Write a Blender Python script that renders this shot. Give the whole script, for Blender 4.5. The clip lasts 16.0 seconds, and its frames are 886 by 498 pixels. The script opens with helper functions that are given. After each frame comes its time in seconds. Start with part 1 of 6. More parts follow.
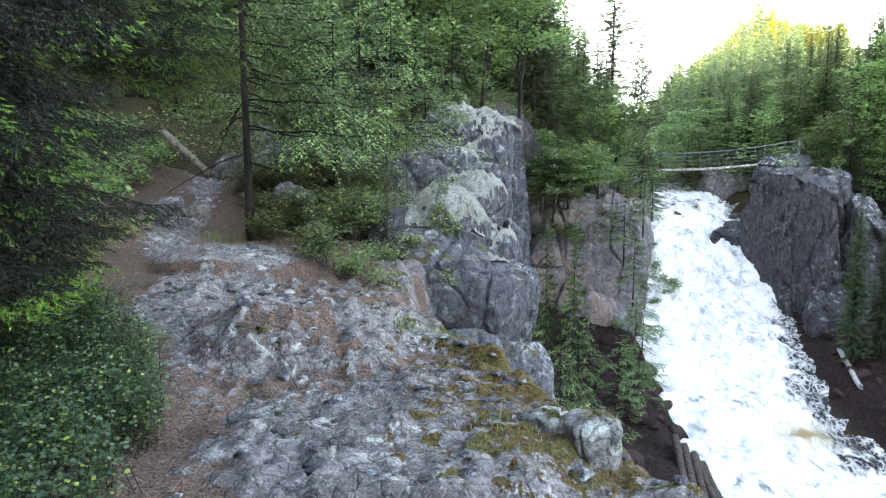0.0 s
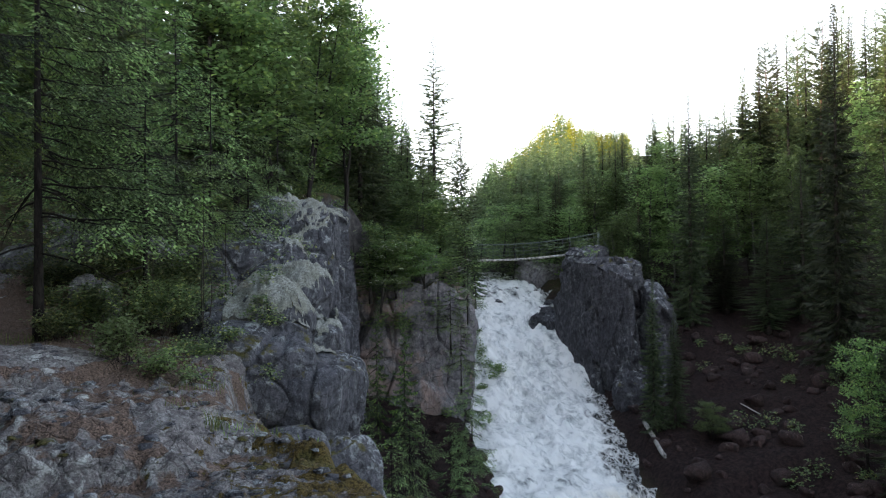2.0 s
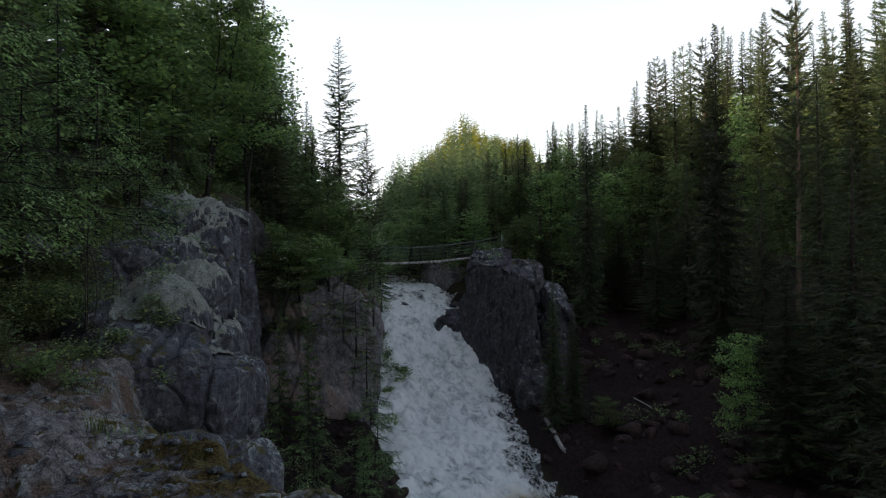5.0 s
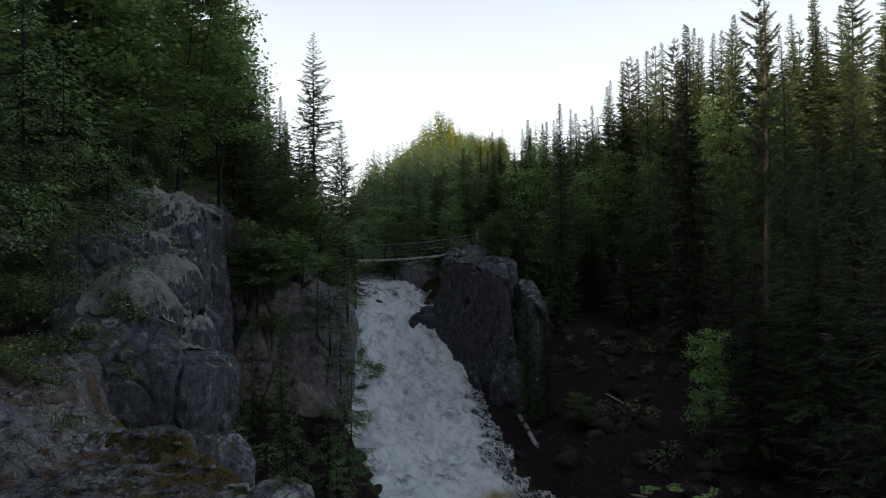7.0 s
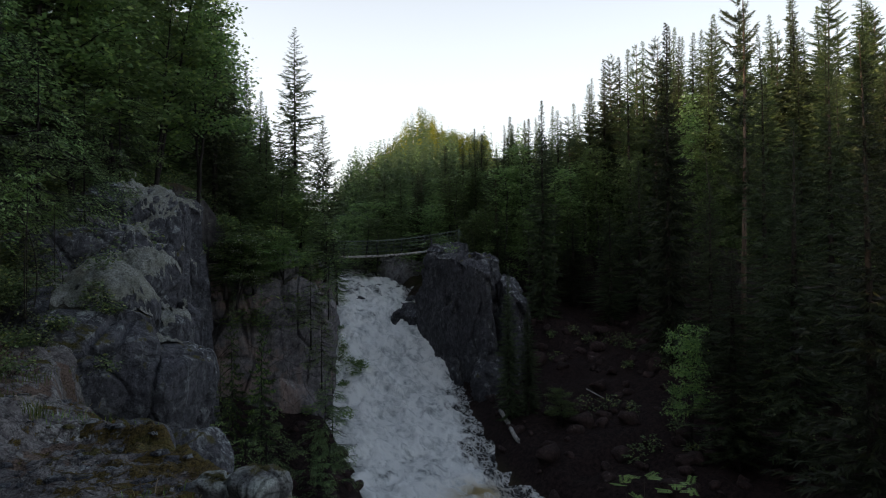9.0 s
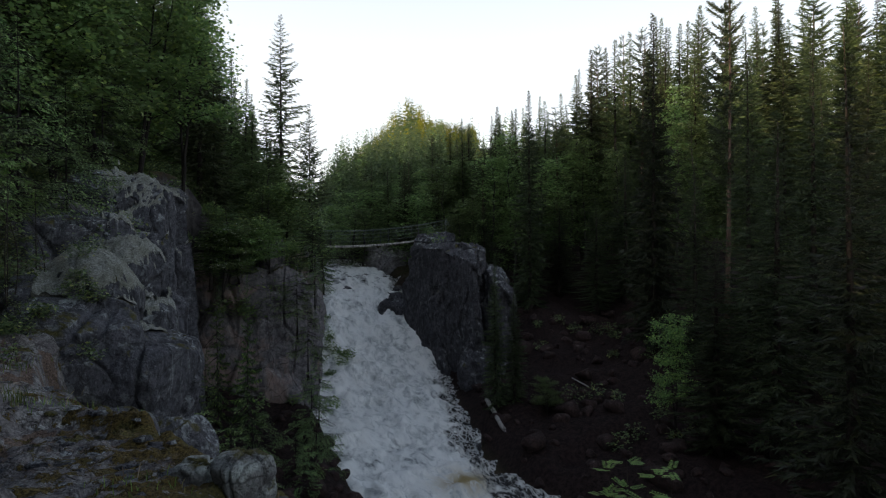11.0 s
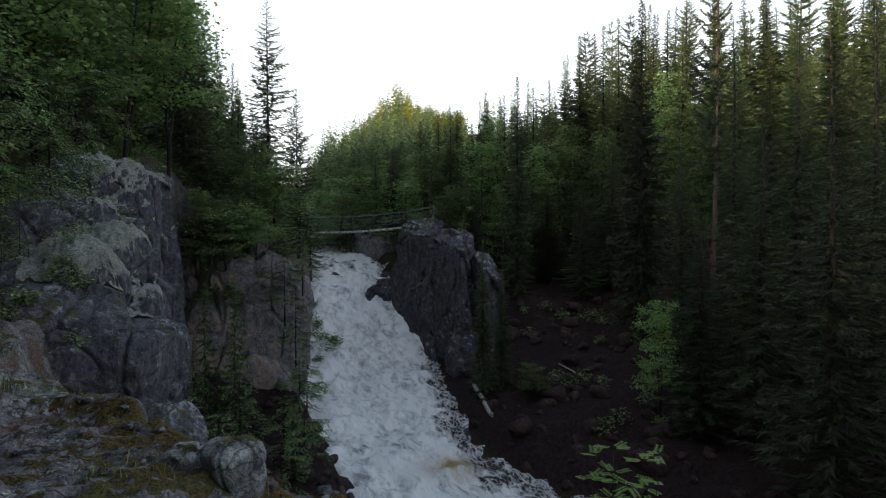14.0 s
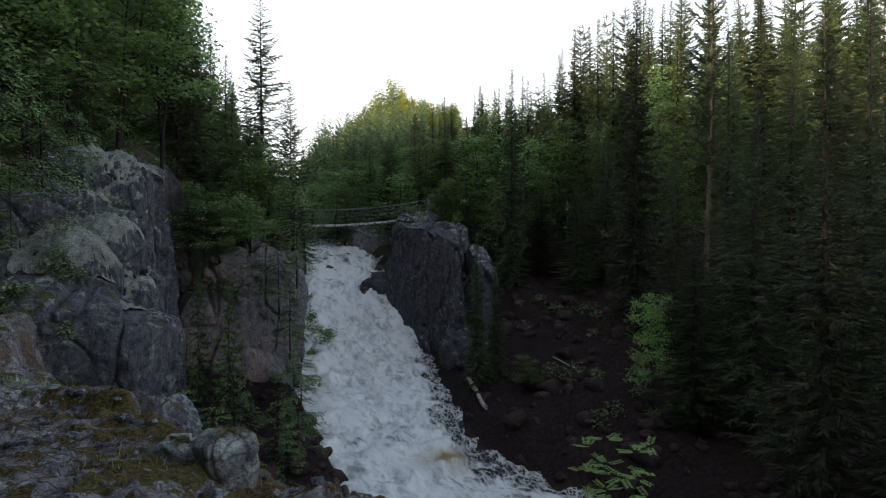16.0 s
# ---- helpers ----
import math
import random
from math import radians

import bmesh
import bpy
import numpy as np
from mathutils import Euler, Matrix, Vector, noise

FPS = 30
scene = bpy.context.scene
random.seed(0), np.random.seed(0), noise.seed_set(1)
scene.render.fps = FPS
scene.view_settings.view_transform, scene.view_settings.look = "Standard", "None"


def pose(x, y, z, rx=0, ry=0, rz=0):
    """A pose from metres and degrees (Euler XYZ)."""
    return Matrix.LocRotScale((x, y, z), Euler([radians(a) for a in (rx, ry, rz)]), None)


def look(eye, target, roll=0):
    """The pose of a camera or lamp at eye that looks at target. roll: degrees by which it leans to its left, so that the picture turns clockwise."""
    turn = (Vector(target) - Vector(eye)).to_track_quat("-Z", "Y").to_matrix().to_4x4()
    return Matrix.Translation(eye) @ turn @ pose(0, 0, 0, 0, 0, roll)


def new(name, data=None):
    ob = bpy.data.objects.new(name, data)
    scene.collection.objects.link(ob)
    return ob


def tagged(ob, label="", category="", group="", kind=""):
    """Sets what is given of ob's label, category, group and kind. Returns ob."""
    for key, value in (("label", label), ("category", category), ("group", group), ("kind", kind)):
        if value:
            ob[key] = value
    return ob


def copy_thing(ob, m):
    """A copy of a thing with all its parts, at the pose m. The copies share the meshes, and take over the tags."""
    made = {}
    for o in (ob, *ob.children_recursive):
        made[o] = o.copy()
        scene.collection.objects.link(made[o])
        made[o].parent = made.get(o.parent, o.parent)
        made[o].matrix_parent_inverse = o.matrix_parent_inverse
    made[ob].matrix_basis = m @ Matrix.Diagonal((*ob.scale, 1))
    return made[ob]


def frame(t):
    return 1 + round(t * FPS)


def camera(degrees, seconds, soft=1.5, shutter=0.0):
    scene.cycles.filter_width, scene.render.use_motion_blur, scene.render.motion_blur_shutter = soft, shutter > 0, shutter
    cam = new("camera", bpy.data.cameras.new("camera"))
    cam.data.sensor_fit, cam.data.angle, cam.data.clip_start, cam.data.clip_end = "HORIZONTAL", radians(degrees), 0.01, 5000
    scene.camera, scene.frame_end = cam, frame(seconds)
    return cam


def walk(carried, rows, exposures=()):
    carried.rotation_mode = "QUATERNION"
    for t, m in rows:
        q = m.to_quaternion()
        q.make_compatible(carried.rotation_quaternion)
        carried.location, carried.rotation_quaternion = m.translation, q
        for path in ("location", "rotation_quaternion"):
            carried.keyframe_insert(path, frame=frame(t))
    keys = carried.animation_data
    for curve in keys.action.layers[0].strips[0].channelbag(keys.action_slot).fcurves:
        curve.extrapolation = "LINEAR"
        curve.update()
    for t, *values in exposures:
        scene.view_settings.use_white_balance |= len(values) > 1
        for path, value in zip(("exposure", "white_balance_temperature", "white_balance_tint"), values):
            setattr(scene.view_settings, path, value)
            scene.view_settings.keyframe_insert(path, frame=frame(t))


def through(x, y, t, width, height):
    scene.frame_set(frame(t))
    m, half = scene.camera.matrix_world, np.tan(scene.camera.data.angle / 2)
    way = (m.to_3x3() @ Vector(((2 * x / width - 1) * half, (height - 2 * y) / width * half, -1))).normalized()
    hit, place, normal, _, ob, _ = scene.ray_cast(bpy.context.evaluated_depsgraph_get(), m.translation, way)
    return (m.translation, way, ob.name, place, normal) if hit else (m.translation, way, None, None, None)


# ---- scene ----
cam = camera(68.73, 16.0, soft=1.2)
PATH = [
    (0.0, pose(-0.001, 0.001, -0.000, 83.07, -0.03, 0.01)),
    (0.5, pose(0.009, 0.017, -0.014, 86.89, 0.04, -4.58)),
    (1.0, pose(0.035, 0.025, -0.023, 88.91, 0.16, -7.76)),
    (1.5, pose(0.064, 0.031, -0.036, 90.37, 0.29, -11.45)),
    (2.0, pose(0.083, 0.037, -0.055, 91.14, 0.42, -14.93)),
    (2.5, pose(0.091, 0.039, -0.077, 91.51, 0.49, -17.48)),
    (3.0, pose(0.097, 0.034, -0.098, 91.62, 0.55, -19.24)),
    (3.5, pose(0.104, 0.027, -0.118, 91.60, 0.56, -20.56)),
    (4.0, pose(0.115, 0.034, -0.140, 91.57, 0.59, -21.57)),
    (6.5, pose(0.145, -0.003, -0.205, 91.31, 0.56, -24.85)),
    (7.0, pose(0.152, -0.006, -0.224, 91.28, 0.53, -25.34)),
    (7.5, pose(0.158, 0.008, -0.241, 91.23, 0.49, -25.86)),
    (8.0, pose(0.159, 0.014, -0.259, 91.19, 0.45, -26.30)),
    (8.5, pose(0.164, 0.010, -0.280, 91.17, 0.45, -26.61)),
    (9.0, pose(0.171, 0.003, -0.301, 91.05, 0.44, -26.92)),
    (11.5, pose(0.188, -0.008, -0.338, 89.94, 0.31, -28.31)),
    (12.0, pose(0.187, -0.005, -0.340, 89.68, 0.27, -28.55)),
    (12.5, pose(0.184, -0.003, -0.336, 89.45, 0.21, -28.72)),
    (13.0, pose(0.181, 0.000, -0.332, 89.28, 0.20, -28.89)),
    (13.5, pose(0.176, 0.000, -0.330, 89.12, 0.18, -29.02)),
    (14.0, pose(0.175, -0.006, -0.331, 88.98, 0.22, -29.13)),
    (14.5, pose(0.177, -0.017, -0.333, 88.84, 0.21, -29.25)),
    (15.0, pose(0.180, -0.021, -0.334, 88.65, 0.14, -29.37)),
    (15.5, pose(0.183, -0.017, -0.337, 88.53, 0.18, -29.48)),
    (16.0, pose(0.185, -0.008, -0.342, 88.39, 0.15, -29.61)),
]
EXPOSURES = [(0.0, 3.41), (0.5, 3.24), (1.0, 2.93), (1.5, 2.42), (2.0, 1.95), (2.5, 1.63), (3.0, 1.35), (3.5, 1.14), (4.0, 0.9), (6.5, 0.46),
             (7.5, 0.37), (9.0, 0.38), (11.5, 0.56), (12.5, 0.73), (14.0, 0.9), (16.0, 1.02)]
walk(cam, PATH, EXPOSURES)

# ---------------------------------------------------------------- light
SUN_AZ, SUN_EL = -78.0, 17.0          # degrees from +Y towards +X, degrees above the horizon
world = bpy.data.worlds.new("evening_sky")
scene.world = world
world.use_nodes = True
wn = world.node_tree.nodes
sky = wn.new("ShaderNodeTexSky")
sky.sky_type = "NISHITA"
sky.sun_disc = False
sky.sun_elevation = radians(SUN_EL)
sky.sun_rotation = radians(SUN_AZ)
sky.air_density, sky.dust_density, sky.ozone_density = 1.0, 3.0, 1.0
veil = wn.new("ShaderNodeMix")            # thin white veil of cloud over the whole sky, thicker towards the horizon
veil.data_type, veil.blend_type = "RGBA", "ADD"
veil.inputs[0].default_value = 1.0
sky_co = wn.new("ShaderNodeTexCoord")
sky_z = wn.new("ShaderNodeSeparateXYZ")
depth = wn.new("ShaderNodeMapRange")
depth.interpolation_type = "SMOOTHERSTEP"
for key, value in (("From Min", 0.0), ("From Max", 0.92), ("To Min", 1.0), ("To Max", 0.0)):
    depth.inputs[key].default_value = value
veil_tint = wn.new("ShaderNodeMix")
veil_tint.data_type = "RGBA"
veil_tint.inputs[6].default_value = (1.17, 1.3, 1.5, 1)
veil_tint.inputs[7].default_value = (8.0, 8.0, 7.9, 1)
world.node_tree.links.new(sky_co.outputs["Generated"], sky_z.inputs[0])
world.node_tree.links.new(sky_z.outputs["Z"], depth.inputs["Value"])
world.node_tree.links.new(depth.outputs[0], veil_tint.inputs[0])
world.node_tree.links.new(veil_tint.outputs[2], veil.inputs[7])
world.node_tree.links.new(sky.outputs[0], veil.inputs[6])
world.node_tree.links.new(veil.outputs[2], wn["Background"].inputs[0])
wn["Background"].inputs[1].default_value = 0.09
sun_data = bpy.data.lights.new("sun", "SUN")
sun_data.energy, sun_data.angle, sun_data.color = 5.0, radians(0.6), (1.0, 0.77, 0.46)
sun = new("sun", sun_data)
sa, se = radians(SUN_AZ), radians(SUN_EL)
sun.matrix_world = look((0, 0, 60), (-math.sin(sa) * math.cos(se), -math.cos(sa) * math.cos(se), 60 - math.sin(se)))


# ---------------------------------------------------------------- noise
def hash3(ix, iy, iz, seed):
    h = (ix.astype(np.int64) * 374761393 + iy.astype(np.int64) * 668265263 + iz.astype(np.int64) * 2147483647 + seed * 974711) & 0xFFFFFFFF
    h = ((h ^ (h >> 13)) * 1274126177) & 0xFFFFFFFF
    h = ((h ^ (h >> 16)) * 2246822519) & 0xFFFFFFFF
    return ((h ^ (h >> 15)) & 0xFFFFFF) / 16777215.0


def vnoise(p, seed=0):
    """Smooth value noise from -1 to 1 at the points p (n, 3)."""
    i = np.floor(p).astype(np.int64)
    f = p - i
    f = f * f * (3 - 2 * f)
    out = 0.0
    for dx in (0, 1):
        for dy in (0, 1):
            for dz in (0, 1):
                w = (f[:, 0] if dx else 1 - f[:, 0]) * (f[:, 1] if dy else 1 - f[:, 1]) * (f[:, 2] if dz else 1 - f[:, 2])
                out = out + w * hash3(i[:, 0] + dx, i[:, 1] + dy, i[:, 2] + dz, seed)
    return out * 2 - 1


def fbm(p, octaves=4, seed=0, gain=0.5):
    out, amp = 0.0, 1.0
    for k in range(octaves):
        out = out + amp * vnoise(p * 2.03 ** k + 17.3 * k, seed + k)
        amp *= gain
    return out


def cells(p, seed=0):
    """Worley noise: distance to the nearest and the second point, a value for the nearest cell and its tilted facet."""
    i = np.floor(p).astype(np.int64)
    d1 = np.full(len(p), 9.0)
    d2 = np.full(len(p), 9.0)
    val = np.zeros(len(p))
    facet = np.zeros(len(p))
    for dx in (-1, 0, 1):
        for dy in (-1, 0, 1):
            for dz in (-1, 0, 1):
                c = i + (dx, dy, dz)
                q = np.stack([c[:, 0] + hash3(c[:, 0], c[:, 1], c[:, 2], seed + 1), c[:, 1] + hash3(c[:, 0], c[:, 1], c[:, 2], seed + 2),
                              c[:, 2] + hash3(c[:, 0], c[:, 1], c[:, 2], seed + 3)], 1)
                d = np.linalg.norm(p - q, axis=1)
                near = d < d1
                d2 = np.where(near, d1, np.minimum(d2, d))
                h = [hash3(c[:, 0], c[:, 1], c[:, 2], seed + 4 + k) for k in range(4)]
                val = np.where(near, h[0], val)
                o = p - q
                facet = np.where(near, o[:, 0] * (h[1] - 0.5) + o[:, 1] * (h[2] - 0.5) + o[:, 2] * (h[3] - 0.5), facet)
                d1 = np.where(near, d, d1)
    return d1, d2, val, facet


def smooth(a, b, x):
    t = np.clip((x - a) / (b - a), 0, 1)
    return t * t * (3 - 2 * t)


# ---------------------------------------------------------------- meshes
def mesh_of(name, verts, faces, material, soft=True, attrs=None):
    """A mesh from arrays: verts (n, 3), faces (m, 3) or (m, 4), or a list of such arrays."""
    me = bpy.data.meshes.new(name)
    groups = faces if isinstance(faces, list) else [faces]
    groups = [np.asarray(g, dtype=np.int32) for g in groups if len(g)]
    verts = np.asarray(verts, dtype=np.float32)
    loops = np.concatenate([g.ravel() for g in groups])
    sizes = np.concatenate([np.full(len(g), g.shape[1], dtype=np.int32) for g in groups])
    starts = np.concatenate([[0], np.cumsum(sizes)[:-1]]).astype(np.int32)
    me.vertices.add(len(verts))
    me.vertices.foreach_set("co", verts.ravel())
    me.loops.add(len(loops))
    me.loops.foreach_set("vertex_index", loops)
    me.polygons.add(len(sizes))
    me.polygons.foreach_set("loop_start", starts)
    if soft:
        me.polygons.foreach_set("use_smooth", np.ones(len(sizes), dtype=bool))
    for key, values in (attrs or {}).items():
        a = me.attributes.new(key, "FLOAT", "POINT")
        a.data.foreach_set("value", np.asarray(values, dtype=np.float32))
    me.update(calc_edges=True)
    me.validate()
    me.materials.append(material)
    return me


def part(name, mesh, parent, label=""):
    ob = new(name, mesh)
    ob.parent = parent
    return tagged(ob, label)


def grid_faces(nu, nv):
    a = (np.arange(nu - 1)[:, None] * nv + np.arange(nv - 1)[None, :]).ravel()
    return np.stack([a, a + nv, a + nv + 1, a + 1], 1)


class Build:
    """Collects vertices and faces of one mesh."""

    def __init__(self):
        self.v, self.q, self.t, self.n = [], [], [], 0

    def add(self, v, q=None, t=None):
        v = np.asarray(v, dtype=float)
        if q is not None and len(q):
            self.q.append(np.asarray(q) + self.n)
        if t is not None and len(t):
            self.t.append(np.asarray(t) + self.n)
        self.v.append(v)
        self.n += len(v)

    def tube(self, pts, radii, sides=6, cap=True):
        pts = np.asarray(pts, dtype=float)
        n = len(pts)
        tan = np.gradient(pts, axis=0)
        tan /= np.linalg.norm(tan, axis=1)[:, None] + 1e-9
        ref = np.where(np.abs(tan[:, 2:3]) > 0.9, [[1.0, 0, 0]], [[0, 0, 1.0]])
        s = np.cross(tan, ref)
        s /= np.linalg.norm(s, axis=1)[:, None] + 1e-9
        u = np.cross(s, tan)
        a = np.arange(sides) * 2 * math.pi / sides
        ring = pts[:, None] + np.asarray(radii, dtype=float)[:, None, None] * (np.cos(a)[None, :, None] * s[:, None] + np.sin(a)[None, :, None] * u[:, None])
        k = np.arange(n - 1)[:, None] * sides
        j = np.arange(sides)[None, :]
        j2 = (j + 1) % sides
        q = np.stack([k + j, k + j2, k + sides + j2, k + sides + j], -1).reshape(-1, 4)
        v = ring.reshape(-1, 3)
        t = None
        if cap:
            v = np.concatenate([v, pts[:1], pts[-1:]])
            jj = np.arange(sides)
            t = np.concatenate([np.stack([(jj + 1) % sides, jj, np.full(sides, n * sides)], 1),
                                np.stack([(n - 1) * sides + jj, (n - 1) * sides + (jj + 1) % sides, np.full(sides, n * sides + 1)], 1)])
        self.add(v, q, t)

    def box(self, m, sx, sy, sz):
        c = np.array([[x, y, z, 1] for x in (-sx / 2, sx / 2) for y in (-sy / 2, sy / 2) for z in (-sz / 2, sz / 2)])
        v = (np.array(m) @ c.T).T[:, :3]
        self.add(v, [[0, 1, 3, 2], [4, 6, 7, 5], [0, 4, 5, 1], [2, 3, 7, 6], [0, 2, 6, 4], [1, 5, 7, 3]])

    def mesh(self, name, material, soft=True):
        groups = []
        if self.q:
            groups.append(np.concatenate(self.q))
        if self.t:
            groups.append(np.concatenate(self.t))
        return mesh_of(name, np.concatenate(self.v), groups, material, soft)


# ---------------------------------------------------------------- materials
class Mat:
    def __init__(self, name, rough=0.9, spec=0.3):
        self.m = bpy.data.materials.new(name)
        self.m.use_nodes = True
        self.t = self.m.node_tree
        self.b = self.t.nodes["Principled BSDF"]
        self.b.inputs["Roughness"].default_value = rough
        self.b.inputs["Specular IOR Level"].default_value = spec
        self.co = None

    def node(self, kind, **inputs):
        n = self.t.nodes.new(kind)
        for k, v in inputs.items():
            self.set(n.inputs[k.replace("_", " ")], v)
        return n

    def set(self, socket, v):
        if isinstance(v, bpy.types.NodeSocket):
            self.t.links.new(v, socket)
        elif isinstance(v, tuple) and len(v) == 3 and socket.type == "RGBA":
            socket.default_value = (*v, 1)
        else:
            socket.default_value = v

    def coord(self):
        if self.co is None:
            self.co = self.node("ShaderNodeNewGeometry").outputs["Position"]
        return self.co

    def local(self):
        return self.node("ShaderNodeTexCoord").outputs["Object"]

    def stretch(self, v, sx, sy, sz):
        n = self.node("ShaderNodeMapping", Vector=v)
        n.inputs["Scale"].default_value = (sx, sy, sz)
        return n.outputs[0]

    def noise(self, scale, detail=4.0, rough=0.55, distort=0.0, v=None):
        n = self.node("ShaderNodeTexNoise", Vector=v or self.coord())
        n.inputs["Scale"].default_value = scale
        n.inputs["Detail"].default_value = detail
        n.inputs["Roughness"].default_value = rough
        n.inputs["Distortion"].default_value = distort
        return n.outputs["Fac"]

    def voronoi(self, scale, feature="F1", v=None, out="Distance"):
        n = self.node("ShaderNodeTexVoronoi", Vector=v or self.coord())
        n.feature = feature
        n.inputs["Scale"].default_value = scale
        return n.outputs[out]

    def ramp(self, fac, lo, hi, a=0.0, b=1.0):
        n = self.node("ShaderNodeMapRange", Value=fac)
        n.interpolation_type = "SMOOTHSTEP"
        for k, v in (("From Min", lo), ("From Max", hi), ("To Min", a), ("To Max", b)):
            n.inputs[k].default_value = v
        return n.outputs[0]

    def mix(self, fac, a, b, how="MIX"):
        n = self.node("ShaderNodeMix")
        n.data_type = "RGBA"
        n.blend_type = how
        self.set(n.inputs[0], fac)
        self.set(n.inputs[6], a)
        self.set(n.inputs[7], b)
        return n.outputs[2]

    def math(self, op, a, b=0.0):
        n = self.node("ShaderNodeMath")
        n.operation = op
        self.set(n.inputs[0], a)
        self.set(n.inputs[1], b)
        return n.outputs[0]

    def attr(self, key):
        n = self.node("ShaderNodeAttribute")
        n.attribute_name = key
        return n.outputs["Fac"]

    def island(self):
        return self.node("ShaderNodeNewGeometry").outputs["Random Per Island"]

    def whole(self):
        return self.node("ShaderNodeObjectInfo").outputs["Random"]

    def up(self):
        g = self.node("ShaderNodeNewGeometry")
        s = self.node("ShaderNodeSeparateXYZ", Vector=g.outputs["Normal"])
        return s.outputs["Z"]

    def color(self, c):
        self.set(self.b.inputs["Base Color"], c)

    def bump(self, height, strength=0.5, distance=0.02):
        n = self.node("ShaderNodeBump", Height=height)
        n.inputs["Strength"].default_value = strength
        n.inputs["Distance"].default_value = distance
        self.t.links.new(n.outputs[0], self.b.inputs["Normal"])


def rock_material(name, dark, light, lichen, lichen_amount=0.5, moss=(0.045, 0.04, 0.014), moss_amount=0.0, scale=1.0, rust=None, streak=False, litter=False, flake=0.0):
    k = Mat(name, 0.88, 0.25)
    big = k.noise(0.7 * scale, 5, 0.6)
    fine = k.noise(9 * scale, 6, 0.65)
    grain = k.noise(60 * scale, 3, 0.7)
    c = k.mix(k.ramp(fine, 0.3, 0.7), dark, light)
    c = k.mix(k.ramp(big, 0.35, 0.65), c, k.mix(0.5, c, dark))
    if rust:
        c = k.mix(k.math("MULTIPLY", k.ramp(k.noise(0.9 * scale, 4, 0.6, 0.8), 0.48, 0.62), 0.8), c, rust)
    if streak:
        v = k.stretch(k.coord(), 4.0, 4.0, 0.5)
        c = k.mix(k.math("MULTIPLY", k.ramp(k.noise(1.6, 6, 0.7, 0.6, v), 0.5, 0.68), 0.7), c, dark)
        c = k.mix(k.math("MULTIPLY", k.ramp(k.noise(2.6, 6, 0.75, 0.6, v), 0.55, 0.7), 0.45), c, lichen)
    spots = k.ramp(k.noise(5.5 * scale, 6, 0.72, 0.4), 0.60 - 0.16 * lichen_amount, 0.66 - 0.1 * lichen_amount)
    patch = k.ramp(k.noise(1.3 * scale, 4, 0.6), 0.38, 0.6)
    sky_side = k.ramp(k.up(), 0.0, 0.65, 0.25, 1.0)
    c = k.mix(k.math("MULTIPLY", k.math("MULTIPLY", spots, sky_side), k.math("MULTIPLY", patch, min(1.0, 0.55 + lichen_amount))), c, lichen)
    if flake:
        wob = k.node("ShaderNodeTexNoise", Vector=k.coord())
        wob.inputs["Scale"].default_value = 7.0
        wv = k.mix(0.04, k.coord(), wob.outputs["Color"])
        wv = k.stretch(wv, 1.0, 1.5, 1.0)
        tone = k.voronoi(flake, "F1", wv, "Color")
        tv = k.node("ShaderNodeSeparateColor", Color=tone).outputs[0]
        gap = k.ramp(k.voronoi(flake, "DISTANCE_TO_EDGE", wv), 0.0, 0.09)
        tone2 = k.node("ShaderNodeSeparateColor", Color=k.voronoi(flake * 2.7, "F1", wv, "Color")).outputs[0]
        gap2 = k.ramp(k.voronoi(flake * 2.7, "DISTANCE_TO_EDGE", wv), 0.0, 0.1)
        c = k.mix(k.ramp(tv, 0.1, 0.9, 0.0, 0.4), c, k.mix(tone2, (dark[0] * 1.4, dark[1] * 1.4, dark[2] * 1.5), (light[0] * 1.35, light[1] * 1.35, light[2] * 1.35)))
        c = k.mix(k.math("MAXIMUM", gap2, k.ramp(k.noise(2.3, 4, 0.6), 0.62, 0.4)), k.mix(0.06, c, (0.07, 0.05, 0.042)), c)
        c = k.mix(k.math("MAXIMUM", gap, k.ramp(k.noise(3.1, 4, 0.6), 0.6, 0.42)), k.mix(0.22, c, (0.06, 0.042, 0.035)), c)
        blot = k.math('MULTIPLY', k.ramp(k.noise(24, 5, 0.6, 0.3), 0.52, 0.57), k.ramp(k.noise(2.4, 3, 0.6), 0.42, 0.58))
        c = k.mix(k.math('MULTIPLY', blot, 0.35), c, lichen)
        soot = k.math('MULTIPLY', k.ramp(k.noise(17, 5, 0.65, 0.3), 0.54, 0.6), k.ramp(k.noise(1.9, 3, 0.6), 0.45, 0.6))
        c = k.mix(k.math('MULTIPLY', soot, 0.7), c, (0.035, 0.034, 0.036))
    speck = k.ramp(k.noise(34 * scale, 6, 0.8, 0.2), 0.53, 0.6)
    c = k.mix(k.math("MULTIPLY", k.math("MULTIPLY", speck, sky_side), 0.55), c, k.mix(0.65, lichen, light))
    c = k.mix(k.ramp(grain, 0.36, 0.56), k.mix(0.42, c, dark), c)
    pits = k.ramp(k.noise(21 * scale, 5, 0.75, 0.5), 0.4, 0.3)
    c = k.mix(k.math("MULTIPLY", pits, 0.75), c, (dark[0] * 0.4, dark[1] * 0.4, dark[2] * 0.4))
    cracks = k.ramp(k.voronoi(2.1 * scale, "DISTANCE_TO_EDGE", k.mix(0.12, k.coord(), k.node("ShaderNodeTexNoise", Vector=k.coord()).outputs["Color"])), 0.0, 0.02)
    c = k.mix(cracks, k.mix(0.6, c, (0.02, 0.02, 0.02)), c)
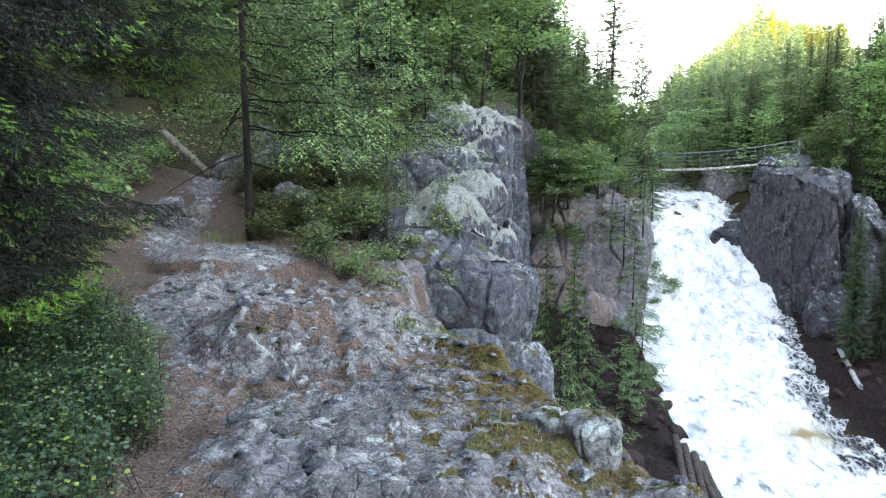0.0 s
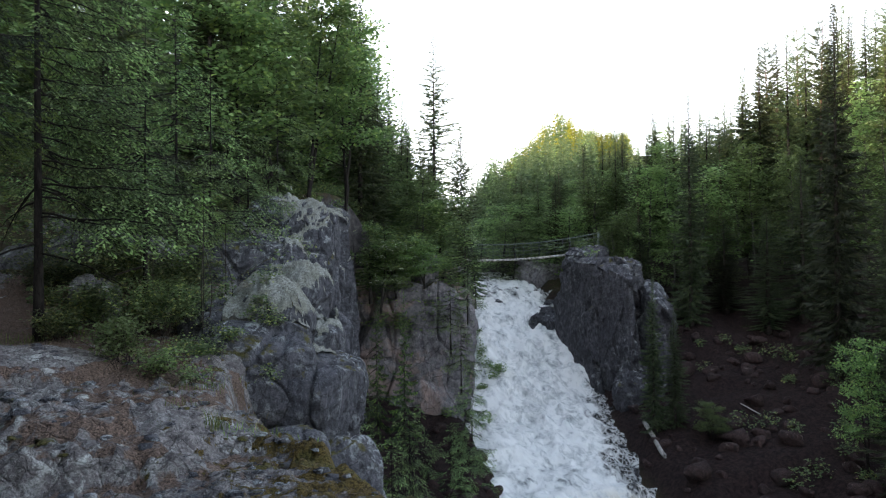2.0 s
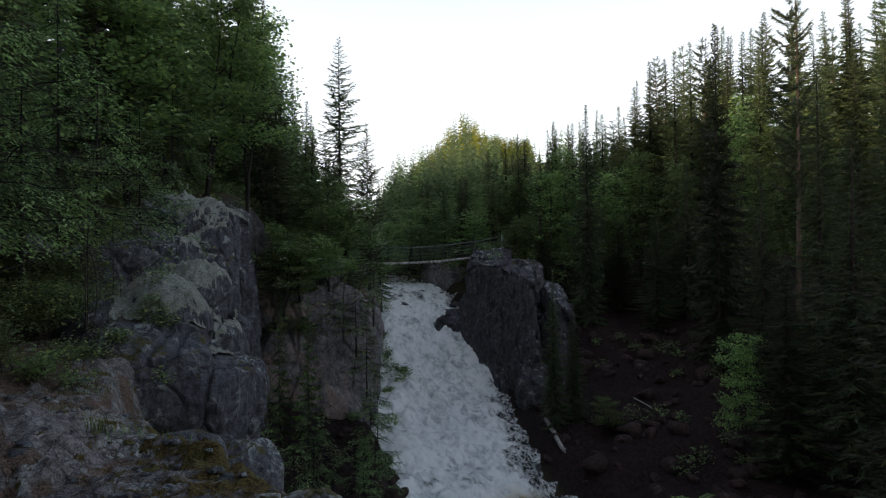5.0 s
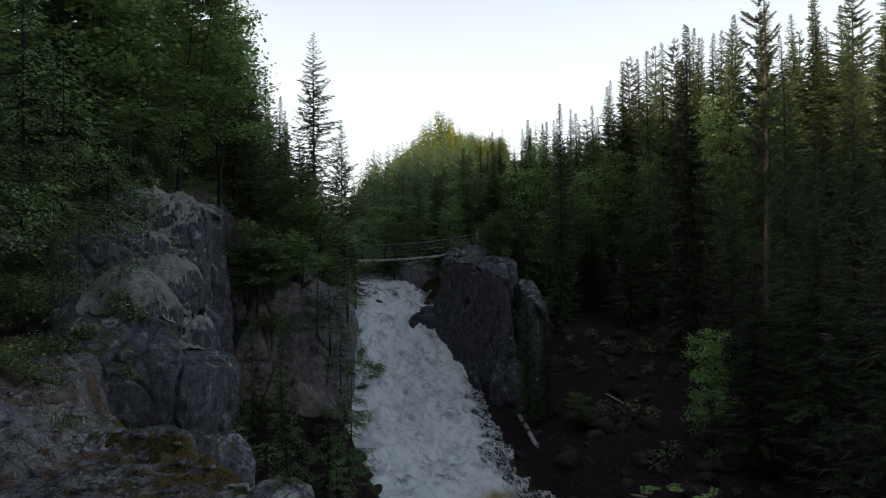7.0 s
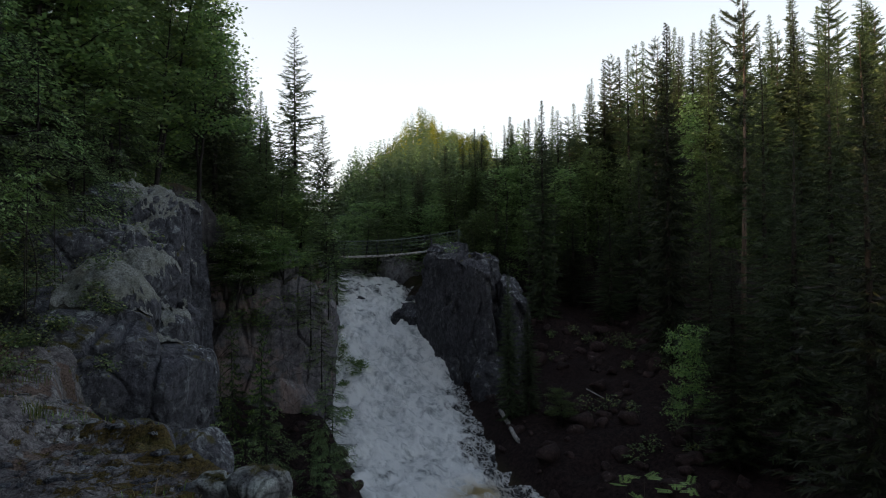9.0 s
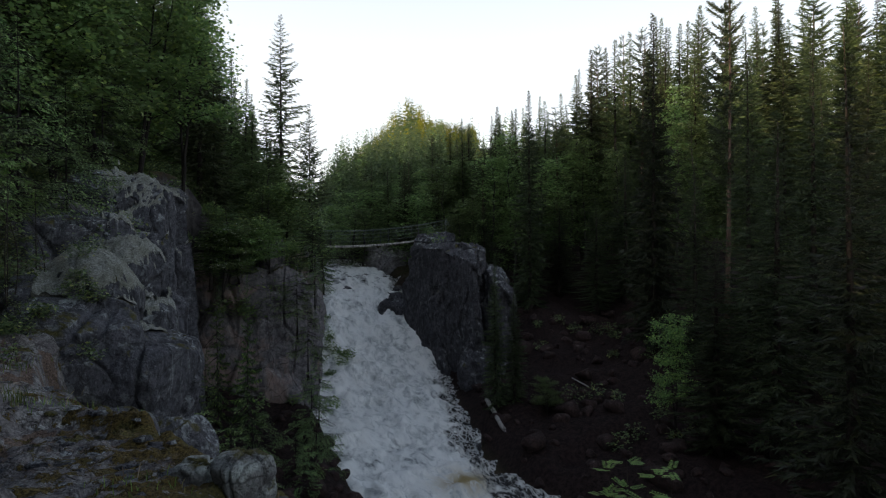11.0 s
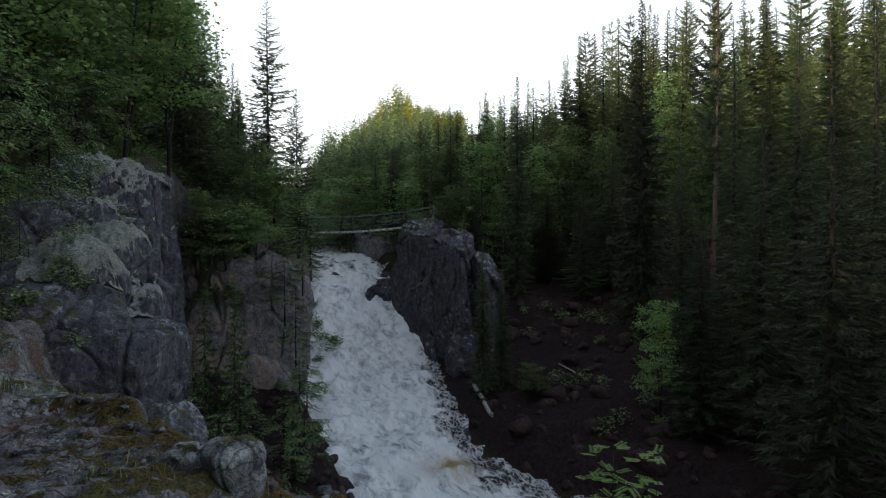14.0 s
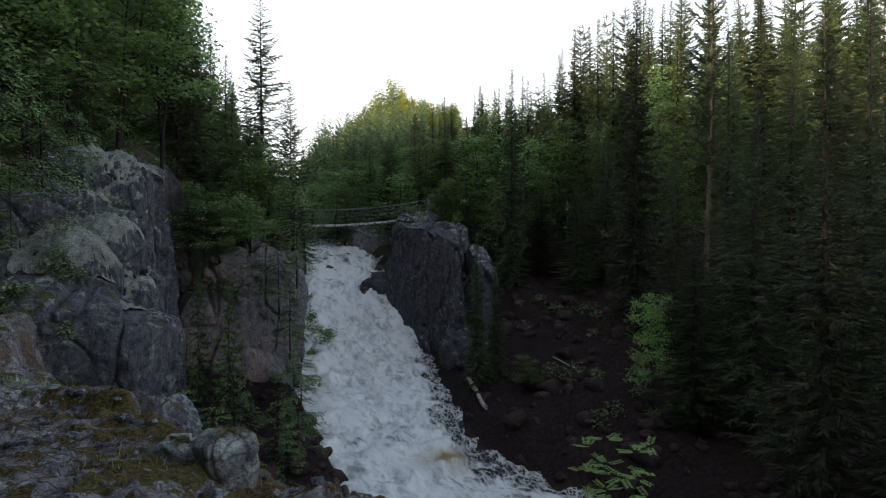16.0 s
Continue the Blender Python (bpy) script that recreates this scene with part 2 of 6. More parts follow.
    h = k.math("ADD", k.math("MULTIPLY", fine, 0.9), k.math("ADD", k.math("MULTIPLY", grain, 0.3), k.math("MULTIPLY", pits, -0.4)))
    h = k.math("ADD", h, k.math("MULTIPLY", spots, 0.12))
    if flake:
        h = k.math("ADD", h, k.math("ADD", k.math("MULTIPLY", gap, 0.25), k.math("ADD", k.math("MULTIPLY", gap2, 0.06), k.math("MULTIPLY", tv, 0.4))))
    if moss_amount:
        m = k.ramp(k.noise(1.7 * scale, 5, 0.7, 0.3), 0.62 - 0.2 * moss_amount, 0.68 - 0.18 * moss_amount)
        m = k.math("MULTIPLY", m, k.ramp(k.up(), 0.35, 0.7))
        mc = k.mix(k.ramp(k.noise(25 * scale, 4, 0.7), 0.35, 0.65), moss, (moss[0] * 2.0, moss[1] * 2.1, moss[2] * 1.8))
        c = k.mix(m, c, mc)
    if litter:
        w = k.attr("litter")
        n1 = k.noise(45, 5, 0.8)
        needles = k.mix(k.ramp(n1, 0.35, 0.65), (0.03, 0.021, 0.017), (0.19, 0.135, 0.108))
        lm = k.ramp(k.math("ADD", w, k.math("MULTIPLY", k.math("SUBTRACT", k.noise(6, 5, 0.7), 0.5), 0.9)), 0.42, 0.58)
        c = k.mix(lm, c, needles)
        g = k.attr("moss")
        gm = k.ramp(k.math("ADD", g, k.math("MULTIPLY", k.math("SUBTRACT", k.noise(5.5, 6, 0.7), 0.5), 2.3)), 0.47, 0.54)
        n2 = k.noise(38, 5, 0.75)
        mossc = k.mix(k.ramp(n2, 0.35, 0.65), (0.03, 0.022, 0.008), (0.145, 0.105, 0.03))
        mossc = k.mix(k.ramp(k.noise(3.1, 3), 0.5, 0.62), mossc, k.mix(k.ramp(n2, 0.35, 0.65), (0.032, 0.03, 0.01), (0.135, 0.12, 0.035)))
        c = k.mix(gm, c, mossc)
        h = k.math("ADD", h, k.math("MULTIPLY", gm, k.math("MULTIPLY", n2, 0.8)))
    k.color(c)
    k.bump(h, 1.0, 0.038 if flake else 0.06 / scale)
    return k.m


ROCK_NEAR = rock_material("lichened_granite", (0.048, 0.044, 0.046), (0.235, 0.22, 0.225), (0.44, 0.46, 0.45), 0.6, litter=True, flake=7.0)
ROCK_NEAR_PLAIN = rock_material("pale_bank_granite", (0.06, 0.06, 0.07), (0.25, 0.24, 0.26), (0.42, 0.44, 0.42), 0.6, scale=0.6)
ROCK_BANK = rock_material("pale_washed_granite", (0.12, 0.115, 0.12), (0.4, 0.38, 0.39), (0.5, 0.5, 0.48), 0.6, scale=0.5)
ROCK_LICHEN = rock_material("lichen_crusted_stone", (0.05, 0.05, 0.055), (0.22, 0.22, 0.23), (0.5, 0.55, 0.52), 1.3, moss_amount=0.7)
ROCK_CLIFF = rock_material("cliff_granite", (0.028, 0.029, 0.036), (0.13, 0.132, 0.155), (0.42, 0.46, 0.48), 0.55, moss_amount=0.4, scale=0.8, streak=True)
ROCK_PINK = rock_material("pinkish_gneiss", (0.09, 0.088, 0.1), (0.32, 0.3, 0.31), (0.44, 0.44, 0.44), 0.3, moss_amount=0.3, scale=0.5, rust=(0.33, 0.24, 0.21), streak=True)
ROCK_DARK = rock_material("dark_outcrop_gneiss", (0.024, 0.024, 0.03), (0.12, 0.118, 0.135), (0.34, 0.36, 0.37), 0.6, moss_amount=0.3, scale=0.5, streak=True)
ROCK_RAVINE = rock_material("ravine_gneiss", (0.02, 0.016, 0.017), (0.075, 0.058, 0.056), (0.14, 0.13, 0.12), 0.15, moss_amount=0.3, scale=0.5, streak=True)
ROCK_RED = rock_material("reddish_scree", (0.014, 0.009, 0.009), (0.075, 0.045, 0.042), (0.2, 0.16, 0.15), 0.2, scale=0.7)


def ground_material():
    k = Mat("forest_floor", 0.95, 0.15)
    n = k.noise(2.5, 6, 0.7)
    f = k.noise(28, 5, 0.75)
    c = k.mix(k.ramp(n, 0.38, 0.62), (0.03, 0.02, 0.014), (0.022, 0.032, 0.012))
    c = k.mix(k.ramp(f, 0.4, 0.7), c, k.mix(0.5, c, (0.2, 0.15, 0.09)))
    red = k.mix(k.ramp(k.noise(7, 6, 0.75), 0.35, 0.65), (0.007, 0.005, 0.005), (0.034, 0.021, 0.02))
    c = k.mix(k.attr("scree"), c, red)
    steep = k.ramp(k.up(), 0.45, 0.7)
    rock = k.mix(k.ramp(k.noise(1.6, 6, 0.7, 0.3), 0.35, 0.65), (0.02, 0.019, 0.02), (0.085, 0.078, 0.078))
    c = k.mix(steep, rock, c)
    k.color(c)
    k.bump(k.math("ADD", n, k.math("MULTIPLY", f, 0.5)), 0.8, 0.08)
    return k.m


GROUND = ground_material()


def water_material():
    k = Mat("white_water", 0.35, 0.5)
    warp = k.node("ShaderNodeTexNoise", Vector=k.coord())
    warp.inputs["Scale"].default_value = 1.3
    warp.inputs["Detail"].default_value = 4.0
    v = k.stretch(k.mix(0.14, k.coord(), warp.outputs["Color"]), 1.0, 0.5, 0.7)
    a = k.noise(0.8, 5, 0.6, 1.2, v)
    b = k.noise(2.4, 6, 0.62, 1.2, v)
    e = k.noise(9, 6, 0.7, 0.8, v)
    calm = k.attr("calm")
    # threads of froth on dark water
    lace = k.math("MAXIMUM", k.ramp(k.voronoi(3.1, "DISTANCE_TO_EDGE", v), 0.11, 0.02), k.math("MULTIPLY", k.ramp(k.voronoi(8.5, "DISTANCE_TO_EDGE", v), 0.16, 0.03), 0.8))
    lace = k.math("MULTIPLY", lace, k.ramp(b, 0.36, 0.52))
    mass = k.math("ADD", k.math("MULTIPLY", a, 0.45), k.math("ADD", k.math("MULTIPLY", b, 0.38), k.math("MULTIPLY", e, 0.17)))
    mass = k.ramp(k.math("SUBTRACT", mass, k.math("MULTIPLY", calm, 0.25)), 0.29, 0.42)
    fm = k.math("MAXIMUM", mass, k.math("MULTIPLY", lace, 0.75))
    soft = k.ramp(k.math("ADD", k.math("MULTIPLY", b, 0.5), k.math("ADD", k.math("MULTIPLY", e, 0.15), k.math("MULTIPLY", a, 0.35))), 0.37, 0.55)
    white = k.mix(soft, (0.4, 0.43, 0.435), (0.86, 0.87, 0.86))
    white = k.mix(k.math("MULTIPLY", k.attr("tan"), k.ramp(b, 0.38, 0.55)), white, (0.36, 0.28, 0.13))
    dark = k.mix(k.ramp(b, 0.4, 0.6), (0.012, 0.012, 0.014), (0.06, 0.052, 0.046))
    k.color(k.mix(fm, dark, white))
    k.set(k.b.inputs["Roughness"], k.ramp(fm, 0, 1, 0.18, 0.85))
    k.bump(k.math("ADD", k.math("MULTIPLY", b, 1.0), k.math("ADD", k.math("MULTIPLY", e, 0.35), k.math("MULTIPLY", fm, 0.15))), 0.8, 0.2)
    return k.m


WATER = water_material()


def leaf_material(name, a, b, tip=None, tip_share=0.2, through=0.35, rough=0.5):
    k = Mat(name, rough, 0.5)
    r = k.island()
    c = k.mix(r, a, b)
    if tip:
        c = k.mix(k.ramp(r, 1 - tip_share, 1 - tip_share + 0.02), c, tip)
    h = k.node("ShaderNodeHueSaturation", Color=c)
    k.set(h.inputs["Value"], k.ramp(k.whole(), 0, 1, 0.62, 1.42))
    k.set(h.inputs["Hue"], k.ramp(k.whole(), 0, 1, 0.485, 0.51))
    c = h.outputs[0]
    k.color(c)
    tr = k.node("ShaderNodeBsdfTranslucent", Color=c)
    mx = k.node("ShaderNodeMixShader")
    mx.inputs[0].default_value = through
    k.t.links.new(k.b.outputs[0], mx.inputs[1])
    k.t.links.new(tr.outputs[0], mx.inputs[2])
    k.t.links.new(mx.outputs[0], k.t.nodes["Material Output"].inputs[0])
    return k.m


SPRUCE = leaf_material("spruce_needles", (0.046, 0.07, 0.03), (0.095, 0.13, 0.05), (0.14, 0.18, 0.06), 0.14, 0.4)
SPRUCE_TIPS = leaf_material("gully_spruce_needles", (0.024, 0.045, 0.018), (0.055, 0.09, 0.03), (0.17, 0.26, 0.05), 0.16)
SPRUCE_FRESH = leaf_material("fresh_spruce_needles", (0.075, 0.13, 0.055), (0.18, 0.27, 0.11), (0.26, 0.38, 0.14), 0.2, 0.45)
SHOOTS = leaf_material("light_feathery_shoots", (0.17, 0.27, 0.095), (0.3, 0.42, 0.16), None, 0, 0.5)
SAPLING = leaf_material("sapling_leaves", (0.1, 0.2, 0.035), (0.19, 0.3, 0.06), None, 0, 0.45)
HEATH = leaf_material("heath_leaves", (0.05, 0.08, 0.03), (0.135, 0.18, 0.07), (0.25, 0.27, 0.09), 0.15, 0.4, 0.45)
# Darker copy of the spruce green, with shade put into the colour
SPRUCE_SHADED = leaf_material("shaded_spruce_needles", (0.022, 0.034, 0.016), (0.052, 0.074, 0.03), (0.08, 0.1, 0.038), 0.1)
PINE = leaf_material("pine_needles", (0.045, 0.07, 0.03), (0.085, 0.115, 0.05), None, 0)
BIRCH = leaf_material("birch_leaves", (0.12, 0.195, 0.068), (0.22, 0.31, 0.115), None, 0, 0.5)
ROWAN = leaf_material("rowan_leaves", (0.11, 0.19, 0.065), (0.22, 0.33, 0.115), (0.3, 0.41, 0.12), 0.14, 0.5, 0.4)
BERRY = leaf_material("bilberry_leaves", (0.02, 0.05, 0.022), (0.085, 0.145, 0.064), (0.24, 0.34, 0.07), 0.09, 0.3, 0.36)
GRASS = leaf_material("grass_blades", (0.09, 0.16, 0.03), (0.2, 0.28, 0.06), (0.3, 0.26, 0.12), 0.15, 0.4)
FROND = leaf_material("fern_fronds", (0.1, 0.18, 0.07), (0.2, 0.3, 0.13), None, 0, 0.4)
# Birch green pushed to bright yellow: low sunlight put into the leaf colour
HILLBIRCH = leaf_material("sun_tinted_birch_leaves", (0.16, 0.2, 0.022), (0.31, 0.32, 0.036), None, 0, 0.5)
HILLWOOD = leaf_material("sunlit_far_woods", (0.055, 0.085, 0.04), (0.115, 0.155, 0.066), None, 0, 0.45)


def bark_material(name, a, b, scale=1.0):
    k = Mat(name, 0.92, 0.15)
    v = k.stretch(k.local(), 1, 1, 0.25)
    n = k.noise(18 * scale, 6, 0.7, 0.2, v)
    c = k.mix(k.ramp(n, 0.35, 0.65), a, b)
    k.color(k.mix(k.ramp(k.noise(4, 4, 0.6, 0, v), 0.5, 0.65), c, k.mix(0.5, c, a)))
    k.bump(n, 0.8, 0.02)
    return k.m


BARK_DARK = bark_material("dark_spruce_bark", (0.008, 0.007, 0.007), (0.032, 0.027, 0.025))
BARK = bark_material("spruce_bark", (0.018, 0.015, 0.014), (0.065, 0.054, 0.048))
BARK_PINE = bark_material("pine_bark", (0.06, 0.045, 0.038), (0.2, 0.14, 0.11))
BARK_GREY = bark_material("grey_bark", (0.028, 0.026, 0.025), (0.1, 0.095, 0.09))
WOOD_GREY = bark_material("weathered_grey_wood", (0.2, 0.19, 0.18), (0.5, 0.48, 0.46), 0.8)
WOOD_LOG = bark_material("grey_brown_log", (0.07, 0.06, 0.052), (0.24, 0.21, 0.18), 0.8)
WOOD_BROWN = bark_material("wet_brown_timber", (0.028, 0.022, 0.02), (0.115, 0.095, 0.085), 0.8)


def metal_material():
    k = Mat("galvanised_steel", 0.5, 0.5)
    k.b.inputs["Metallic"].default_value = 0.3
    k.color(k.mix(k.noise(30, 4), (0.09, 0.11, 0.1), (0.18, 0.21, 0.2)))
    return k.m


STEEL = metal_material()

# ---------------------------------------------------------------- plan
LEFT_RIM = np.array([(4.5, -40), (3.4, -10), (2.7, 0), (1.9, 3.2), (1.35, 4.5), (0.8, 5.6), (0.28, 6.6), (-0.1, 7.4), (-0.35, 8.4), (-0.45, 9.4), (0.0, 10.6), (0.5, 12), (0.7, 14), (0.9, 20),
                     (0.9, 27), (2.2, 30.2), (4.0, 33.2), (5.6, 33.0), (8.6, 32.2), (9.4, 35), (10.9, 40), (12.2, 45), (12.4, 55), (6.0, 70), (-20, 100)])
RIGHT_RIM = np.array([(0, 115), (18, 82), (21.0, 62), (20.6, 52), (20.2, 45), (20.3, 40), (19.6, 36), (19.7, 34.2), (20.4, 33.4), (21.8, 35.4), (23.6, 38.5), (26, 40), (33, 38), (37, 32),
                      (35, 24), (36, 14), (42, 2), (52, -15), (60, -40)])
GORGE = np.concatenate([LEFT_RIM, RIGHT_RIM])
RIVER = np.array([(-14, 100, 6, -0.7), (11, 70, 5, -0.9), (16.4, 56, 4.2, -1.1), (16.6, 47.5, 3.4, -1.5), (16.5, 43.5, 2.7, -2.6), (15.25, 38, 3.0, -5.0), (13.8, 33.5, 3.4, -7.2),
                  (13.0, 30, 3.45, -8.0), (12.0, 25.5, 2.95, -8.8), (11.2, 20.2, 2.95, -9.4), (12.4, 14, 4.0, -9.75), (17, 4, 5, -9.9), (26, -14, 6, -10), (34, -40, 6, -10.1)])


def inside(px, py, poly):
    ins = np.zeros(px.shape, dtype=bool)
    for (x0, y0), (x1, y1) in zip(poly, np.roll(poly, -1, axis=0)):
        cross = (y0 > py) != (y1 > py)
        ins ^= cross & (px < (x1 - x0) * (py - y0) / (y1 - y0 + 1e-12) + x0)
    return ins


def near_line(px, py, line):
    """Distance to a polyline, and the position along it."""
    best = np.full(px.shape, 1e9)
    pos = np.zeros(px.shape)
    for i in range(len(line) - 1):
        ax, ay = line[i][:2]
        bx, by = line[i + 1][:2]
        dx, dy = bx - ax, by - ay
        t = np.clip(((px - ax) * dx + (py - ay) * dy) / (dx * dx + dy * dy), 0, 1)
        d = np.hypot(px - ax - t * dx, py - ay - t * dy)
        pos = np.where(d < best, i + t, pos)
        best = np.minimum(best, d)
    return best, pos


def river_at(pos):
    i = np.arange(len(RIVER))
    return np.interp(pos, i, RIVER[:, 2]), np.interp(pos, i, RIVER[:, 3])


def left_land(x, y):
    yy = np.clip(y, -5, 60)
    z = -1.85 + 0.066 * (np.minimum(yy, 13) - 3.5) + 0.25 * np.clip(yy - 13, 0, 17)
    z = z + 0.27 * np.clip(-x - 4, 0, 60) * smooth(2, 16, y + 0.3 * np.clip(-x, 0, 30))
    z = np.where(x > 3.6, np.maximum(z - 0.95 * (x - 3.6), np.minimum(z, -0.6 + 0.03 * (yy - 30))), z)
    far = smooth(60, 140, np.hypot(x, y))
    return z * (1 - far) + far * np.clip(0.2 * (-x - 10), 2, 30)


def right_land(x, y, d):
    z = 0.1 + 0.17 * np.clip(d, 0, 80) - 2.6 * smooth(27.0, 23.0, x) * smooth(50, 44, y)
    z = z - 1.5 * smooth(30, 22, y)
    hill = 15 * np.exp(-((x - 57) / np.where(x < 57, 16, 40)) ** 2 - ((y - 120) / 32) ** 2)
    return z * 0.75 + hill


def land(x, y, rough=1.0):
    """The height of the ground, and how much of it is scree."""
    x, y = np.asarray(x, dtype=float), np.asarray(y, dtype=float)
    p = np.stack([x, y, np.zeros_like(x)], -1).reshape(-1, 3)
    wob = fbm(p * 0.5, 3, 5).reshape(x.shape) * 0.35 * smooth(8, 16, np.hypot(x, y))
    dl, _ = near_line(x, y, LEFT_RIM)
    dr, _ = near_line(x, y, RIGHT_RIM)
    ins = inside(x, y, GORGE)
    d = np.where(ins, -np.minimum(dl, dr), np.minimum(dl, dr)) + wob
    dw, pos = near_line(x, y, RIVER)
    hw, zw = river_at(pos)
    beyond = dw - hw
    floor_z = zw - 0.9 + 0.75 * smooth(-1.5, 0.0, beyond) + 1.0 * smooth(-0.2, 1.3, beyond) + 0.17 * np.clip(beyond - 1, 0, 30)
    floor_z = floor_z + fbm(p * 0.8, 4, 9).reshape(x.shape) * 0.28 * smooth(0, 2, beyond)
    top = np.where(dl < dr, left_land(x, y), right_land(x, y, np.where(ins, 0, dr)))
    top = top + fbm(p * 0.35, 4, 11).reshape(x.shape) * (0.35 * rough) * smooth(6, 18, np.hypot(x, y))
    wall = smooth(-0.9, 0.1, d)
    z = floor_z * (1 - wall) + np.maximum(top, floor_z) * wall
    return z, (1 - wall) * smooth(-0.5, 0.5, beyond)


def height(x, y):
    return float(land(np.array([[float(x)]]), np.array([[float(y)]]))[0][0, 0])


# ---------------------------------------------------------------- ground
def axis(lo, hi, step, far):
    mid = np.arange(lo, hi + 1e-6, step)
    out, s = [], step
    v = hi
    while v < far:
        s *= 1.16
        v += s
        out.append(v)
    neg, s, v = [], step, lo
    while v > -far:
        s *= 1.16
        v -= s
        neg.append(v)
    return np.concatenate([neg[::-1], mid, out])


gx, gy = axis(-14, 42, 0.3, 1800), axis(2, 62, 0.3, 1800)
GX, GY = np.meshgrid(gx, gy, indexing="ij")
gz, gs = land(GX, GY)
near_mask = smooth(-9.2, -8.2, GX) * smooth(3.6, 2.6, GX) * smooth(-2.2, -1.3, GY) * smooth(15.8, 14.8, GY)
gz = gz - 0.6 * near_mask
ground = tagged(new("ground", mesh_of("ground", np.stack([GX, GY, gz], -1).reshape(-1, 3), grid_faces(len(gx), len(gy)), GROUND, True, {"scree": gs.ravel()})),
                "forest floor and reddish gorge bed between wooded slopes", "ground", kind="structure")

# rock ledge with the footpath, in fine relief
nx, ny = np.arange(-9.5, 3.2, 0.033), np.arange(-2.2, 15.8, 0.034)
NX, NY = np.meshgrid(nx, ny, indexing="ij")


def ledge(X, Y):
    p = np.stack([X, Y, np.zeros_like(X)], -1).reshape(-1, 3)
    z, _ = land(X, Y)
    dl, _ = near_line(X, Y, LEFT_RIM)
    ins = inside(X, Y, GORGE)
    d = np.where(ins, -dl, dl)
    # slabs: broad swells, stepped by joints
    z = z - 0.2 * smooth(1.1, -0.2, d) ** 2 * (1 - smooth(-0.2, -0.3, d))
    broad = fbm(p * 0.55, 3, 21).reshape(X.shape)
    d1, d2, val, _ = cells(p * np.array([0.45, 0.75, 1]) + 0.25 * np.stack([vnoise(p * 1.3, 3), vnoise(p * 1.3, 4), 0 * p[:, 0]], 1), 31)
    slab = (val - 0.5).reshape(X.shape) * 0.2
    crack = smooth(0.0, 0.14, d2 - d1).reshape(X.shape)
    bound = np.interp(Y, [2.4, 3.2, 4.8, 6.3, 7.8, 9.5, 11, 16], [-1.0, -1.2, -1.75, -2.75, -3.5, -3.5, -2.6, -2.4])
    rockiness = smooth(-0.45, 0.45, X - bound + 0.6 * broad) * (1 - 0.75 * smooth(8.5, 9.3, Y + 0.5 * broad) * smooth(-0.6, -1.4, X))
    z = z + broad * 0.12 + rockiness * (slab * crack - 0.06 * (1 - crack))
    c1, c2, cv, cf = cells(p * 6.5 + 0.4 * np.stack([vnoise(p * 5, 7), vnoise(p * 5, 8), 0 * p[:, 0]], 1), 41)
    knob = (smooth(0.0, 0.22, c2 - c1) * (cv - 0.25 + 1.4 * cf)).reshape(X.shape)
    z = z + rockiness * (0.06 * knob + 0.03 * fbm(p * 7, 4, 51).reshape(X.shape)) + (1 - rockiness) * 0.012 * fbm(p * 12, 3, 52).reshape(X.shape)
    # polished hump beside the path and the trodden hollow before it
    def hump(cx, cy, ax, ay, h):
        return h * np.clip(1 - ((X - cx) / ax) ** 2 - ((Y - cy) / ay) ** 2, 0, 1) ** 0.6
    z = z + hump(-3.0, 9.3, 1.2, 0.8, 0.32) + hump(-1.75, 6.45, 0.9, 0.6, 0.26) + hump(-0.4, 7.3, 0.8, 0.5, 0.12)
    step = smooth(5.5, 5.66, Y + 0.15 * broad + 0.03 * knob) * smooth(7.8, 6.0, Y) * smooth(-2.3, -1.9, X) * smooth(-0.3, -0.9, X)
    z = z + 0.27 * step
    litter = 0.3 + (1 - rockiness) * 0.6 + 0.3 * smooth(0.1, -0.6, slab * 6 + broad) + 0.1 * (1 - crack) - 0.55 * knob
    litter = litter + 0.3 * np.exp(-((X + 1.6) / 0.7) ** 2 - ((Y - 5.2) / 0.2) ** 2) - 0.9 * (hump(-3.05, 9.4, 1.15, 0.75, 0.34) > 0.05) - 0.5 * step * smooth(0.9, 0.6, step)
    moss = 0.63 * np.exp(-((X - 0.4) / 0.9) ** 2 - ((Y - 4.7) / 1.7) ** 2) + 0.42 * smooth(0.5, 0.1, d) * smooth(9, 7, Y) + 0.3 * smooth(8.8, 9.6, Y) * smooth(-2.8, -1.8, X)
    moss = moss + 0.38 * np.exp(-((X - 0.95) / 0.45) ** 2 - ((Y - 3.85) / 0.45) ** 2) + 0.2 * np.exp(-((X + 0.6) / 0.7) ** 2 - ((Y - 6.3) / 0.8) ** 2)
    # trodden path, worn down to stone and roots
    trod = np.exp(-((X + 4.5 + 0.2 * (Y - 10.6)) / 0.42) ** 2) * smooth(9.2, 10.2, Y)
    litter = litter - 0.75 * trod
    z = z + trod * (0.07 * knob + 0.05 * broad)
    return z, litter.ravel(), moss.ravel()


nz, nl, nm = ledge(NX, NY)
edge_drop = np.maximum(smooth(-8.9, -9.5, NX), np.maximum(smooth(15.3, 15.8, NY), smooth(-1.85, -2.2, NY)))
nz = nz - 0.9 * edge_drop
rock_ledge = tagged(new("rock_ledge", mesh_of("rock_ledge", np.stack([NX, NY, nz], -1).reshape(-1, 3), grid_faces(len(nx), len(ny)), ROCK_NEAR, True, {"litter": nl, "moss": nm})),
                    "grey lichen-covered bedrock ledge with moss and brown needle litter", "ground", kind="structure")


def near_height(x, y):
    X, Y = np.array([[float(x)]]), np.array([[float(y)]])
    return float(ledge(X, Y)[0][0, 0])


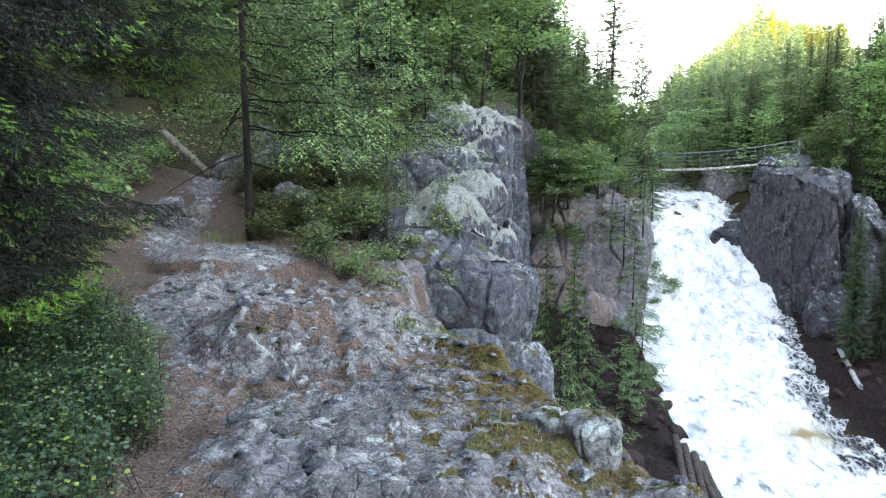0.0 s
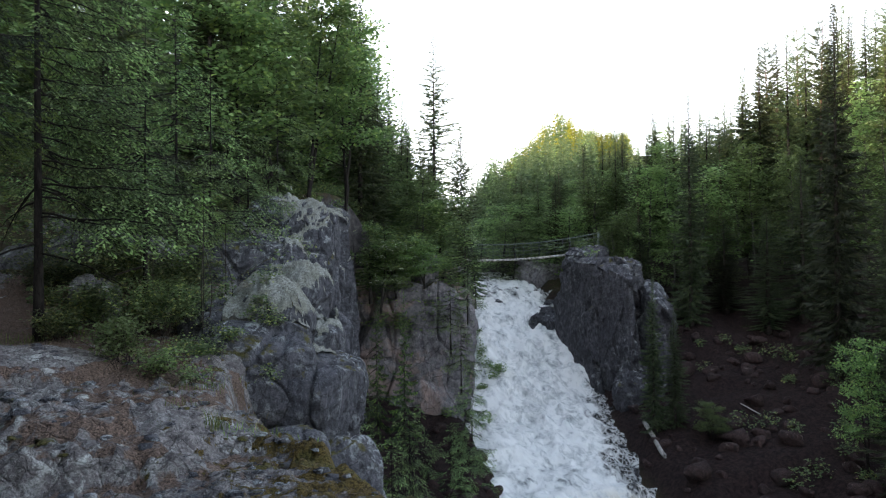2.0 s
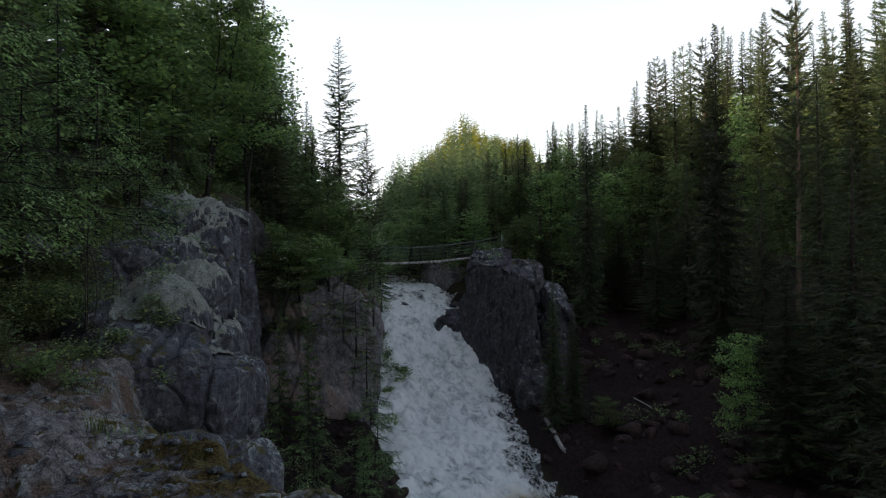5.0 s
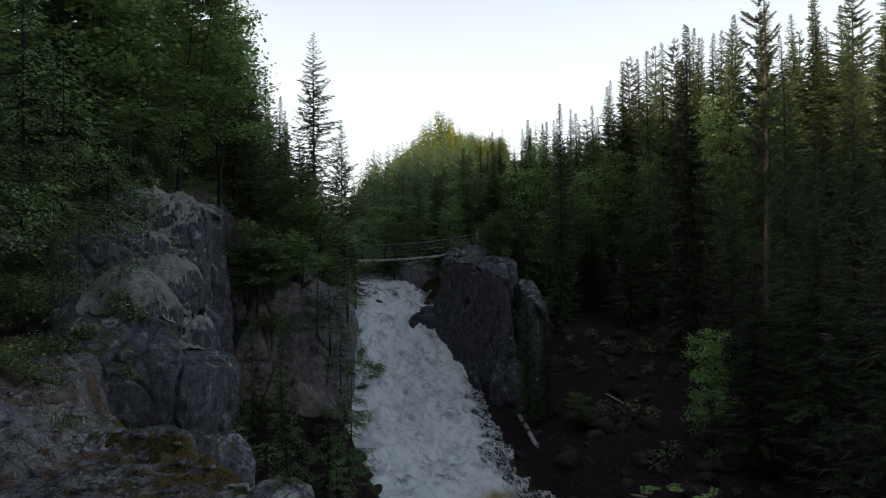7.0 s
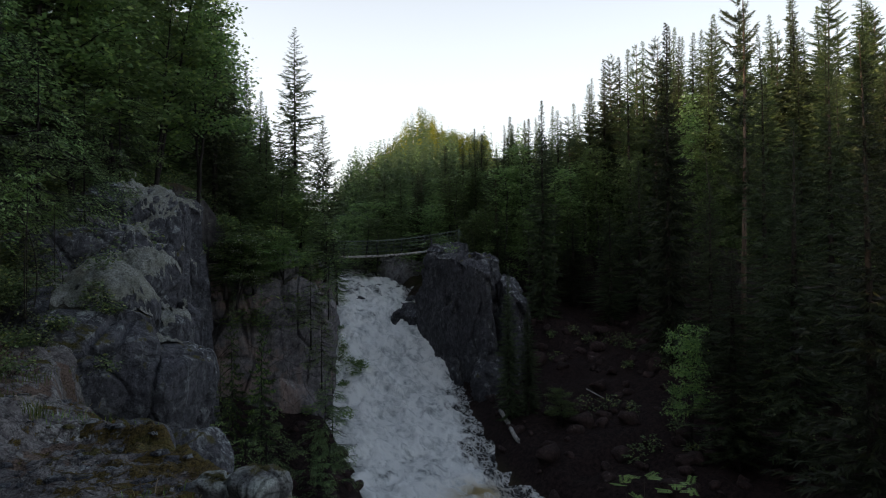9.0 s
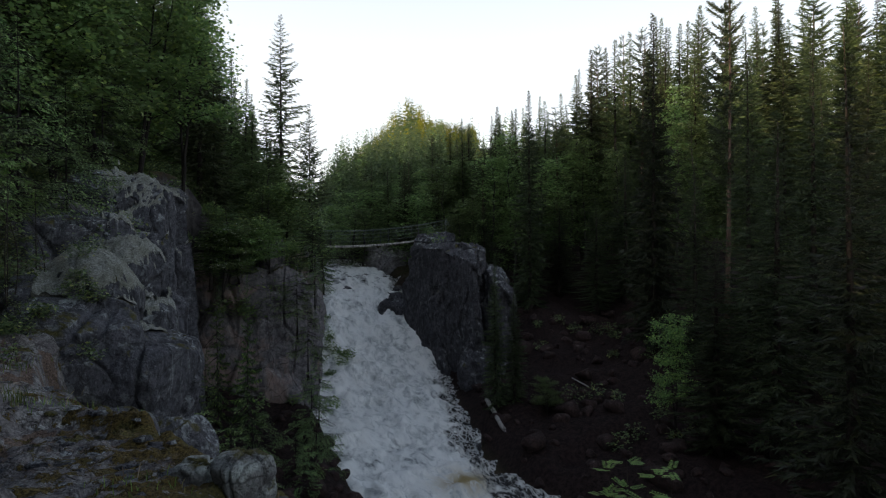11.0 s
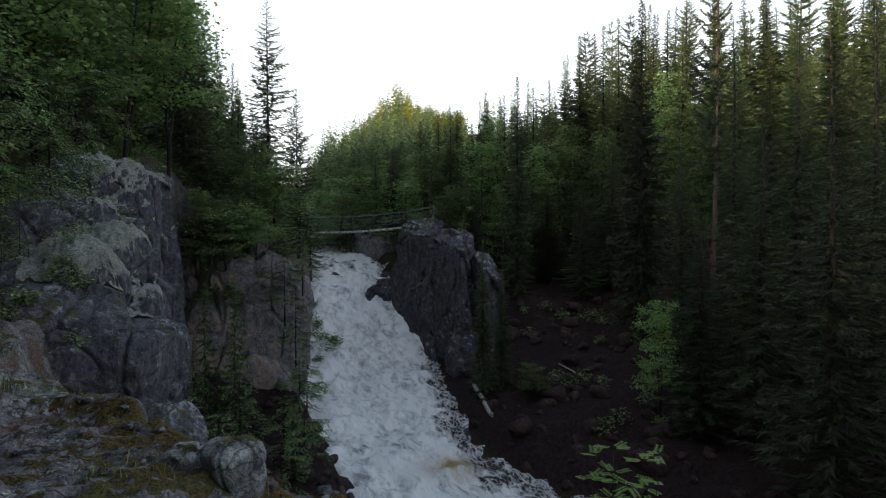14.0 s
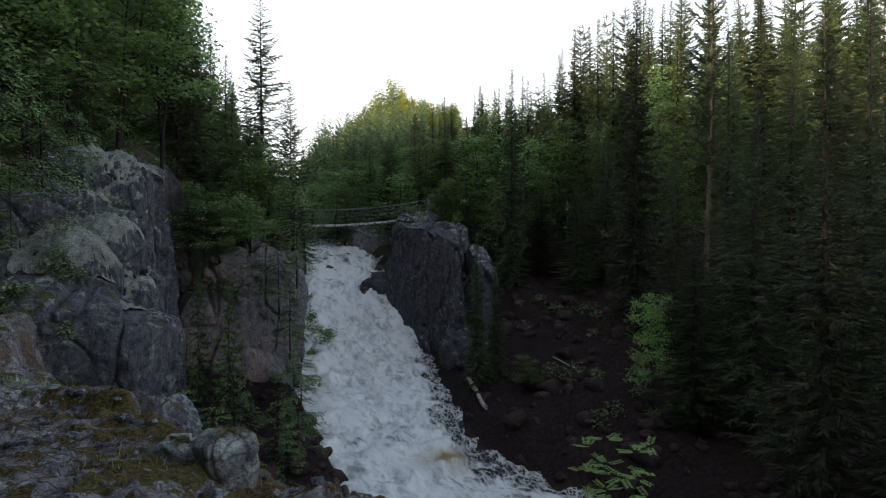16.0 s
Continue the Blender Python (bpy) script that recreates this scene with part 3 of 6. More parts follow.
# ---------------------------------------------------------------- water
def river_mesh():
    n, m = 820, 110
    s = np.linspace(0, len(RIVER) - 1, n)
    i = np.arange(len(RIVER))
    # smooth centre line
    fine = np.stack([np.interp(s, i, RIVER[:, c]) for c in range(4)], 1)
    for _ in range(100):
        fine[1:-1] = 0.25 * fine[:-2] + 0.5 * fine[1:-1] + 0.25 * fine[2:]
    tan = np.gradient(fine[:, :2], axis=0)
    tan /= np.linalg.norm(tan, axis=1)[:, None]
    nor = np.stack([-tan[:, 1], tan[:, 0]], 1)
    w = np.linspace(-1.22, 1.22, m)
    xy = fine[:, None, :2] + nor[:, None, :] * (w[None, :, None] * fine[:, None, 2:3])
    z = np.repeat(fine[:, 3:4], m, 1)
    p = np.concatenate([xy, np.zeros((n, m, 1))], -1).reshape(-1, 3)
    slope = np.abs(np.gradient(fine[:, 3])) / (np.linalg.norm(np.gradient(fine[:, :2], axis=0), axis=1) + 1e-6)
    wild = np.clip(0.25 + 3.0 * slope, 0, 1.0)[:, None] * np.ones((1, m))
    wild = np.maximum(wild, 0.75 * np.exp(-((xy[..., 1] - 22) / 6) ** 2))
    wild = wild * smooth(14, 19, xy[..., 1])
    fold = 1 - np.abs(vnoise(p * np.array([0.62, 0.5, 1]) + 0.4 * np.stack([vnoise(p * 0.7, 68), vnoise(p * 0.7, 69), 0 * p[:, 0]], 1), 61))
    h = fold * 0.62 + fbm(p * np.array([1.5, 1.0, 1]), 5, 63, 0.55) * 0.3
    z = z + wild * (h.reshape(n, m) - 0.3) * 0.68 + 0.05 * fbm(p * 1.5, 3, 66).reshape(n, m)
    # low steps where the river pours over ledges above the chute
    for y0, high in ((46.2, 0.22), (43.6, 0.3), (40.6, 0.35)):
        z = z + high * (smooth(-0.5, 0.1, xy[..., 1] - y0 - 0.7 * vnoise(p * 0.35 + y0, 62).reshape(n, m)) - 0.5) * smooth(2.5, 0.6, np.abs(xy[..., 1] - y0))
    edge = np.abs(w)[None, :] * np.ones((n, 1))
    calm = np.clip(1 - wild * 1.15, 0, 1) * 0.5 + 0.35 * smooth(0.7, 1.05, edge) * smooth(24, 32, xy[..., 1] + 3 * fbm(p * 0.6, 2, 67).reshape(n, m))
    # darker water above the lip, and along the rocky shore below the outcrop
    bank = xy[..., 0] - np.interp(xy[..., 1], [14, 20, 23, 26, 29, 32, 35, 39], [15.0, 13.0, 13.3, 13.9, 15.1, 16.0, 16.5, 17.0])
    calm = calm + 0.3 * smooth(38.5, 44, xy[..., 1]) + 0.25 * smooth(47, 51, xy[..., 1]) + 0.95 * smooth(-0.3, 1.5, bank + 0.7 * fbm(p * 0.9, 3, 64).reshape(n, m)) * smooth(34, 29, xy[..., 1])
    calm = np.clip(calm + 0.5 * smooth(17, 14.5, xy[..., 1]), 0, 1)
    tan_w = 1.1 * np.exp(-((xy[..., 0] - 12.6) / 1.1) ** 2 - ((xy[..., 1] - 21.6) / 0.8) ** 2)
    v = np.concatenate([xy, z[..., None]], -1).reshape(-1, 3)
    return mesh_of("river", v, grid_faces(n, m), WATER, True, {"calm": calm.ravel(), "tan": tan_w.ravel()})


tagged(new("river", river_mesh()), "foaming white river rapids rushing down the rocky gorge", "water", kind="structure")


# ---------------------------------------------------------------- rock masses
def chop(v, planes):
    """Splits flat faces off a rock: all that stands out past a plane is pressed on to it."""
    for p, nrm, most in planes:
        over = (v - p) @ nrm
        v = v - np.outer(np.clip(over, 0, most), nrm)
    return v


def rock_mass(name, outline, z_top, z_bottom, material, label, res=0.16, block=0.55, amp=0.35, lean=0.0, seed=1, dome=0.25, tilt=(0.0, 0.0), category="rock", parent=None):
    """A cliff or boulder: a plan outline raised from z_bottom to z_top, broken up by joints along its faces."""
    pts = np.array(outline, dtype=float)
    c = pts.mean(0)
    ring = np.concatenate([pts, pts[:1]])
    seg = np.linalg.norm(np.diff(ring, axis=0), axis=1)
    total = seg.sum()
    nu = max(24, int(total / res))
    s = np.linspace(0, total, nu, endpoint=False)
    acc = np.concatenate([[0], np.cumsum(seg)])
    rx = np.interp(s, acc, ring[:, 0])
    ry = np.interp(s, acc, ring[:, 1])
    for _ in range(2):
        rx = 0.25 * np.roll(rx, 1) + 0.5 * rx + 0.25 * np.roll(rx, -1)
        ry = 0.25 * np.roll(ry, 1) + 0.5 * ry + 0.25 * np.roll(ry, -1)
    nh = max(8, int((z_top - z_bottom) / res))
    hh = np.linspace(0, 1, nh)
    nt = max(6, int(np.hypot(*(pts.max(0) - pts.min(0))) / res / 2))
    tt = np.linspace(0, 1, nt + 1)[1:]
    rows = []
    for h in hh:
        k = 1 + lean * (1 - h)
        rows.append(np.stack([c[0] + (rx - c[0]) * k, c[1] + (ry - c[1]) * k, np.full(nu, z_bottom + (z_top - z_bottom) * h)], 1))
    for t in tt:
        q = 1 - t
        rows.append(np.stack([c[0] + (rx - c[0]) * q, c[1] + (ry - c[1]) * q, np.full(nu, z_top + dome * (1 - q * q))], 1))
    v = np.concatenate(rows)
    v[:, 2] += ((v[:, 0] - c[0]) * tilt[0] + (v[:, 1] - c[1]) * tilt[1]) * smooth(z_bottom, z_top, v[:, 2])
    nr = len(rows)
    a = (np.arange(nr - 1)[:, None] * nu + np.arange(nu)[None, :])
    b = (np.arange(nr - 1)[:, None] * nu + (np.arange(nu)[None, :] + 1) % nu)
    f = np.stack([a, b, b + nu, a + nu], -1).reshape(-1, 4)
    gen = np.random.default_rng(seed + 900)
    size = min(np.ptp(pts, axis=0))
    planes = []
    for k in range(9):
        i = gen.integers(0, nh - 1) * nu + gen.integers(0, nu)
        o = v[i] - np.array([c[0], c[1], v[i][2]])
        j = i % nu
        o = np.array([ry[(j + 1) % nu] - ry[j - 1], rx[j - 1] - rx[(j + 1) % nu], 0.0])
        o = o / (np.linalg.norm(o) + 1e-6) + np.array([gen.normal(0, 0.14), gen.normal(0, 0.14), gen.uniform(-0.04, 0.14)])
        o /= np.linalg.norm(o)
        planes.append((v[i] - o * size * gen.uniform(0.03, 0.16), o, size * 0.4))
    for k in range(5):
        i = (nh - 1) * nu + gen.integers(0, nu)
        o = v[i] - np.array([c[0], c[1], v[i][2]])
        o = o / (np.linalg.norm(o) + 1e-6) + np.array([0, 0, gen.uniform(0.5, 2.2)])
        o /= np.linalg.norm(o)
        planes.append((v[i] - o * size * gen.uniform(0.02, 0.13), o, size * 0.4))
    v = chop(v, planes)
    # displacement, outwards from the axis and upwards on the top
    wv = v * np.array([1, 1, 0.6])
    warp = 0.1 * np.stack([vnoise(v * 0.8, seed + 3), vnoise(v * 0.8, seed + 4), vnoise(v * 0.8, seed + 5)], 1)
    d1, d2, val, fac = cells((wv + warp) * block, seed)
    e1, e2, val2, fac2 = cells((wv + warp * 0.5) * block * 2.6, seed + 20)
    disp = 0.62 * amp * ((val - 0.5) * 1.2 + fac * 4.2 + fac2 * 2.2 + fbm(v * 0.4, 3, seed + 7) * 0.35) - amp * 0.35 * smooth(0.12, 0.0, d2 - d1)
    disp += amp * 0.4 * (val2 - 0.5) - amp * 0.2 * smooth(0.12, 0.0, e2 - e1) + amp * 0.14 * fbm(v * 3.5, 4, seed + 9)
    out = np.stack([v[:, 0] - c[0], v[:, 1] - c[1], np.zeros(len(v))], 1)
    out /= np.linalg.norm(out, axis=1)[:, None] + 0.3
    topness = np.concatenate([np.zeros(nh * nu), np.repeat(np.clip(tt * 5, 0, 1), nu)])
    topness[(nh - 2) * nu:nh * nu] = 0.5
    direction = out * (1 - topness[:, None]) + np.array([0, 0, 0.6]) * topness[:, None]
    v = v + direction * disp[:, None]
    if parent is not None:
        return part(name, mesh_of(name, v, f, material, False), parent, label)
    return tagged(new(name, mesh_of(name, v, f, material, False)), label, category)


def cliff(name, label, blocks, material, res, block, amp, seed, category="cliff"):
    """A crag of jointed blocks: each one centre, half sizes, turn, top, bottom and tilt."""
    base = tagged(new(name), label, category)
    for k, (cx, cy, hx, hy, turn, top, bottom, tx, ty) in enumerate(blocks):
        a = radians(turn)
        corner = [(-1, -1), (-0.2, -1.12), (0.75, -1), (1.05, -0.6), (1, 0.5), (0.8, 1), (-0.3, 1.1), (-1, 0.9), (-1.1, 0.1)]
        line = [(cx + (u * hx) * math.cos(a) - (w * hy) * math.sin(a), cy + (u * hx) * math.sin(a) + (w * hy) * math.cos(a)) for u, w in corner]
        rock_mass("rock_block", line, top, bottom, material, "", res, block, amp, 0.03, seed + k * 7, 0.2, (tx, ty), parent=base)
    return base


def cube_ball(n):
    """Directions and faces of an even ball: a cube's grid blown up."""
    g = np.tan(np.linspace(-1, 1, n) * math.pi / 4)
    U, V = np.meshgrid(g, g, indexing="ij")
    one = np.ones_like(U)
    sides = [(one, U, V), (-one, V, U), (V, one, U), (U, -one, V), (U, V, one), (V, U, -one)]
    v = np.concatenate([np.stack(f, -1).reshape(-1, 3) for f in sides])
    f = np.concatenate([grid_faces(n, n) + k * n * n for k in range(6)])
    _, first, inv = np.unique(np.round(v, 5), axis=0, return_index=True, return_inverse=True)
    v = v[first]
    return v / np.linalg.norm(v, axis=1)[:, None], inv.reshape(-1)[f]


def rock_body(name, centre, radii, material, parent, turn=0.0, tip=(0.0, 0.0), square=3.0, res=0.06, block=1.2, amp=0.12, seed=1, chops=10, soft=False, grain=0.14):
    """A rounded or squared rock: a ball pressed towards a block, split along flat joints and roughened."""
    n = int(np.clip(1.7 * max(radii) / res, 14, 110))
    d, f = cube_ball(n)
    R = np.array(radii, dtype=float)
    v = d * ((np.abs(d) ** square).sum(1) ** (-1.0 / square))[:, None] * R
    gen = np.random.default_rng(seed + 400)
    planes = []
    for _ in range(chops):
        o = gen.normal(0, 1, 3) * np.array([1, 1, 0.6])
        o /= np.linalg.norm(o)
        planes.append((o * (v @ o).max() * gen.uniform(0.78, 0.94), o, 0.5 * R.min()))
    v = chop(v, planes)
    M = np.array(pose(0, 0, 0, tip[0], tip[1], turn).to_3x3())
    v = v @ M.T + np.array(centre)
    out = (d / R) @ M.T
    out /= np.linalg.norm(out, axis=1)[:, None]
    w = v * np.array([1, 1, 0.8]) + 0.06 / block * np.stack([vnoise(v * block * 0.9, seed + 3), vnoise(v * block * 0.9, seed + 4), vnoise(v * block * 0.9, seed + 5)], 1)
    d1, d2, val, fac = cells(w * block, seed)
    e1, e2, val2, fac2 = cells(w * block * 2.7, seed + 20)
    disp = amp * (0.8 * (val - 0.5) + 0.9 * fac + 0.3 * fac2 + 0.2 * (val2 - 0.5) + 0.8 * fbm(v * block * 0.6, 3, seed + 7))
    disp -= amp * (0.8 * smooth(0.07, 0.0, d2 - d1) + 0.12 * smooth(0.08, 0.0, e2 - e1)) - amp * grain * 1.8 * fbm(v * block * 4, 5, seed + 9, 0.6)
    return part(name, mesh_of(name, v + out * disp[:, None], f, material, soft), parent)


def crag(name, label, bodies, material, res, block, amp, seed, category="rock", soft=False, blocks=()):
    """A crag of rounded bodies (centre, radii, turn, tips, squareness) on upright jointed blocks."""
    base = cliff(name, label, blocks, material, res * 1.6, block * 0.7, amp, seed + 50, category)
    for k, (c, r, turn, tip, square) in enumerate(bodies):
        rock_body("rock_block", c, r, material, base, turn, tip, square, res, block, amp, seed + k * 11, soft=soft)
    return base


# crag at the ledge's end, below the lichen
crag("boulder_crag", "grey jointed crag crusted with pale lichen at the gorge edge",
     [((-0.12, 10.75, -1.78), (0.92, 0.85, 0.78), 8, (16, 4), 3.2), ((0.1, 11.75, -1.25), (0.86, 1.0, 0.98), 0, (8, 8), 2.3), ((0.72, 10.85, -2.45), (0.72, 0.85, 0.98), -14, (10, 24), 2.8),
      ((-0.72, 11.6, -1.45), (0.6, 0.9, 0.7), 15, (6, -8), 2.6), ((1.08, 11.6, -3.0), (0.5, 0.8, 1.4), -6, (0, 16), 3.4)],
     ROCK_CLIFF, 0.03, 0.9, 0.1, 3, blocks=[(0.2, 10.9, 0.95, 0.9, -10, -2.2, -9.8, 0, 0.1), (0.95, 10.9, 0.6, 0.9, -12, -3.1, -9.8, -0.2, 0.1), (0.8, 12.6, 0.6, 1.0, 5, -1.9, -9.8, -0.1, 0.1)])
crag("rock_shelf", "lower stone shelf with pebbles under the crag",
     [((0.85, 9.75, -3.3), (0.74, 0.62, 0.72), 14, (-16, 14), 4.0), ((1.15, 10.0, -3.5), (0.42, 0.5, 0.6), -10, (-8, 18), 3.4), ((0.42, 9.3, -2.95), (0.5, 0.5, 0.6), 10, (-8, 6), 3.0)],
     ROCK_CLIFF, 0.03, 1.0, 0.08, 8, blocks=[(1.0, 9.7, 0.6, 0.5, 14, -3.3, -9.8, 0, 0), (1.5, 9.8, 0.4, 0.45, -10, -3.5, -9.8, 0, 0)])
crag("lichen_crag", "stacked grey crag with swollen lichen cushions above the gorge",
     [((0.72, 13.5, -0.95), (0.66, 0.8, 0.86), 5, (6, 6), 2.4), ((1.02, 12.75, -1.95), (0.42, 0.62, 0.72), -8, (4, 8), 3.4), ((1.15, 13.6, -2.6), (0.45, 0.8, 1.5), 0, (0, 8), 3.2), ((0.35, 14.6, -0.9), (0.8, 0.8, 0.8), 10, (6, 4), 3.0)],
     ROCK_CLIFF, 0.034, 0.9, 0.09, 61, blocks=[(0.95, 13.4, 0.5, 0.9, 5, -2.4, -9.8, -0.1, 0.1)])
crag("mossy_crag", "weathered grey crag with lichen caps above the gorge wall",
     [((-0.35, 16.1, -0.5), (1.25, 1.0, 0.95), 6, (8, 0), 3.6), ((0.6, 15.9, -1.3), (0.6, 0.8, 1.0), -8, (6, 8), 3.2), ((0.85, 18.4, -1.4), (0.7, 1.0, 1.85), 10, (6, 8), 3.0), ((-0.3, 18.6, -0.4), (0.9, 0.9, 1.0), -5, (8, 0), 3.6),
      ((1.0, 20.7, -0.9), (0.85, 1.2, 2.75), 4, (2, 3), 4.0), ((1.62, 22.2, -1.4), (0.6, 1.1, 3.1), -6, (0, 5), 4.0), ((0.2, 21.5, 0.0), (1.0, 1.1, 2.0), 0, (5, 0), 3.2), ((1.3, 24.4, -1.4), (1.1, 1.2, 3.5), 0, (0, 4), 4.0)],
     ROCK_CLIFF, 0.045, 0.8, 0.16, 13, blocks=[(1.0, 16.5, 0.5, 0.9, 0, -1.6, -9, 0, 0), (1.3, 18.6, 0.5, 1.0, 5, -0.9, -9, 0, 0), (1.5, 21.6, 0.5, 1.2, 0, -1.0, -9, 0, 0)])
cliff("cliff_column", "tall grey vertical cliff with sharp jointed faces",
      [(1.35, 27.2, 0.9, 1.2, 6, 2.2, -9, 0, 0.1), (2.15, 27.7, 0.85, 1.2, -4, 2.2, -9, -0.15, 0.05), (2.85, 28.2, 0.95, 1.3, 5, 1.95, -9.5, -0.12, 0.05), (1.8, 30.4, 1.8, 1.6, 0, 2.5, -9, -0.1, 0.1)],
      ROCK_CLIFF, 0.1, 0.55, 0.2, 17)
crag("pink_cliff", "pinkish grey sheer cliff rising from the rapids",
     [((6.1, 32.2, -5.4), (1.9, 1.5, 4.3), -16, (3, 0), 5.0), ((8.15, 31.6, -5.6), (1.35, 1.4, 4.75), -13, (2, -2), 6.0), ((9.2, 31.9, -5.9), (0.6, 1.5, 4.9), 8, (0, 3), 5.0), ((7.3, 30.7, -8.0), (1.5, 0.8, 2.4), -14, (4, 3), 3.6),
      ((4.6, 33.0, -4.6), (1.2, 1.2, 4.4), -20, (4, 0), 4.0), ((8.9, 30.6, -9.0), (0.8, 0.7, 1.4), 10, (0, 4), 3.0), ((10.3, 35.4, -4.6), (0.95, 2.0, 4.2), -18, (0, 2), 4.4), ((7.6, 31.9, -0.6), (0.7, 0.7, 1.0), 20, (0, 0), 2.8)],
     ROCK_PINK, 0.1, 0.5, 0.26, 23, "cliff", blocks=[(11.4, 39.5, 0.9, 2.2, -14, -0.2, -7, 0, 0), (12.6, 43.6, 0.9, 2.0, -14, -0.2, -5, 0, 0)])
outcrop = tagged(new("river_outcrop"), "dark steep rock outcrop beside the white river", "cliff")
for k, (outline, top, bottom, dome, tilt) in enumerate((
        ([(17.5, 38.0), (17.2, 35.5), (16.9, 32.6), (16.75, 30.4), (17.3, 29.3), (18.6, 29.2), (19.6, 30.6), (20.6, 34), (20.2, 38)], -0.3, -9.8, 0.3, (-0.06, 0.06)),
        ([(18.4, 40.0), (18.6, 37.0), (20.2, 35.8), (22.4, 38.0), (23.0, 41.2), (21.2, 42.4)], 0.45, -6.5, 0.3, (0.05, 0.05)),
        ([(18.4, 29.8), (19.3, 28.9), (20.6, 29.7), (21.6, 32.2), (21.2, 35.6), (19.4, 34)], -1.55, -9.8, 0.25, (-0.16, 0.06)),
        ([(21.0, 31.6), (22.4, 31.9), (23.6, 34.6), (23.8, 37.4), (21.6, 36)], -3.4, -9.8, 0.3, (-0.12, 0.06)),
        ([(17.7, 31.6), (18.2, 30.6), (19.5, 31.0), (19.8, 32.6), (18.6, 33.4)], 0.0, -1.6, 0.12, (-0.3, 0.1)),
        ([(17.5, 42.4), (16.9, 40.6), (17.3, 37.6), (18.8, 38.6), (18.8, 43.6)], -3.5, -7.5, 0.2, (0.3, 0.1)),
        ([(16.5, 30.2), (17.2, 28.4), (19.2, 27.9), (20.4, 28.8), (19, 31)], -5.9, -9.8, 0.4, (0.0, 0.3)))):
    rock_mass("rock_block", outline, top, bottom, ROCK_DARK, "", 0.1, 0.6, 0.36, 0.02, 29 + k * 7, dome, tilt, parent=outcrop)

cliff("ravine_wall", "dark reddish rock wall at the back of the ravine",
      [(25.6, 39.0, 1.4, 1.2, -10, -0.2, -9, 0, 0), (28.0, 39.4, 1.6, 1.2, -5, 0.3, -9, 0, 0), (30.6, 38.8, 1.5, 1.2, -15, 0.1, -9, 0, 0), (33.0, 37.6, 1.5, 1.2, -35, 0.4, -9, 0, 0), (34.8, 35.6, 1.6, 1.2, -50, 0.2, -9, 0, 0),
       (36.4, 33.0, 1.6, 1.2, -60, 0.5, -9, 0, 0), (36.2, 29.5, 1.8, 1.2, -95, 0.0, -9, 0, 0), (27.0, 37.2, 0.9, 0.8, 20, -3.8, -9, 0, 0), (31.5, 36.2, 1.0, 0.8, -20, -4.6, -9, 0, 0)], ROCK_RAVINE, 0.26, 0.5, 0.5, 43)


# ---------------------------------------------------------------- trees
def spruce_mesh(name, material, h=17.0, radius=1.9, branches=250, twigs=40, seed=1, bare=0.08, twig=0.36, droop=0.45, width=0.11, shape=0.82, hang=0.75, layers=0):
    """A conifer's crown: drooping branches all up the trunk, set with narrow sprays of needles."""
    rng = np.random.default_rng(seed)
    v = ((np.arange(branches) + rng.random(branches)) / branches) ** 0.9
    if layers:
        v = np.clip((np.floor(v * layers) + 0.5 + 0.22 * rng.normal(0, 1, branches)) / layers, 0, 1)
    u = bare + (1 - bare) * v
    R = radius * (1 - v) ** shape * np.minimum(1, 0.62 + 3 * v) * (0.72 + 0.2 * vnoise(np.stack([v * 9, v * 0 + seed, v * 0], 1), seed)) * rng.uniform(0.6, 1.3, branches) + 0.06
    A = np.arange(branches) * 2.399 + rng.normal(0, 0.4, branches)
    D = rng.uniform(0.7, 1.25, branches)
    k = np.repeat(np.arange(branches), twigs)
    m = len(k)
    S = np.clip(np.tile((np.arange(twigs) + 0.5) / twigs, branches) ** 0.8 + rng.normal(0, 0.03, m), 0.03, 1)
    r, az, dr, up = R[k], A[k], D[k], u[k]
    dz = r * (-droop * dr * S * (1.25 - 0.85 * up) + 0.28 * S ** 2 * dr) + r * 0.3 * up * S
    base = np.stack([np.cos(az) * r * S, np.sin(az) * r * S, up * h + dz], 1) + rng.normal(0, 0.02, (m, 3))
    side = np.where(np.arange(m) % 2 == 0, 1.0, -1.0)
    da = az + side * rng.uniform(0.1, 1.3, m) * (1 - 0.55 * S)
    L = twig * (1.2 - 0.5 * S) * rng.uniform(0.5, 1.3, m) * np.clip(r / radius * 1.9, 0.2, 1.1)
    d = np.stack([np.cos(da), np.sin(da), rng.uniform(-hang - 0.25, 0.15, m) + 0.3 * up], 1)
    d /= np.linalg.norm(d, axis=1)[:, None]
    sd = np.cross(d, rng.normal(0, 1, (m, 3)))
    sd /= np.linalg.norm(sd, axis=1)[:, None] + 1e-9
    wv = sd * (L * width)[:, None]
    q = base + d * (L * 0.3)[:, None]
    vv = np.stack([base, q + wv * 1.6, base + d * L[:, None], q - wv * 1.6], 1).reshape(-1, 3)
    if m > 5000:                                   # fine crowns: one narrow triangle a spray
        vv = np.stack([base - wv * 1.2, base + wv * 1.2, base + d * L[:, None]], 1).reshape(-1, 3)
        return mesh_of(name, vv, np.arange(len(vv)).reshape(-1, 3), material, False)
    return mesh_of(name, vv, np.arange(len(vv)).reshape(-1, 4), material, False)


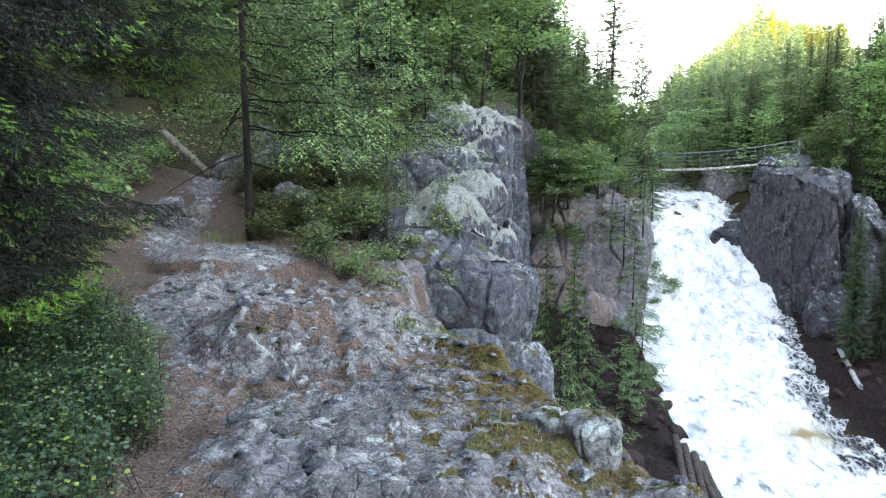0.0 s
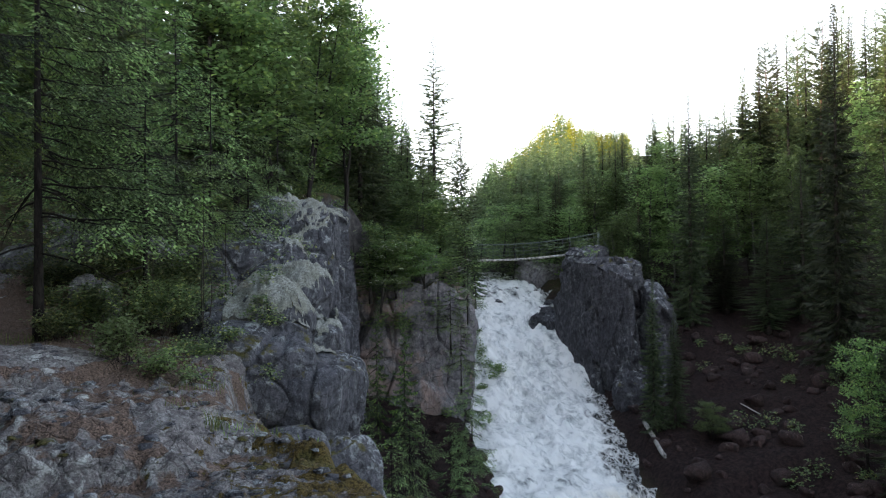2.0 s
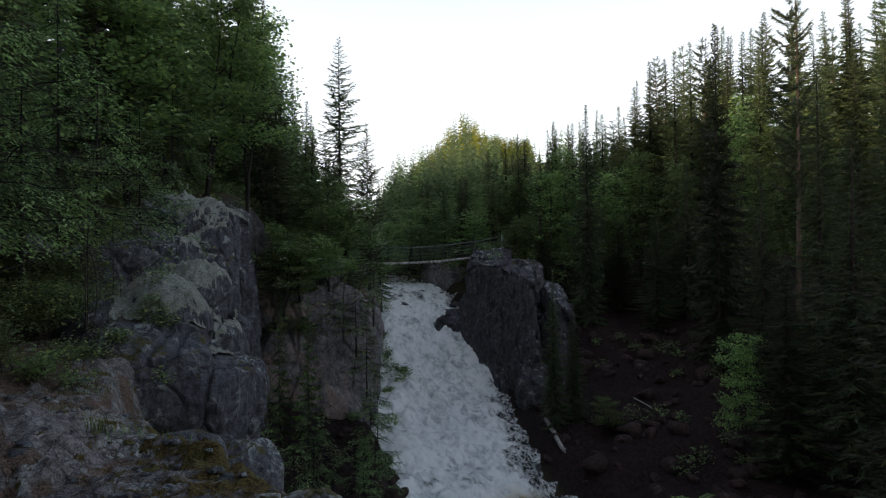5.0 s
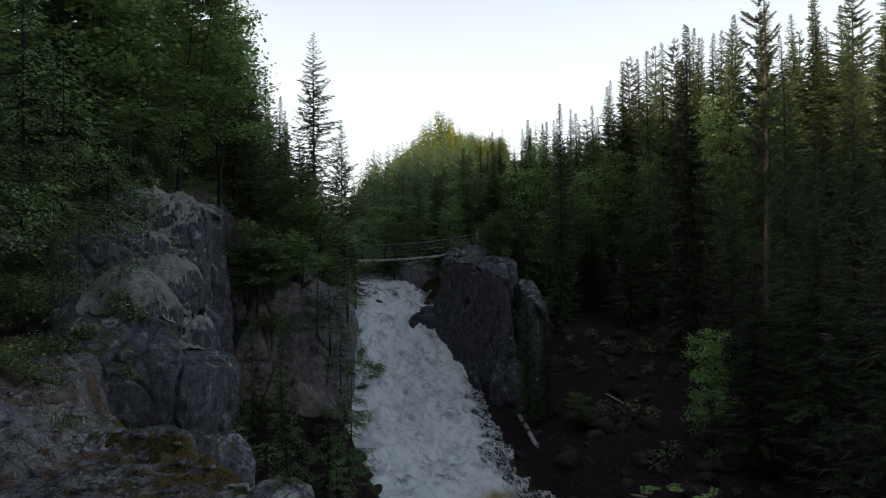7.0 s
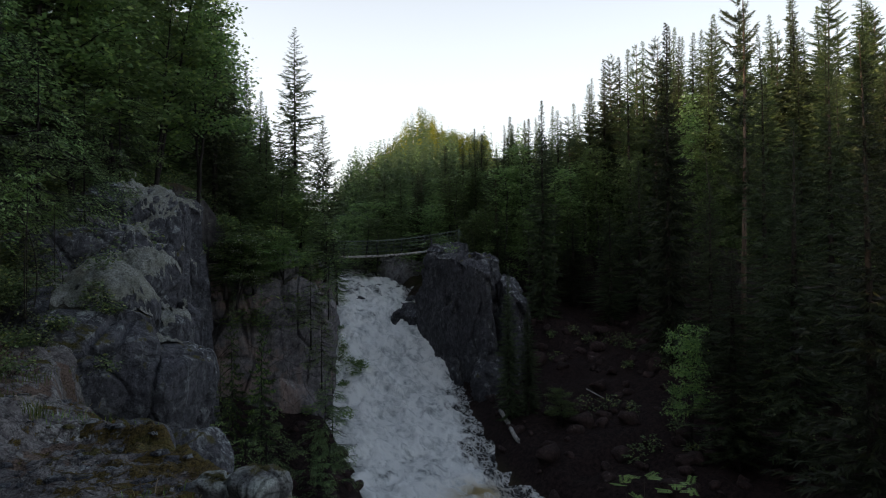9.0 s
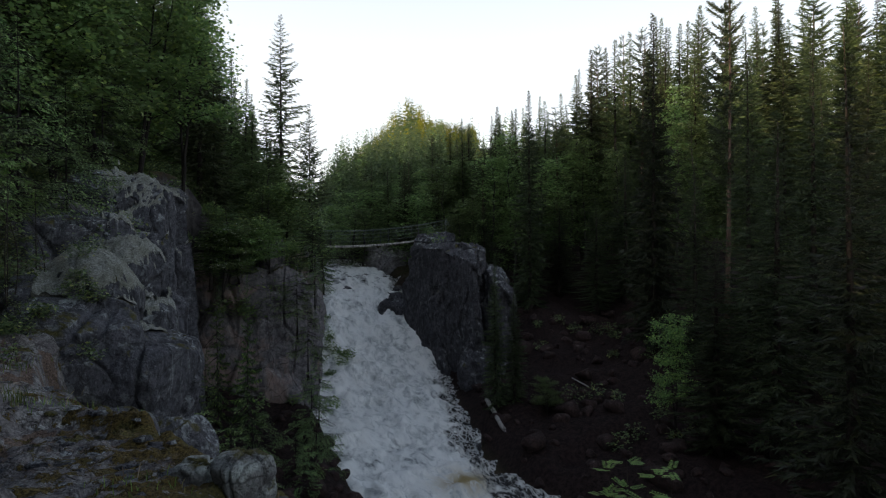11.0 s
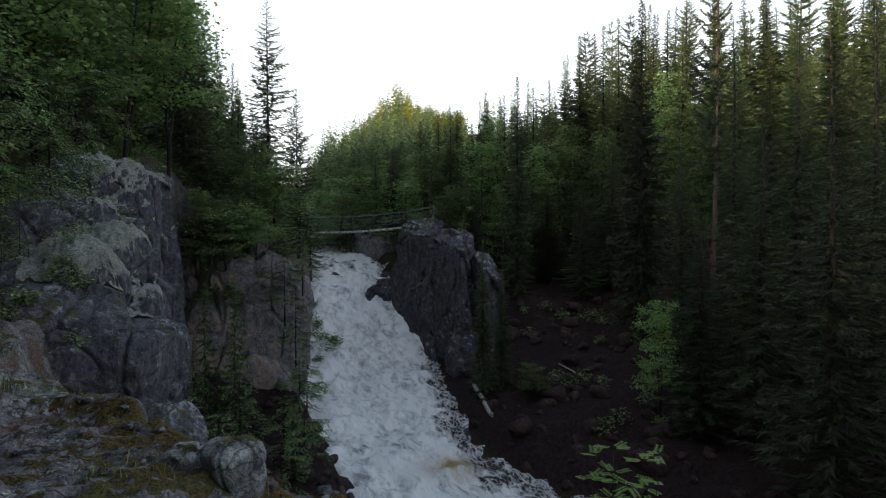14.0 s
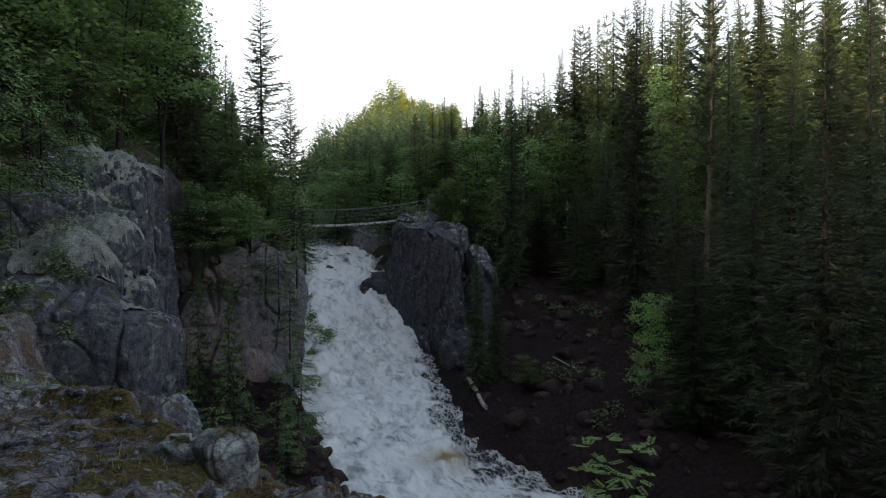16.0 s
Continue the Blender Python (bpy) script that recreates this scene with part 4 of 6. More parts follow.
def trunk_mesh(name, h, r0, material, seed=1, bend=0.0, sticks=0, reach=1.3):
    rng = np.random.default_rng(seed)
    b = Build()
    zz = np.linspace(-0.6, h, 14)
    ph = rng.random() * 6
    off = bend * np.sin(zz / h * 2.2 + ph) - bend * np.sin(ph)
    b.tube(np.stack([off, off * 0.6, zz], 1), r0 * (1 - 0.93 * np.clip(zz / h, 0, 1) ** 0.9) * (1 + 0.5 * np.exp(-np.clip(zz, 0, 9) * 3)), 8)
    for k in range(sticks):
        z = rng.uniform(0.1, 0.8) * h
        a = rng.random() * 6.28
        ln = rng.uniform(0.3, 1.0) * reach
        i = np.interp(z, zz, off)
        q = np.linspace(0, 1, 5)[:, None]
        b.tube(np.array([[i, i * 0.6, z]]) + q * np.array([[math.cos(a) * ln, math.sin(a) * ln, -0.2 * ln]]) + q ** 2 * np.array([[0, 0, -0.25 * ln]])
               + np.cumsum(rng.normal(0, 0.02, (5, 3)), axis=0), [0.02, 0.016, 0.012, 0.008, 0.004], 4, False)
    return b.mesh(name, material)


def leaves_on(name, points, count, leaf, material, rng, spread=0.27, wide=0.36, hang=0.7):
    c = points[rng.integers(0, len(points), count)] + rng.normal(0, spread, (count, 3)) * np.array([1, 1, 0.6])
    a = rng.random(count) * 6.28
    d = np.stack([np.cos(a), np.sin(a), rng.uniform(-hang, 0.25, count)], 1)
    d /= np.linalg.norm(d, axis=1)[:, None]
    sd = np.cross(d, rng.normal(0, 0.45, (count, 3)) + np.array([0, 0, 1.0]))
    sd /= np.linalg.norm(sd, axis=1)[:, None] + 1e-9
    ln = leaf * rng.uniform(0.6, 1.3, count)[:, None]
    lift = np.cross(sd, d) * ln * 0.06
    v = np.stack([c, c + d * ln * 0.45 + sd * ln * wide + lift, c + d * ln, c + d * ln * 0.45 - sd * ln * wide + lift], 1).reshape(-1, 3)
    return mesh_of(name, v, np.arange(len(v)).reshape(-1, 4), material, False)


def leafy_mesh(name, limb_material, leaf_mat, h=9.0, r0=0.1, spread=2.2, limbs=16, leaves=5200, leaf=0.09, seed=1, start=0.25, clump=0.27, lean=0.0, stems=1, fine=True):
    """The limbs and the crown of a broad-leaved tree."""
    rng = np.random.default_rng(seed)
    b = Build()
    ends = []
    for stem in range(stems):
        zz = np.linspace(-0.5, h * rng.uniform(0.8, 1.0), 14)
        top = zz[-1]
        tilt = rng.normal(0, 0.12, 2) * top * (stems > 1)
        wob = np.cumsum(rng.normal(0, 0.05, (14, 2)), axis=0) * h / 9 + (np.clip(zz, 0, h) / h)[:, None] ** 1.3 * (np.array([[lean, lean * 0.25]]) + tilt)
        wob -= wob[1]
        ax = np.stack([wob[:, 0], wob[:, 1], zz], 1)
        b.tube(ax, r0 * (1 - 0.9 * np.clip(zz / top, 0, 1)), 7)
        for k in range(limbs // stems):
            u = start + (1 - start) * (k + rng.random()) / (limbs // stems)
            z = u * top
            p0 = np.array([np.interp(z, zz, ax[:, 0]), np.interp(z, zz, ax[:, 1]), z])
            a = k * 2.4 + rng.normal(0, 0.4)
            ln = spread * (1.1 - 0.75 * u) * rng.uniform(0.7, 1.15)
            q = np.linspace(0, 1, 6)[:, None]
            limb = p0 + q * np.array([[math.cos(a), math.sin(a), 0.55]]) * ln + q ** 2 * np.array([[0, 0, -0.15 * ln]]) + np.cumsum(rng.normal(0, 0.03, (6, 3)), axis=0) * ln * 0.6
            b.tube(limb[:: 1 if fine else 2], np.linspace(r0 * 0.35 * (1.1 - u * 0.6), 0.005, 6)[:: 1 if fine else 2], 5 if fine else 3, False)
            ends += [limb[i] for i in (2, 3, 4, 5)]
            for m in range(4):
                i = rng.integers(2, 5)
                aa = a + rng.choice([-1, 1]) * rng.uniform(0.5, 1.1)
                l2 = ln * rng.uniform(0.25, 0.5)
                tw = limb[i] + q * np.array([[math.cos(aa) * l2, math.sin(aa) * l2, 0.2 * l2]]) + np.cumsum(rng.normal(0, 0.02, (6, 3)), axis=0)
                if fine:
                    b.tube(tw[::2], np.linspace(0.01, 0.003, 3), 3, False)
                ends += [tw[3], tw[5]]
        ends.append(ax[-1])
    ends = np.array(ends)
    return b.mesh(name + "_trunk", limb_material), leaves_on(name + "_crown", ends, leaves, leaf, leaf_mat, rng, clump)


def tree(name, trunk, crown, m, label, category="tree", group=""):
    base = new(name)
    base.matrix_world = m
    part("trunk", trunk, base)
    part("crown", crown, base)
    return tagged(base, label, category, group)


def polar(az, r):
    return r * math.sin(radians(az)), r * math.cos(radians(az))


def tree_at(kind, az, r, top, label, group, name, turn=0.0, wide=1.0, lean=(0, 0), z=None, full=17.3):
    """A tree that stands at a bearing and distance and reaches to a height."""
    x, y = polar(az, r)
    z0 = height(x, y) if z is None else z
    sc = (top - z0) / full
    m = Matrix.Translation((x, y, z0)) @ pose(0, 0, 0, lean[0], lean[1], turn) @ Matrix.Diagonal((wide, wide, sc, 1))
    return tree(name, kind[0], kind[1], m, label, "tree", group)


def forest(kind, spots, label, group, name, full=17.3):
    """Trees at (x, y, height) in rows, the first built and the others copied."""
    rng = random.Random(len(spots))
    first = {}
    for x, y, tall in spots:
        i = rng.randrange(len(kind))
        sc = tall / full
        wide = max(0.62, sc) * rng.uniform(0.9, 1.2)
        m = Matrix.Translation((x, y, height(x, y))) @ pose(0, 0, 0, rng.uniform(-1.5, 1.5), rng.uniform(-1.5, 1.5), rng.uniform(0, 360)) @ Matrix.Diagonal((wide, wide, sc, 1))
        if i not in first:
            first[i] = tree(name, kind[i][0], kind[i][1], m, label, "tree", group)
        else:
            copy_thing(first[i], Matrix.Identity(4)).matrix_basis = m


def scatter(n, az0, az1, r0, r1, gap, keep, seed):
    rng = random.Random(seed)
    out = []
    for _ in range(n * 30):
        if len(out) >= n:
            break
        az = rng.uniform(az0, az1)
        r = math.sqrt(rng.uniform(r0 * r0, r1 * r1))
        x, y = polar(az, r)
        if keep(x, y) and all((x - a) ** 2 + (y - b) ** 2 > gap * gap for a, b in out):
            out.append((x, y))
    return out


def clear_of_gorge(x, y, margin=0.7):
    X, Y = np.array([float(x)]), np.array([float(y)])
    if inside(X, Y, GORGE)[0]:
        return False
    return min(near_line(X, Y, LEFT_RIM)[0][0], near_line(X, Y, RIGHT_RIM)[0][0]) > margin


def stand_height(x, y, lo, hi, rng, skyline):
    """A tree's height, so that the wood keeps to its skyline."""
    az, r = math.degrees(math.atan2(x, y)), math.hypot(x, y)
    el = np.interp(az, *skyline) * rng.choice((1.03, 0.98, 0.9, 0.82, 0.74))
    return min(hi, max(lo, r * math.tan(radians(el)) - height(x, y)))


BANK_LINE = ([14, 17, 20, 22, 25.5, 28, 31, 33, 36, 39, 42, 44, 47, 52, 60, 75], [4.5, 5.6, 6.8, 7.4, 8.6, 10.2, 11.4, 12.0, 12.6, 13.6, 16.2, 17.8, 18.3, 19.0, 19.6, 21])
LOW_LINE = ([14, 16.5, 17.7, 19.4, 22, 25.5, 28, 33], [4.5, 5.5, 7.4, 9.8, 10.4, 10.7, 11.2, 11.6])
HILL_LINE = ([14, 18, 20.5, 22, 23.5, 24.9, 26, 27.5, 29, 33], [3.5, 5, 7.5, 9.8, 11.8, 13.2, 12.6, 11.5, 10.2, 9.5])

spruces = [(trunk_mesh("spruce_trunk", 16.5, 0.2, BARK, 5 + i, 0.05, 6), spruce_mesh("spruce_crown", SPRUCE, 17, rad * 1.08, br + 70, 38, 40 + i, bare, 0.42, 0.5, 0.14))
           for i, (rad, br, bare) in enumerate([(2.1, 230, 0.02), (2.5, 220, 0.04), (2.0, 200, 0.12), (2.7, 225, 0.08)])]
# the gorge foot's shade is in this darker needle colour
near_spruces = [(trunk_mesh("spruce_trunk", 16.5, 0.2, BARK, 95 + i, 0.06, 10), spruce_mesh("spruce_crown", SPRUCE_SHADED, 17, rad, 300, 60, 96 + i, bare, 0.34, 0.5, 0.11)) for i, (rad, bare) in enumerate([(2.4, 0.02), (2.8, 0.05)])]
lanky = [(trunk_mesh("spruce_trunk", 16.5, 0.17, BARK, 15 + i, 0.1, 40, 1.1), spruce_mesh("spruce_crown", SPRUCE, 17, 2.8, 200, 34, 60 + i, bare, 0.42, 0.35, 0.1, 0.7)) for i, bare in enumerate((0.2, 0.35))]
pines = [(trunk_mesh("pine_trunk", 17, 0.2, BARK_PINE, 25 + i, 0.25, 14), spruce_mesh("pine_crown", PINE, 17.2, 2.1, 110, 90, 70 + i, bare, 0.34, -0.12, 0.07, 0.5, 0.3, 14)) for i, bare in enumerate((0.5, 0.4))]
birches = [leafy_mesh("birch", BARK_GREY, BIRCH, 17, 0.14, 3.0, 34, 3200, 0.27, 80 + i, 0.12, 0.5, fine=False) for i in range(2)]
# unlit ravine trees: their shade is carried by the needle colour
shaded_spruces = [(trunk_mesh("spruce_trunk", 16.5, 0.2, BARK, 35 + i, 0.05, 6), spruce_mesh("spruce_crown", SPRUCE_SHADED, 17, 2.3, 300, 48, 48 + i, 0.02, 0.42, 0.55, 0.13)) for i in range(2)]
rng = random.Random(4)

# single trees that stand out
tree_at(shaded_spruces[0], 35.9, 41, 9.9, "narrow spruce with shade-darkened needles standing in the ravine behind the outcrop", "ravine spruces", "spruce_tree", 20, 0.8)
tree_at(shaded_spruces[1], 46.3, 36.5, 12.6, "full spruce with shade-darkened needles rising from the ravine", "ravine spruces", "spruce_tree", 130, 0.95)
tree_at(lanky[0], 14.3, 44, 15.6, "lanky sparse spruce on the gorge rim against the sky", "rim trees", "spruce_tree", 60, 0.95)
tree_at(lanky[1], 16.6, 48, 10.6, "thin half-bare spruce on the gorge rim", "rim trees", "spruce_tree", 160, 0.7)
tree_at(pines[0], 31.8, 47, 7.4, "grey half-bare pine behind the outcrop", "ravine spruces", "pine_tree", 10, 0.5)
tree_at(pines[1], 51.8, 36, 15.0, "slender pine with a long bare trunk", "ravine spruces", "pine_tree", 90, 0.8)

for az, r, top, wide in ((32.9, 30.4, -0.5, 0.42), (34.6, 30.8, -2.0, 0.4), (31.9, 43.5, 3.2, 0.5)):
    tree_at(shaded_spruces[int(az) % 2], az, r, top, "small spruce with shade-darkened needles growing against the rock outcrop", "outcrop spruces", "spruce_tree", az * 40, wide)
for az, r, top, kind, wide in ((41.2, 52, 15.6, 2, 1.0), (42.4, 55, 16.6, 0, 1.0), (43.2, 50, 15.6, 3, 0.95), (44.4, 54, 17.4, 1, 1.0), (33.3, 50, 10.3, 0, 0.9), (34.7, 54, 11.6, 2, 0.9), (37.2, 52, 11.7, 1, 0.9),
                               (38.6, 56, 13.2, 3, 0.9), (39.9, 51, 13.4, 0, 0.95), (30.6, 55, 10.6, 1, 0.9), (28.9, 58, 10.4, 2, 0.9)):
    tree_at(spruces[kind], az, r, top, "dark green spruce on the wooded far bank", "spruce trees on the far bank", "spruce_tree", az * 33, wide)
for az, r, top in ((41.8, 58, 17.6), (43.8, 57, 18.0), (45.4, 52, 16.8)):
    tree_at(pines[int(r) % 2], az, r, top, "tall slender pine with a bare trunk on the far bank", "pine trees on the far bank", "pine_tree", az * 50, 0.9)
# slope on the far bank
right = [(x, y, stand_height(x, y, 4, 21, rng, BANK_LINE)) for x, y in scatter(125, 21, 70, 43, 74, 1.9, lambda x, y: clear_of_gorge(x, y, 0.6) and x > 20.5, 3)]
forest(spruces, [p for i, p in enumerate(right) if i % 8 not in (2, 5)], "dark green spruce on the wooded far bank", "spruce trees on the far bank", "spruce_tree")
forest(pines, [p for i, p in enumerate(right) if i % 8 == 2], "tall slender pine with a bare trunk on the far bank", "pine trees on the far bank", "pine_tree")
forest(birches, [(x, y, tall * 0.75) for x, y, tall in right[5::8]], "bright green birch among spruces on the far bank", "birch trees on the far bank", "birch_tree")
for az, r, top, wide in ((20.3, 56, 5.2, 0.9), (22.0, 60, 6.4, 1.0), (23.6, 57, 6.0, 1.0), (25.2, 62, 7.5, 1.1), (27.2, 55, 6.0, 0.9), (30.0, 52, 7.2, 0.9), (33.5, 50, 7.0, 0.9), (39.5, 49, 7.8, 0.9), (43.5, 47, 8.0, 0.6), (29.5, 45, 3.0, 0.6), (31.0, 45.5, 4.0, 0.6), (34.5, 45, 3.8, 0.6), (36.6, 47.5, 6.0, 0.6), (38.2, 45.5, 4.2, 0.6), (18.5, 60, 4.2, 0.9), (21.2, 52, 3.4, 0.8), (24.4, 51, 4.2, 0.8), (26.3, 49, 4.6, 0.8), (28.4, 50, 6.6, 0.8), (32.6, 46.5, 6.8, 0.75), (36.9, 46, 6.4, 0.8), (40.6, 48, 8.2, 0.6), (49.2, 44, 8.6, 0.9), (34.2, 48, 8.6, 0.7), (48, 47, 12.0, 0.8)):
    tree_at(birches[int(r) % 2], az, r, top, "light green birch on the far bank behind the footbridge", "birch trees on the far bank", "birch_tree", az * 60, wide)
# spruces at the foot of the gorge
for az, r, top, kind, wide in ((55.5, 27, 5.0, 1, 1.15), (60.5, 22, 5.5, 3, 1.1), (51.0, 27, 0.0, 0, 1.1), (65.5, 25, 8.0, 3, 1.2), (58, 34, 10.0, 1, 1.2), (49.5, 34, 4.0, 0, 0.9), (53.5, 33, 9.0, 2, 1.1),
                               (63, 31, 9.5, 3, 1.2), (41.5, 41, 3.0, 0, 0.9), (38.5, 43, 2.5, 2, 1.0), (44, 42, 6.0, 1, 1.0), (69, 21, 6, 3, 1.1)):
    tree_at(near_spruces[kind % 2], az, r, top, "tall shaded spruce rising from the foot of the gorge", "gorge foot spruces", "spruce_tree", az * 37, wide)

# wood on the near bank
LEFT_LINE = ([-60, 4, 8, 10.7, 13.7, 17.2, 20], [40, 32, 21, 15.5, 9.6, 6.6, 4])
left = [(x, y, stand_height(x, y, 3, 20, rng, LEFT_LINE)) for x, y in scatter(80, -45, 16.5, 19, 60, 1.9, lambda x, y: clear_of_gorge(x, y, 0.8) and abs(x + 4.5 + 0.2 * (y - 10.6)) > 0.9, 7)]
left += [(x, y, stand_height(x, y, 3, 20, rng, LEFT_LINE)) for x, y in scatter(22, 5, 16.8, 35, 62, 1.8, lambda x, y: clear_of_gorge(x, y, 0.5), 27)]
forest(spruces, [p for i, p in enumerate(left) if i % 3], "shaded spruce in the dense wood above the gorge", "spruce trees on the near bank", "spruce_tree")
forest(birches, [p for i, p in enumerate(left) if i % 3 == 0], "leafy birch in the shaded wood above the gorge", "birch trees on the near bank", "birch_tree")

# rowans and young trees on the rim
rowans = [leafy_mesh("rowan", BARK_DARK, ROWAN, 8, 0.075, 2.6, 26, 5200, 0.19, 120 + i, 0.22, 0.3, 0.5, 2) for i in range(2)]
for az, r, z, tall, wide, turn in ((3.4, 28.6, 2.7, 9.5, 1.15, 30), (6.6, 29.6, 2.4, 8.5, 1.0, 100), (0.5, 26, None, 8.0, 1.2, 200), (9.5, 33, None, 7.5, 1.1, 10), (12.0, 33, None, 6.0, 1.0, 310),
                                    (-2.5, 24, None, 8.5, 1.1, 140), (14.5, 36, None, 4.2, 0.9, 50)):
    tree_at(rowans[int(turn) % 2], az, r, (z if z is not None else height(*polar(az, r))) + tall, "young green rowan on the cliff edge", "rim rowans", "rowan_tree", turn, wide, (0, 0), z, 8.1)
tree_at(rowans[0], 48.0, 27.5, -2.9, "pale green rowan bush rising from the gorge foot", "gorge foot bushes", "rowan_tree", 80, 0.4, (0, 0), None, 8.1)
tree_at(rowans[1], 37.5, 30, -6.0, "small green bush on the scree", "gorge foot bushes", "rowan_tree", 20, 0.3, (0, 0), None, 8.1)
gully = [(trunk_mesh("gully_trunk", 5.8, 0.06, BARK, 145 + i, 0.12, 26, 0.9), spruce_mesh("gully_crown", SPRUCE_TIPS, 6, 1.7, 80, 90, 140 + i, 0.1, 0.19, 0.6, 0.11, 0.9, 0.9)) for i in range(2)]
for az, r, tall, wide, z in ((11.6, 26.5, 8.0, 0.62, -9.0), (9.3, 27.6, 8.2, 0.6, -8.8), (8.6, 19.5, 5.6, 0.7, -8.5),
                             (17.7, 37.5, 3.6, 0.7, -1.6), (17.9, 33.4, 3.0, 0.6, -2.2), (8.7, 29.6, 3.4, 1.0, -1.6), (10.2, 31.0, 3.0, 1.0, -0.8), (16.9, 32.4, 3.2, 0.9, -1.0), (12.6, 33.0, 3.6, 1.0, -0.6)):
    tree_at(gully[int(r) % 2], az, r, z + tall, "young spruce with fresh light-green shoots", "young spruces", "spruce_tree", az * 50, wide, (0, 0), z, 6.2)


# far woods
def woods(name, spots, label, crown_material, seed, broad=1.0):
    gen = np.random.default_rng(seed)
    src = spruce_mesh("far_tree", crown_material, 14, 1.9 * broad, 84, 8, seed, 0.02, 0.72, 0.45, 0.16, 0.8 / broad)
    n = len(src.vertices)
    co = np.empty(n * 3, dtype=np.float32)
    src.vertices.foreach_get("co", co)
    co = co.reshape(-1, 3)
    bpy.data.meshes.remove(src)
    out = []
    for x, y, tall in spots:
        a = gen.random() * 6.28
        s = tall / 14
        w = max(0.7, s) * gen.uniform(0.8, 1.2)
        c, d = math.cos(a) * w, math.sin(a) * w
        out.append(np.stack([co[:, 0] * c - co[:, 1] * d + x, co[:, 0] * d + co[:, 1] * c + y, co[:, 2] * s + height(x, y) - 0.3], 1))
    v = np.concatenate(out)
    return tagged(new(name, mesh_of(name, v, np.arange(len(v)).reshape(-1, 4), crown_material, False)), label, "woods", kind="stuff")


far = [(x, y, stand_height(x, y, 5, 22, rng, LOW_LINE)) for x, y in scatter(330, 8, 62, 64, 104, 2.2, lambda x, y: clear_of_gorge(x, y, 1.0), 11)]
far += [(x, y, stand_height(x, y, 5, 24, rng, LOW_LINE)) for x, y in scatter(210, 15.5, 28, 64, 98, 1.5, lambda x, y: clear_of_gorge(x, y, 1.0), 41)]
hill_wood = [(x, y, stand_height(x, y, 5, 16, rng, HILL_LINE)) for x, y in scatter(190, 20.5, 31, 100, 150, 1.9, lambda x, y: clear_of_gorge(x, y, 1.0), 12)]
woods("far_conifer_woods", [p for i, p in enumerate(far) if i % 7] + [p for i, p in enumerate(hill_wood) if math.hypot(p[0], p[1]) < 113 or i % 6 == 0], "distant conifer wood along the river and the hill", HILLWOOD, 5)
woods("river_birch_woods", [p for i, p in enumerate(far) if i % 7 == 0], "distant green birches among the conifers by the river", BIRCH, 9, 1.3)
# only the hill's crest gets the sun-yellow tint
woods("far_birch_woods", [p for i, p in enumerate(hill_wood) if math.hypot(p[0], p[1]) >= 113 and i % 6], "distant birch wood on the hill, crowns tinted yellow-green for sunlight", HILLBIRCH, 7, 1.35)
# left slope, mostly out of view: trees that hold the low sun off
screen = [(x, y, rng.uniform(14, 20)) for x, y in scatter(150, -150, -22, 20, 70, 3.0, lambda x, y: clear_of_gorge(x, y, 1.0) and x < -9, 13)]
screen += [(x, y, stand_height(x, y, 4, 20, rng, LEFT_LINE)) for x, y in scatter(80, -30, 6, 44, 80, 2.4, lambda x, y: clear_of_gorge(x, y, 1.0), 17)]
# hidden behind the front wood, added only to shade the woods by the river
screen += [(x, y, stand_height(x, y, 4, 24, rng, LEFT_LINE)) for x, y in scatter(130, -24, 12, 66, 114, 2.2, lambda x, y: clear_of_gorge(x, y, 1.0), 47)]
# unseen trees behind and left of the camera, added to darken the ledge
screen += [(x, y, rng.uniform(15, 19)) for x, y in scatter(26, 110, 262, 4.5, 20, 2.4, lambda x, y: clear_of_gorge(x, y, 0.8), 19)]
screen += [(x, y, rng.uniform(13, 17)) for x, y in scatter(40, -140, -50, 5.2, 16, 1.6, lambda x, y: x < -5.2, 43)]
# one wood of seen and shade-casting trees, in the needle green darkened for shade
woods("hillside_woods", screen, "wood on the slope beside the path, with unseen trees added for shade", SPRUCE_SHADED, 6)


# undergrowth
def undergrowth(name, spots, label, material, leaf, per, seed, tall=0.9, wide=0.6):
    """Low bushes as one cover: leaves on short stems round each spot."""
    gen = np.random.default_rng(seed)
    pts = np.array([(x, y, height(x, y)) for x, y in spots])
    sz = gen.uniform(0.5, 1.2, len(pts))
    k = np.repeat(np.arange(len(pts)), per)
    off = gen.normal(0, 1, (len(k), 3))
    off /= np.linalg.norm(off, axis=1)[:, None]
    off *= gen.random((len(k), 1)) ** 0.4
    c = pts[k] + off * np.array([wide, wide, tall * 0.55]) * sz[k, None] + np.array([0, 0, 0.5 * tall]) * sz[k, None]
    me = leaves_on(name, c, len(c), leaf, material, gen, 0.03)
    return tagged(new(name, me), label, "undergrowth", kind="stuff")


undergrowth("bank_bushes", scatter(420, 15, 70, 40, 66, 0.9, lambda x, y: clear_of_gorge(x, y, 0.2), 21), "green bushes under the trees on the far bank", BIRCH, 0.24, 90, 22, 1.5, 0.9)
undergrowth("rim_bushes", scatter(420, -38, 17, 14.5, 40, 0.75, lambda x, y: clear_of_gorge(x, y, 0.1) and abs(x + 4.5 + 0.2 * (y - 10.6)) > (0.9 if y < 15.5 else 0.1), 23), "low green bushes on the wooded slope", HEATH, 0.09, 260, 24, 0.8, 0.65)

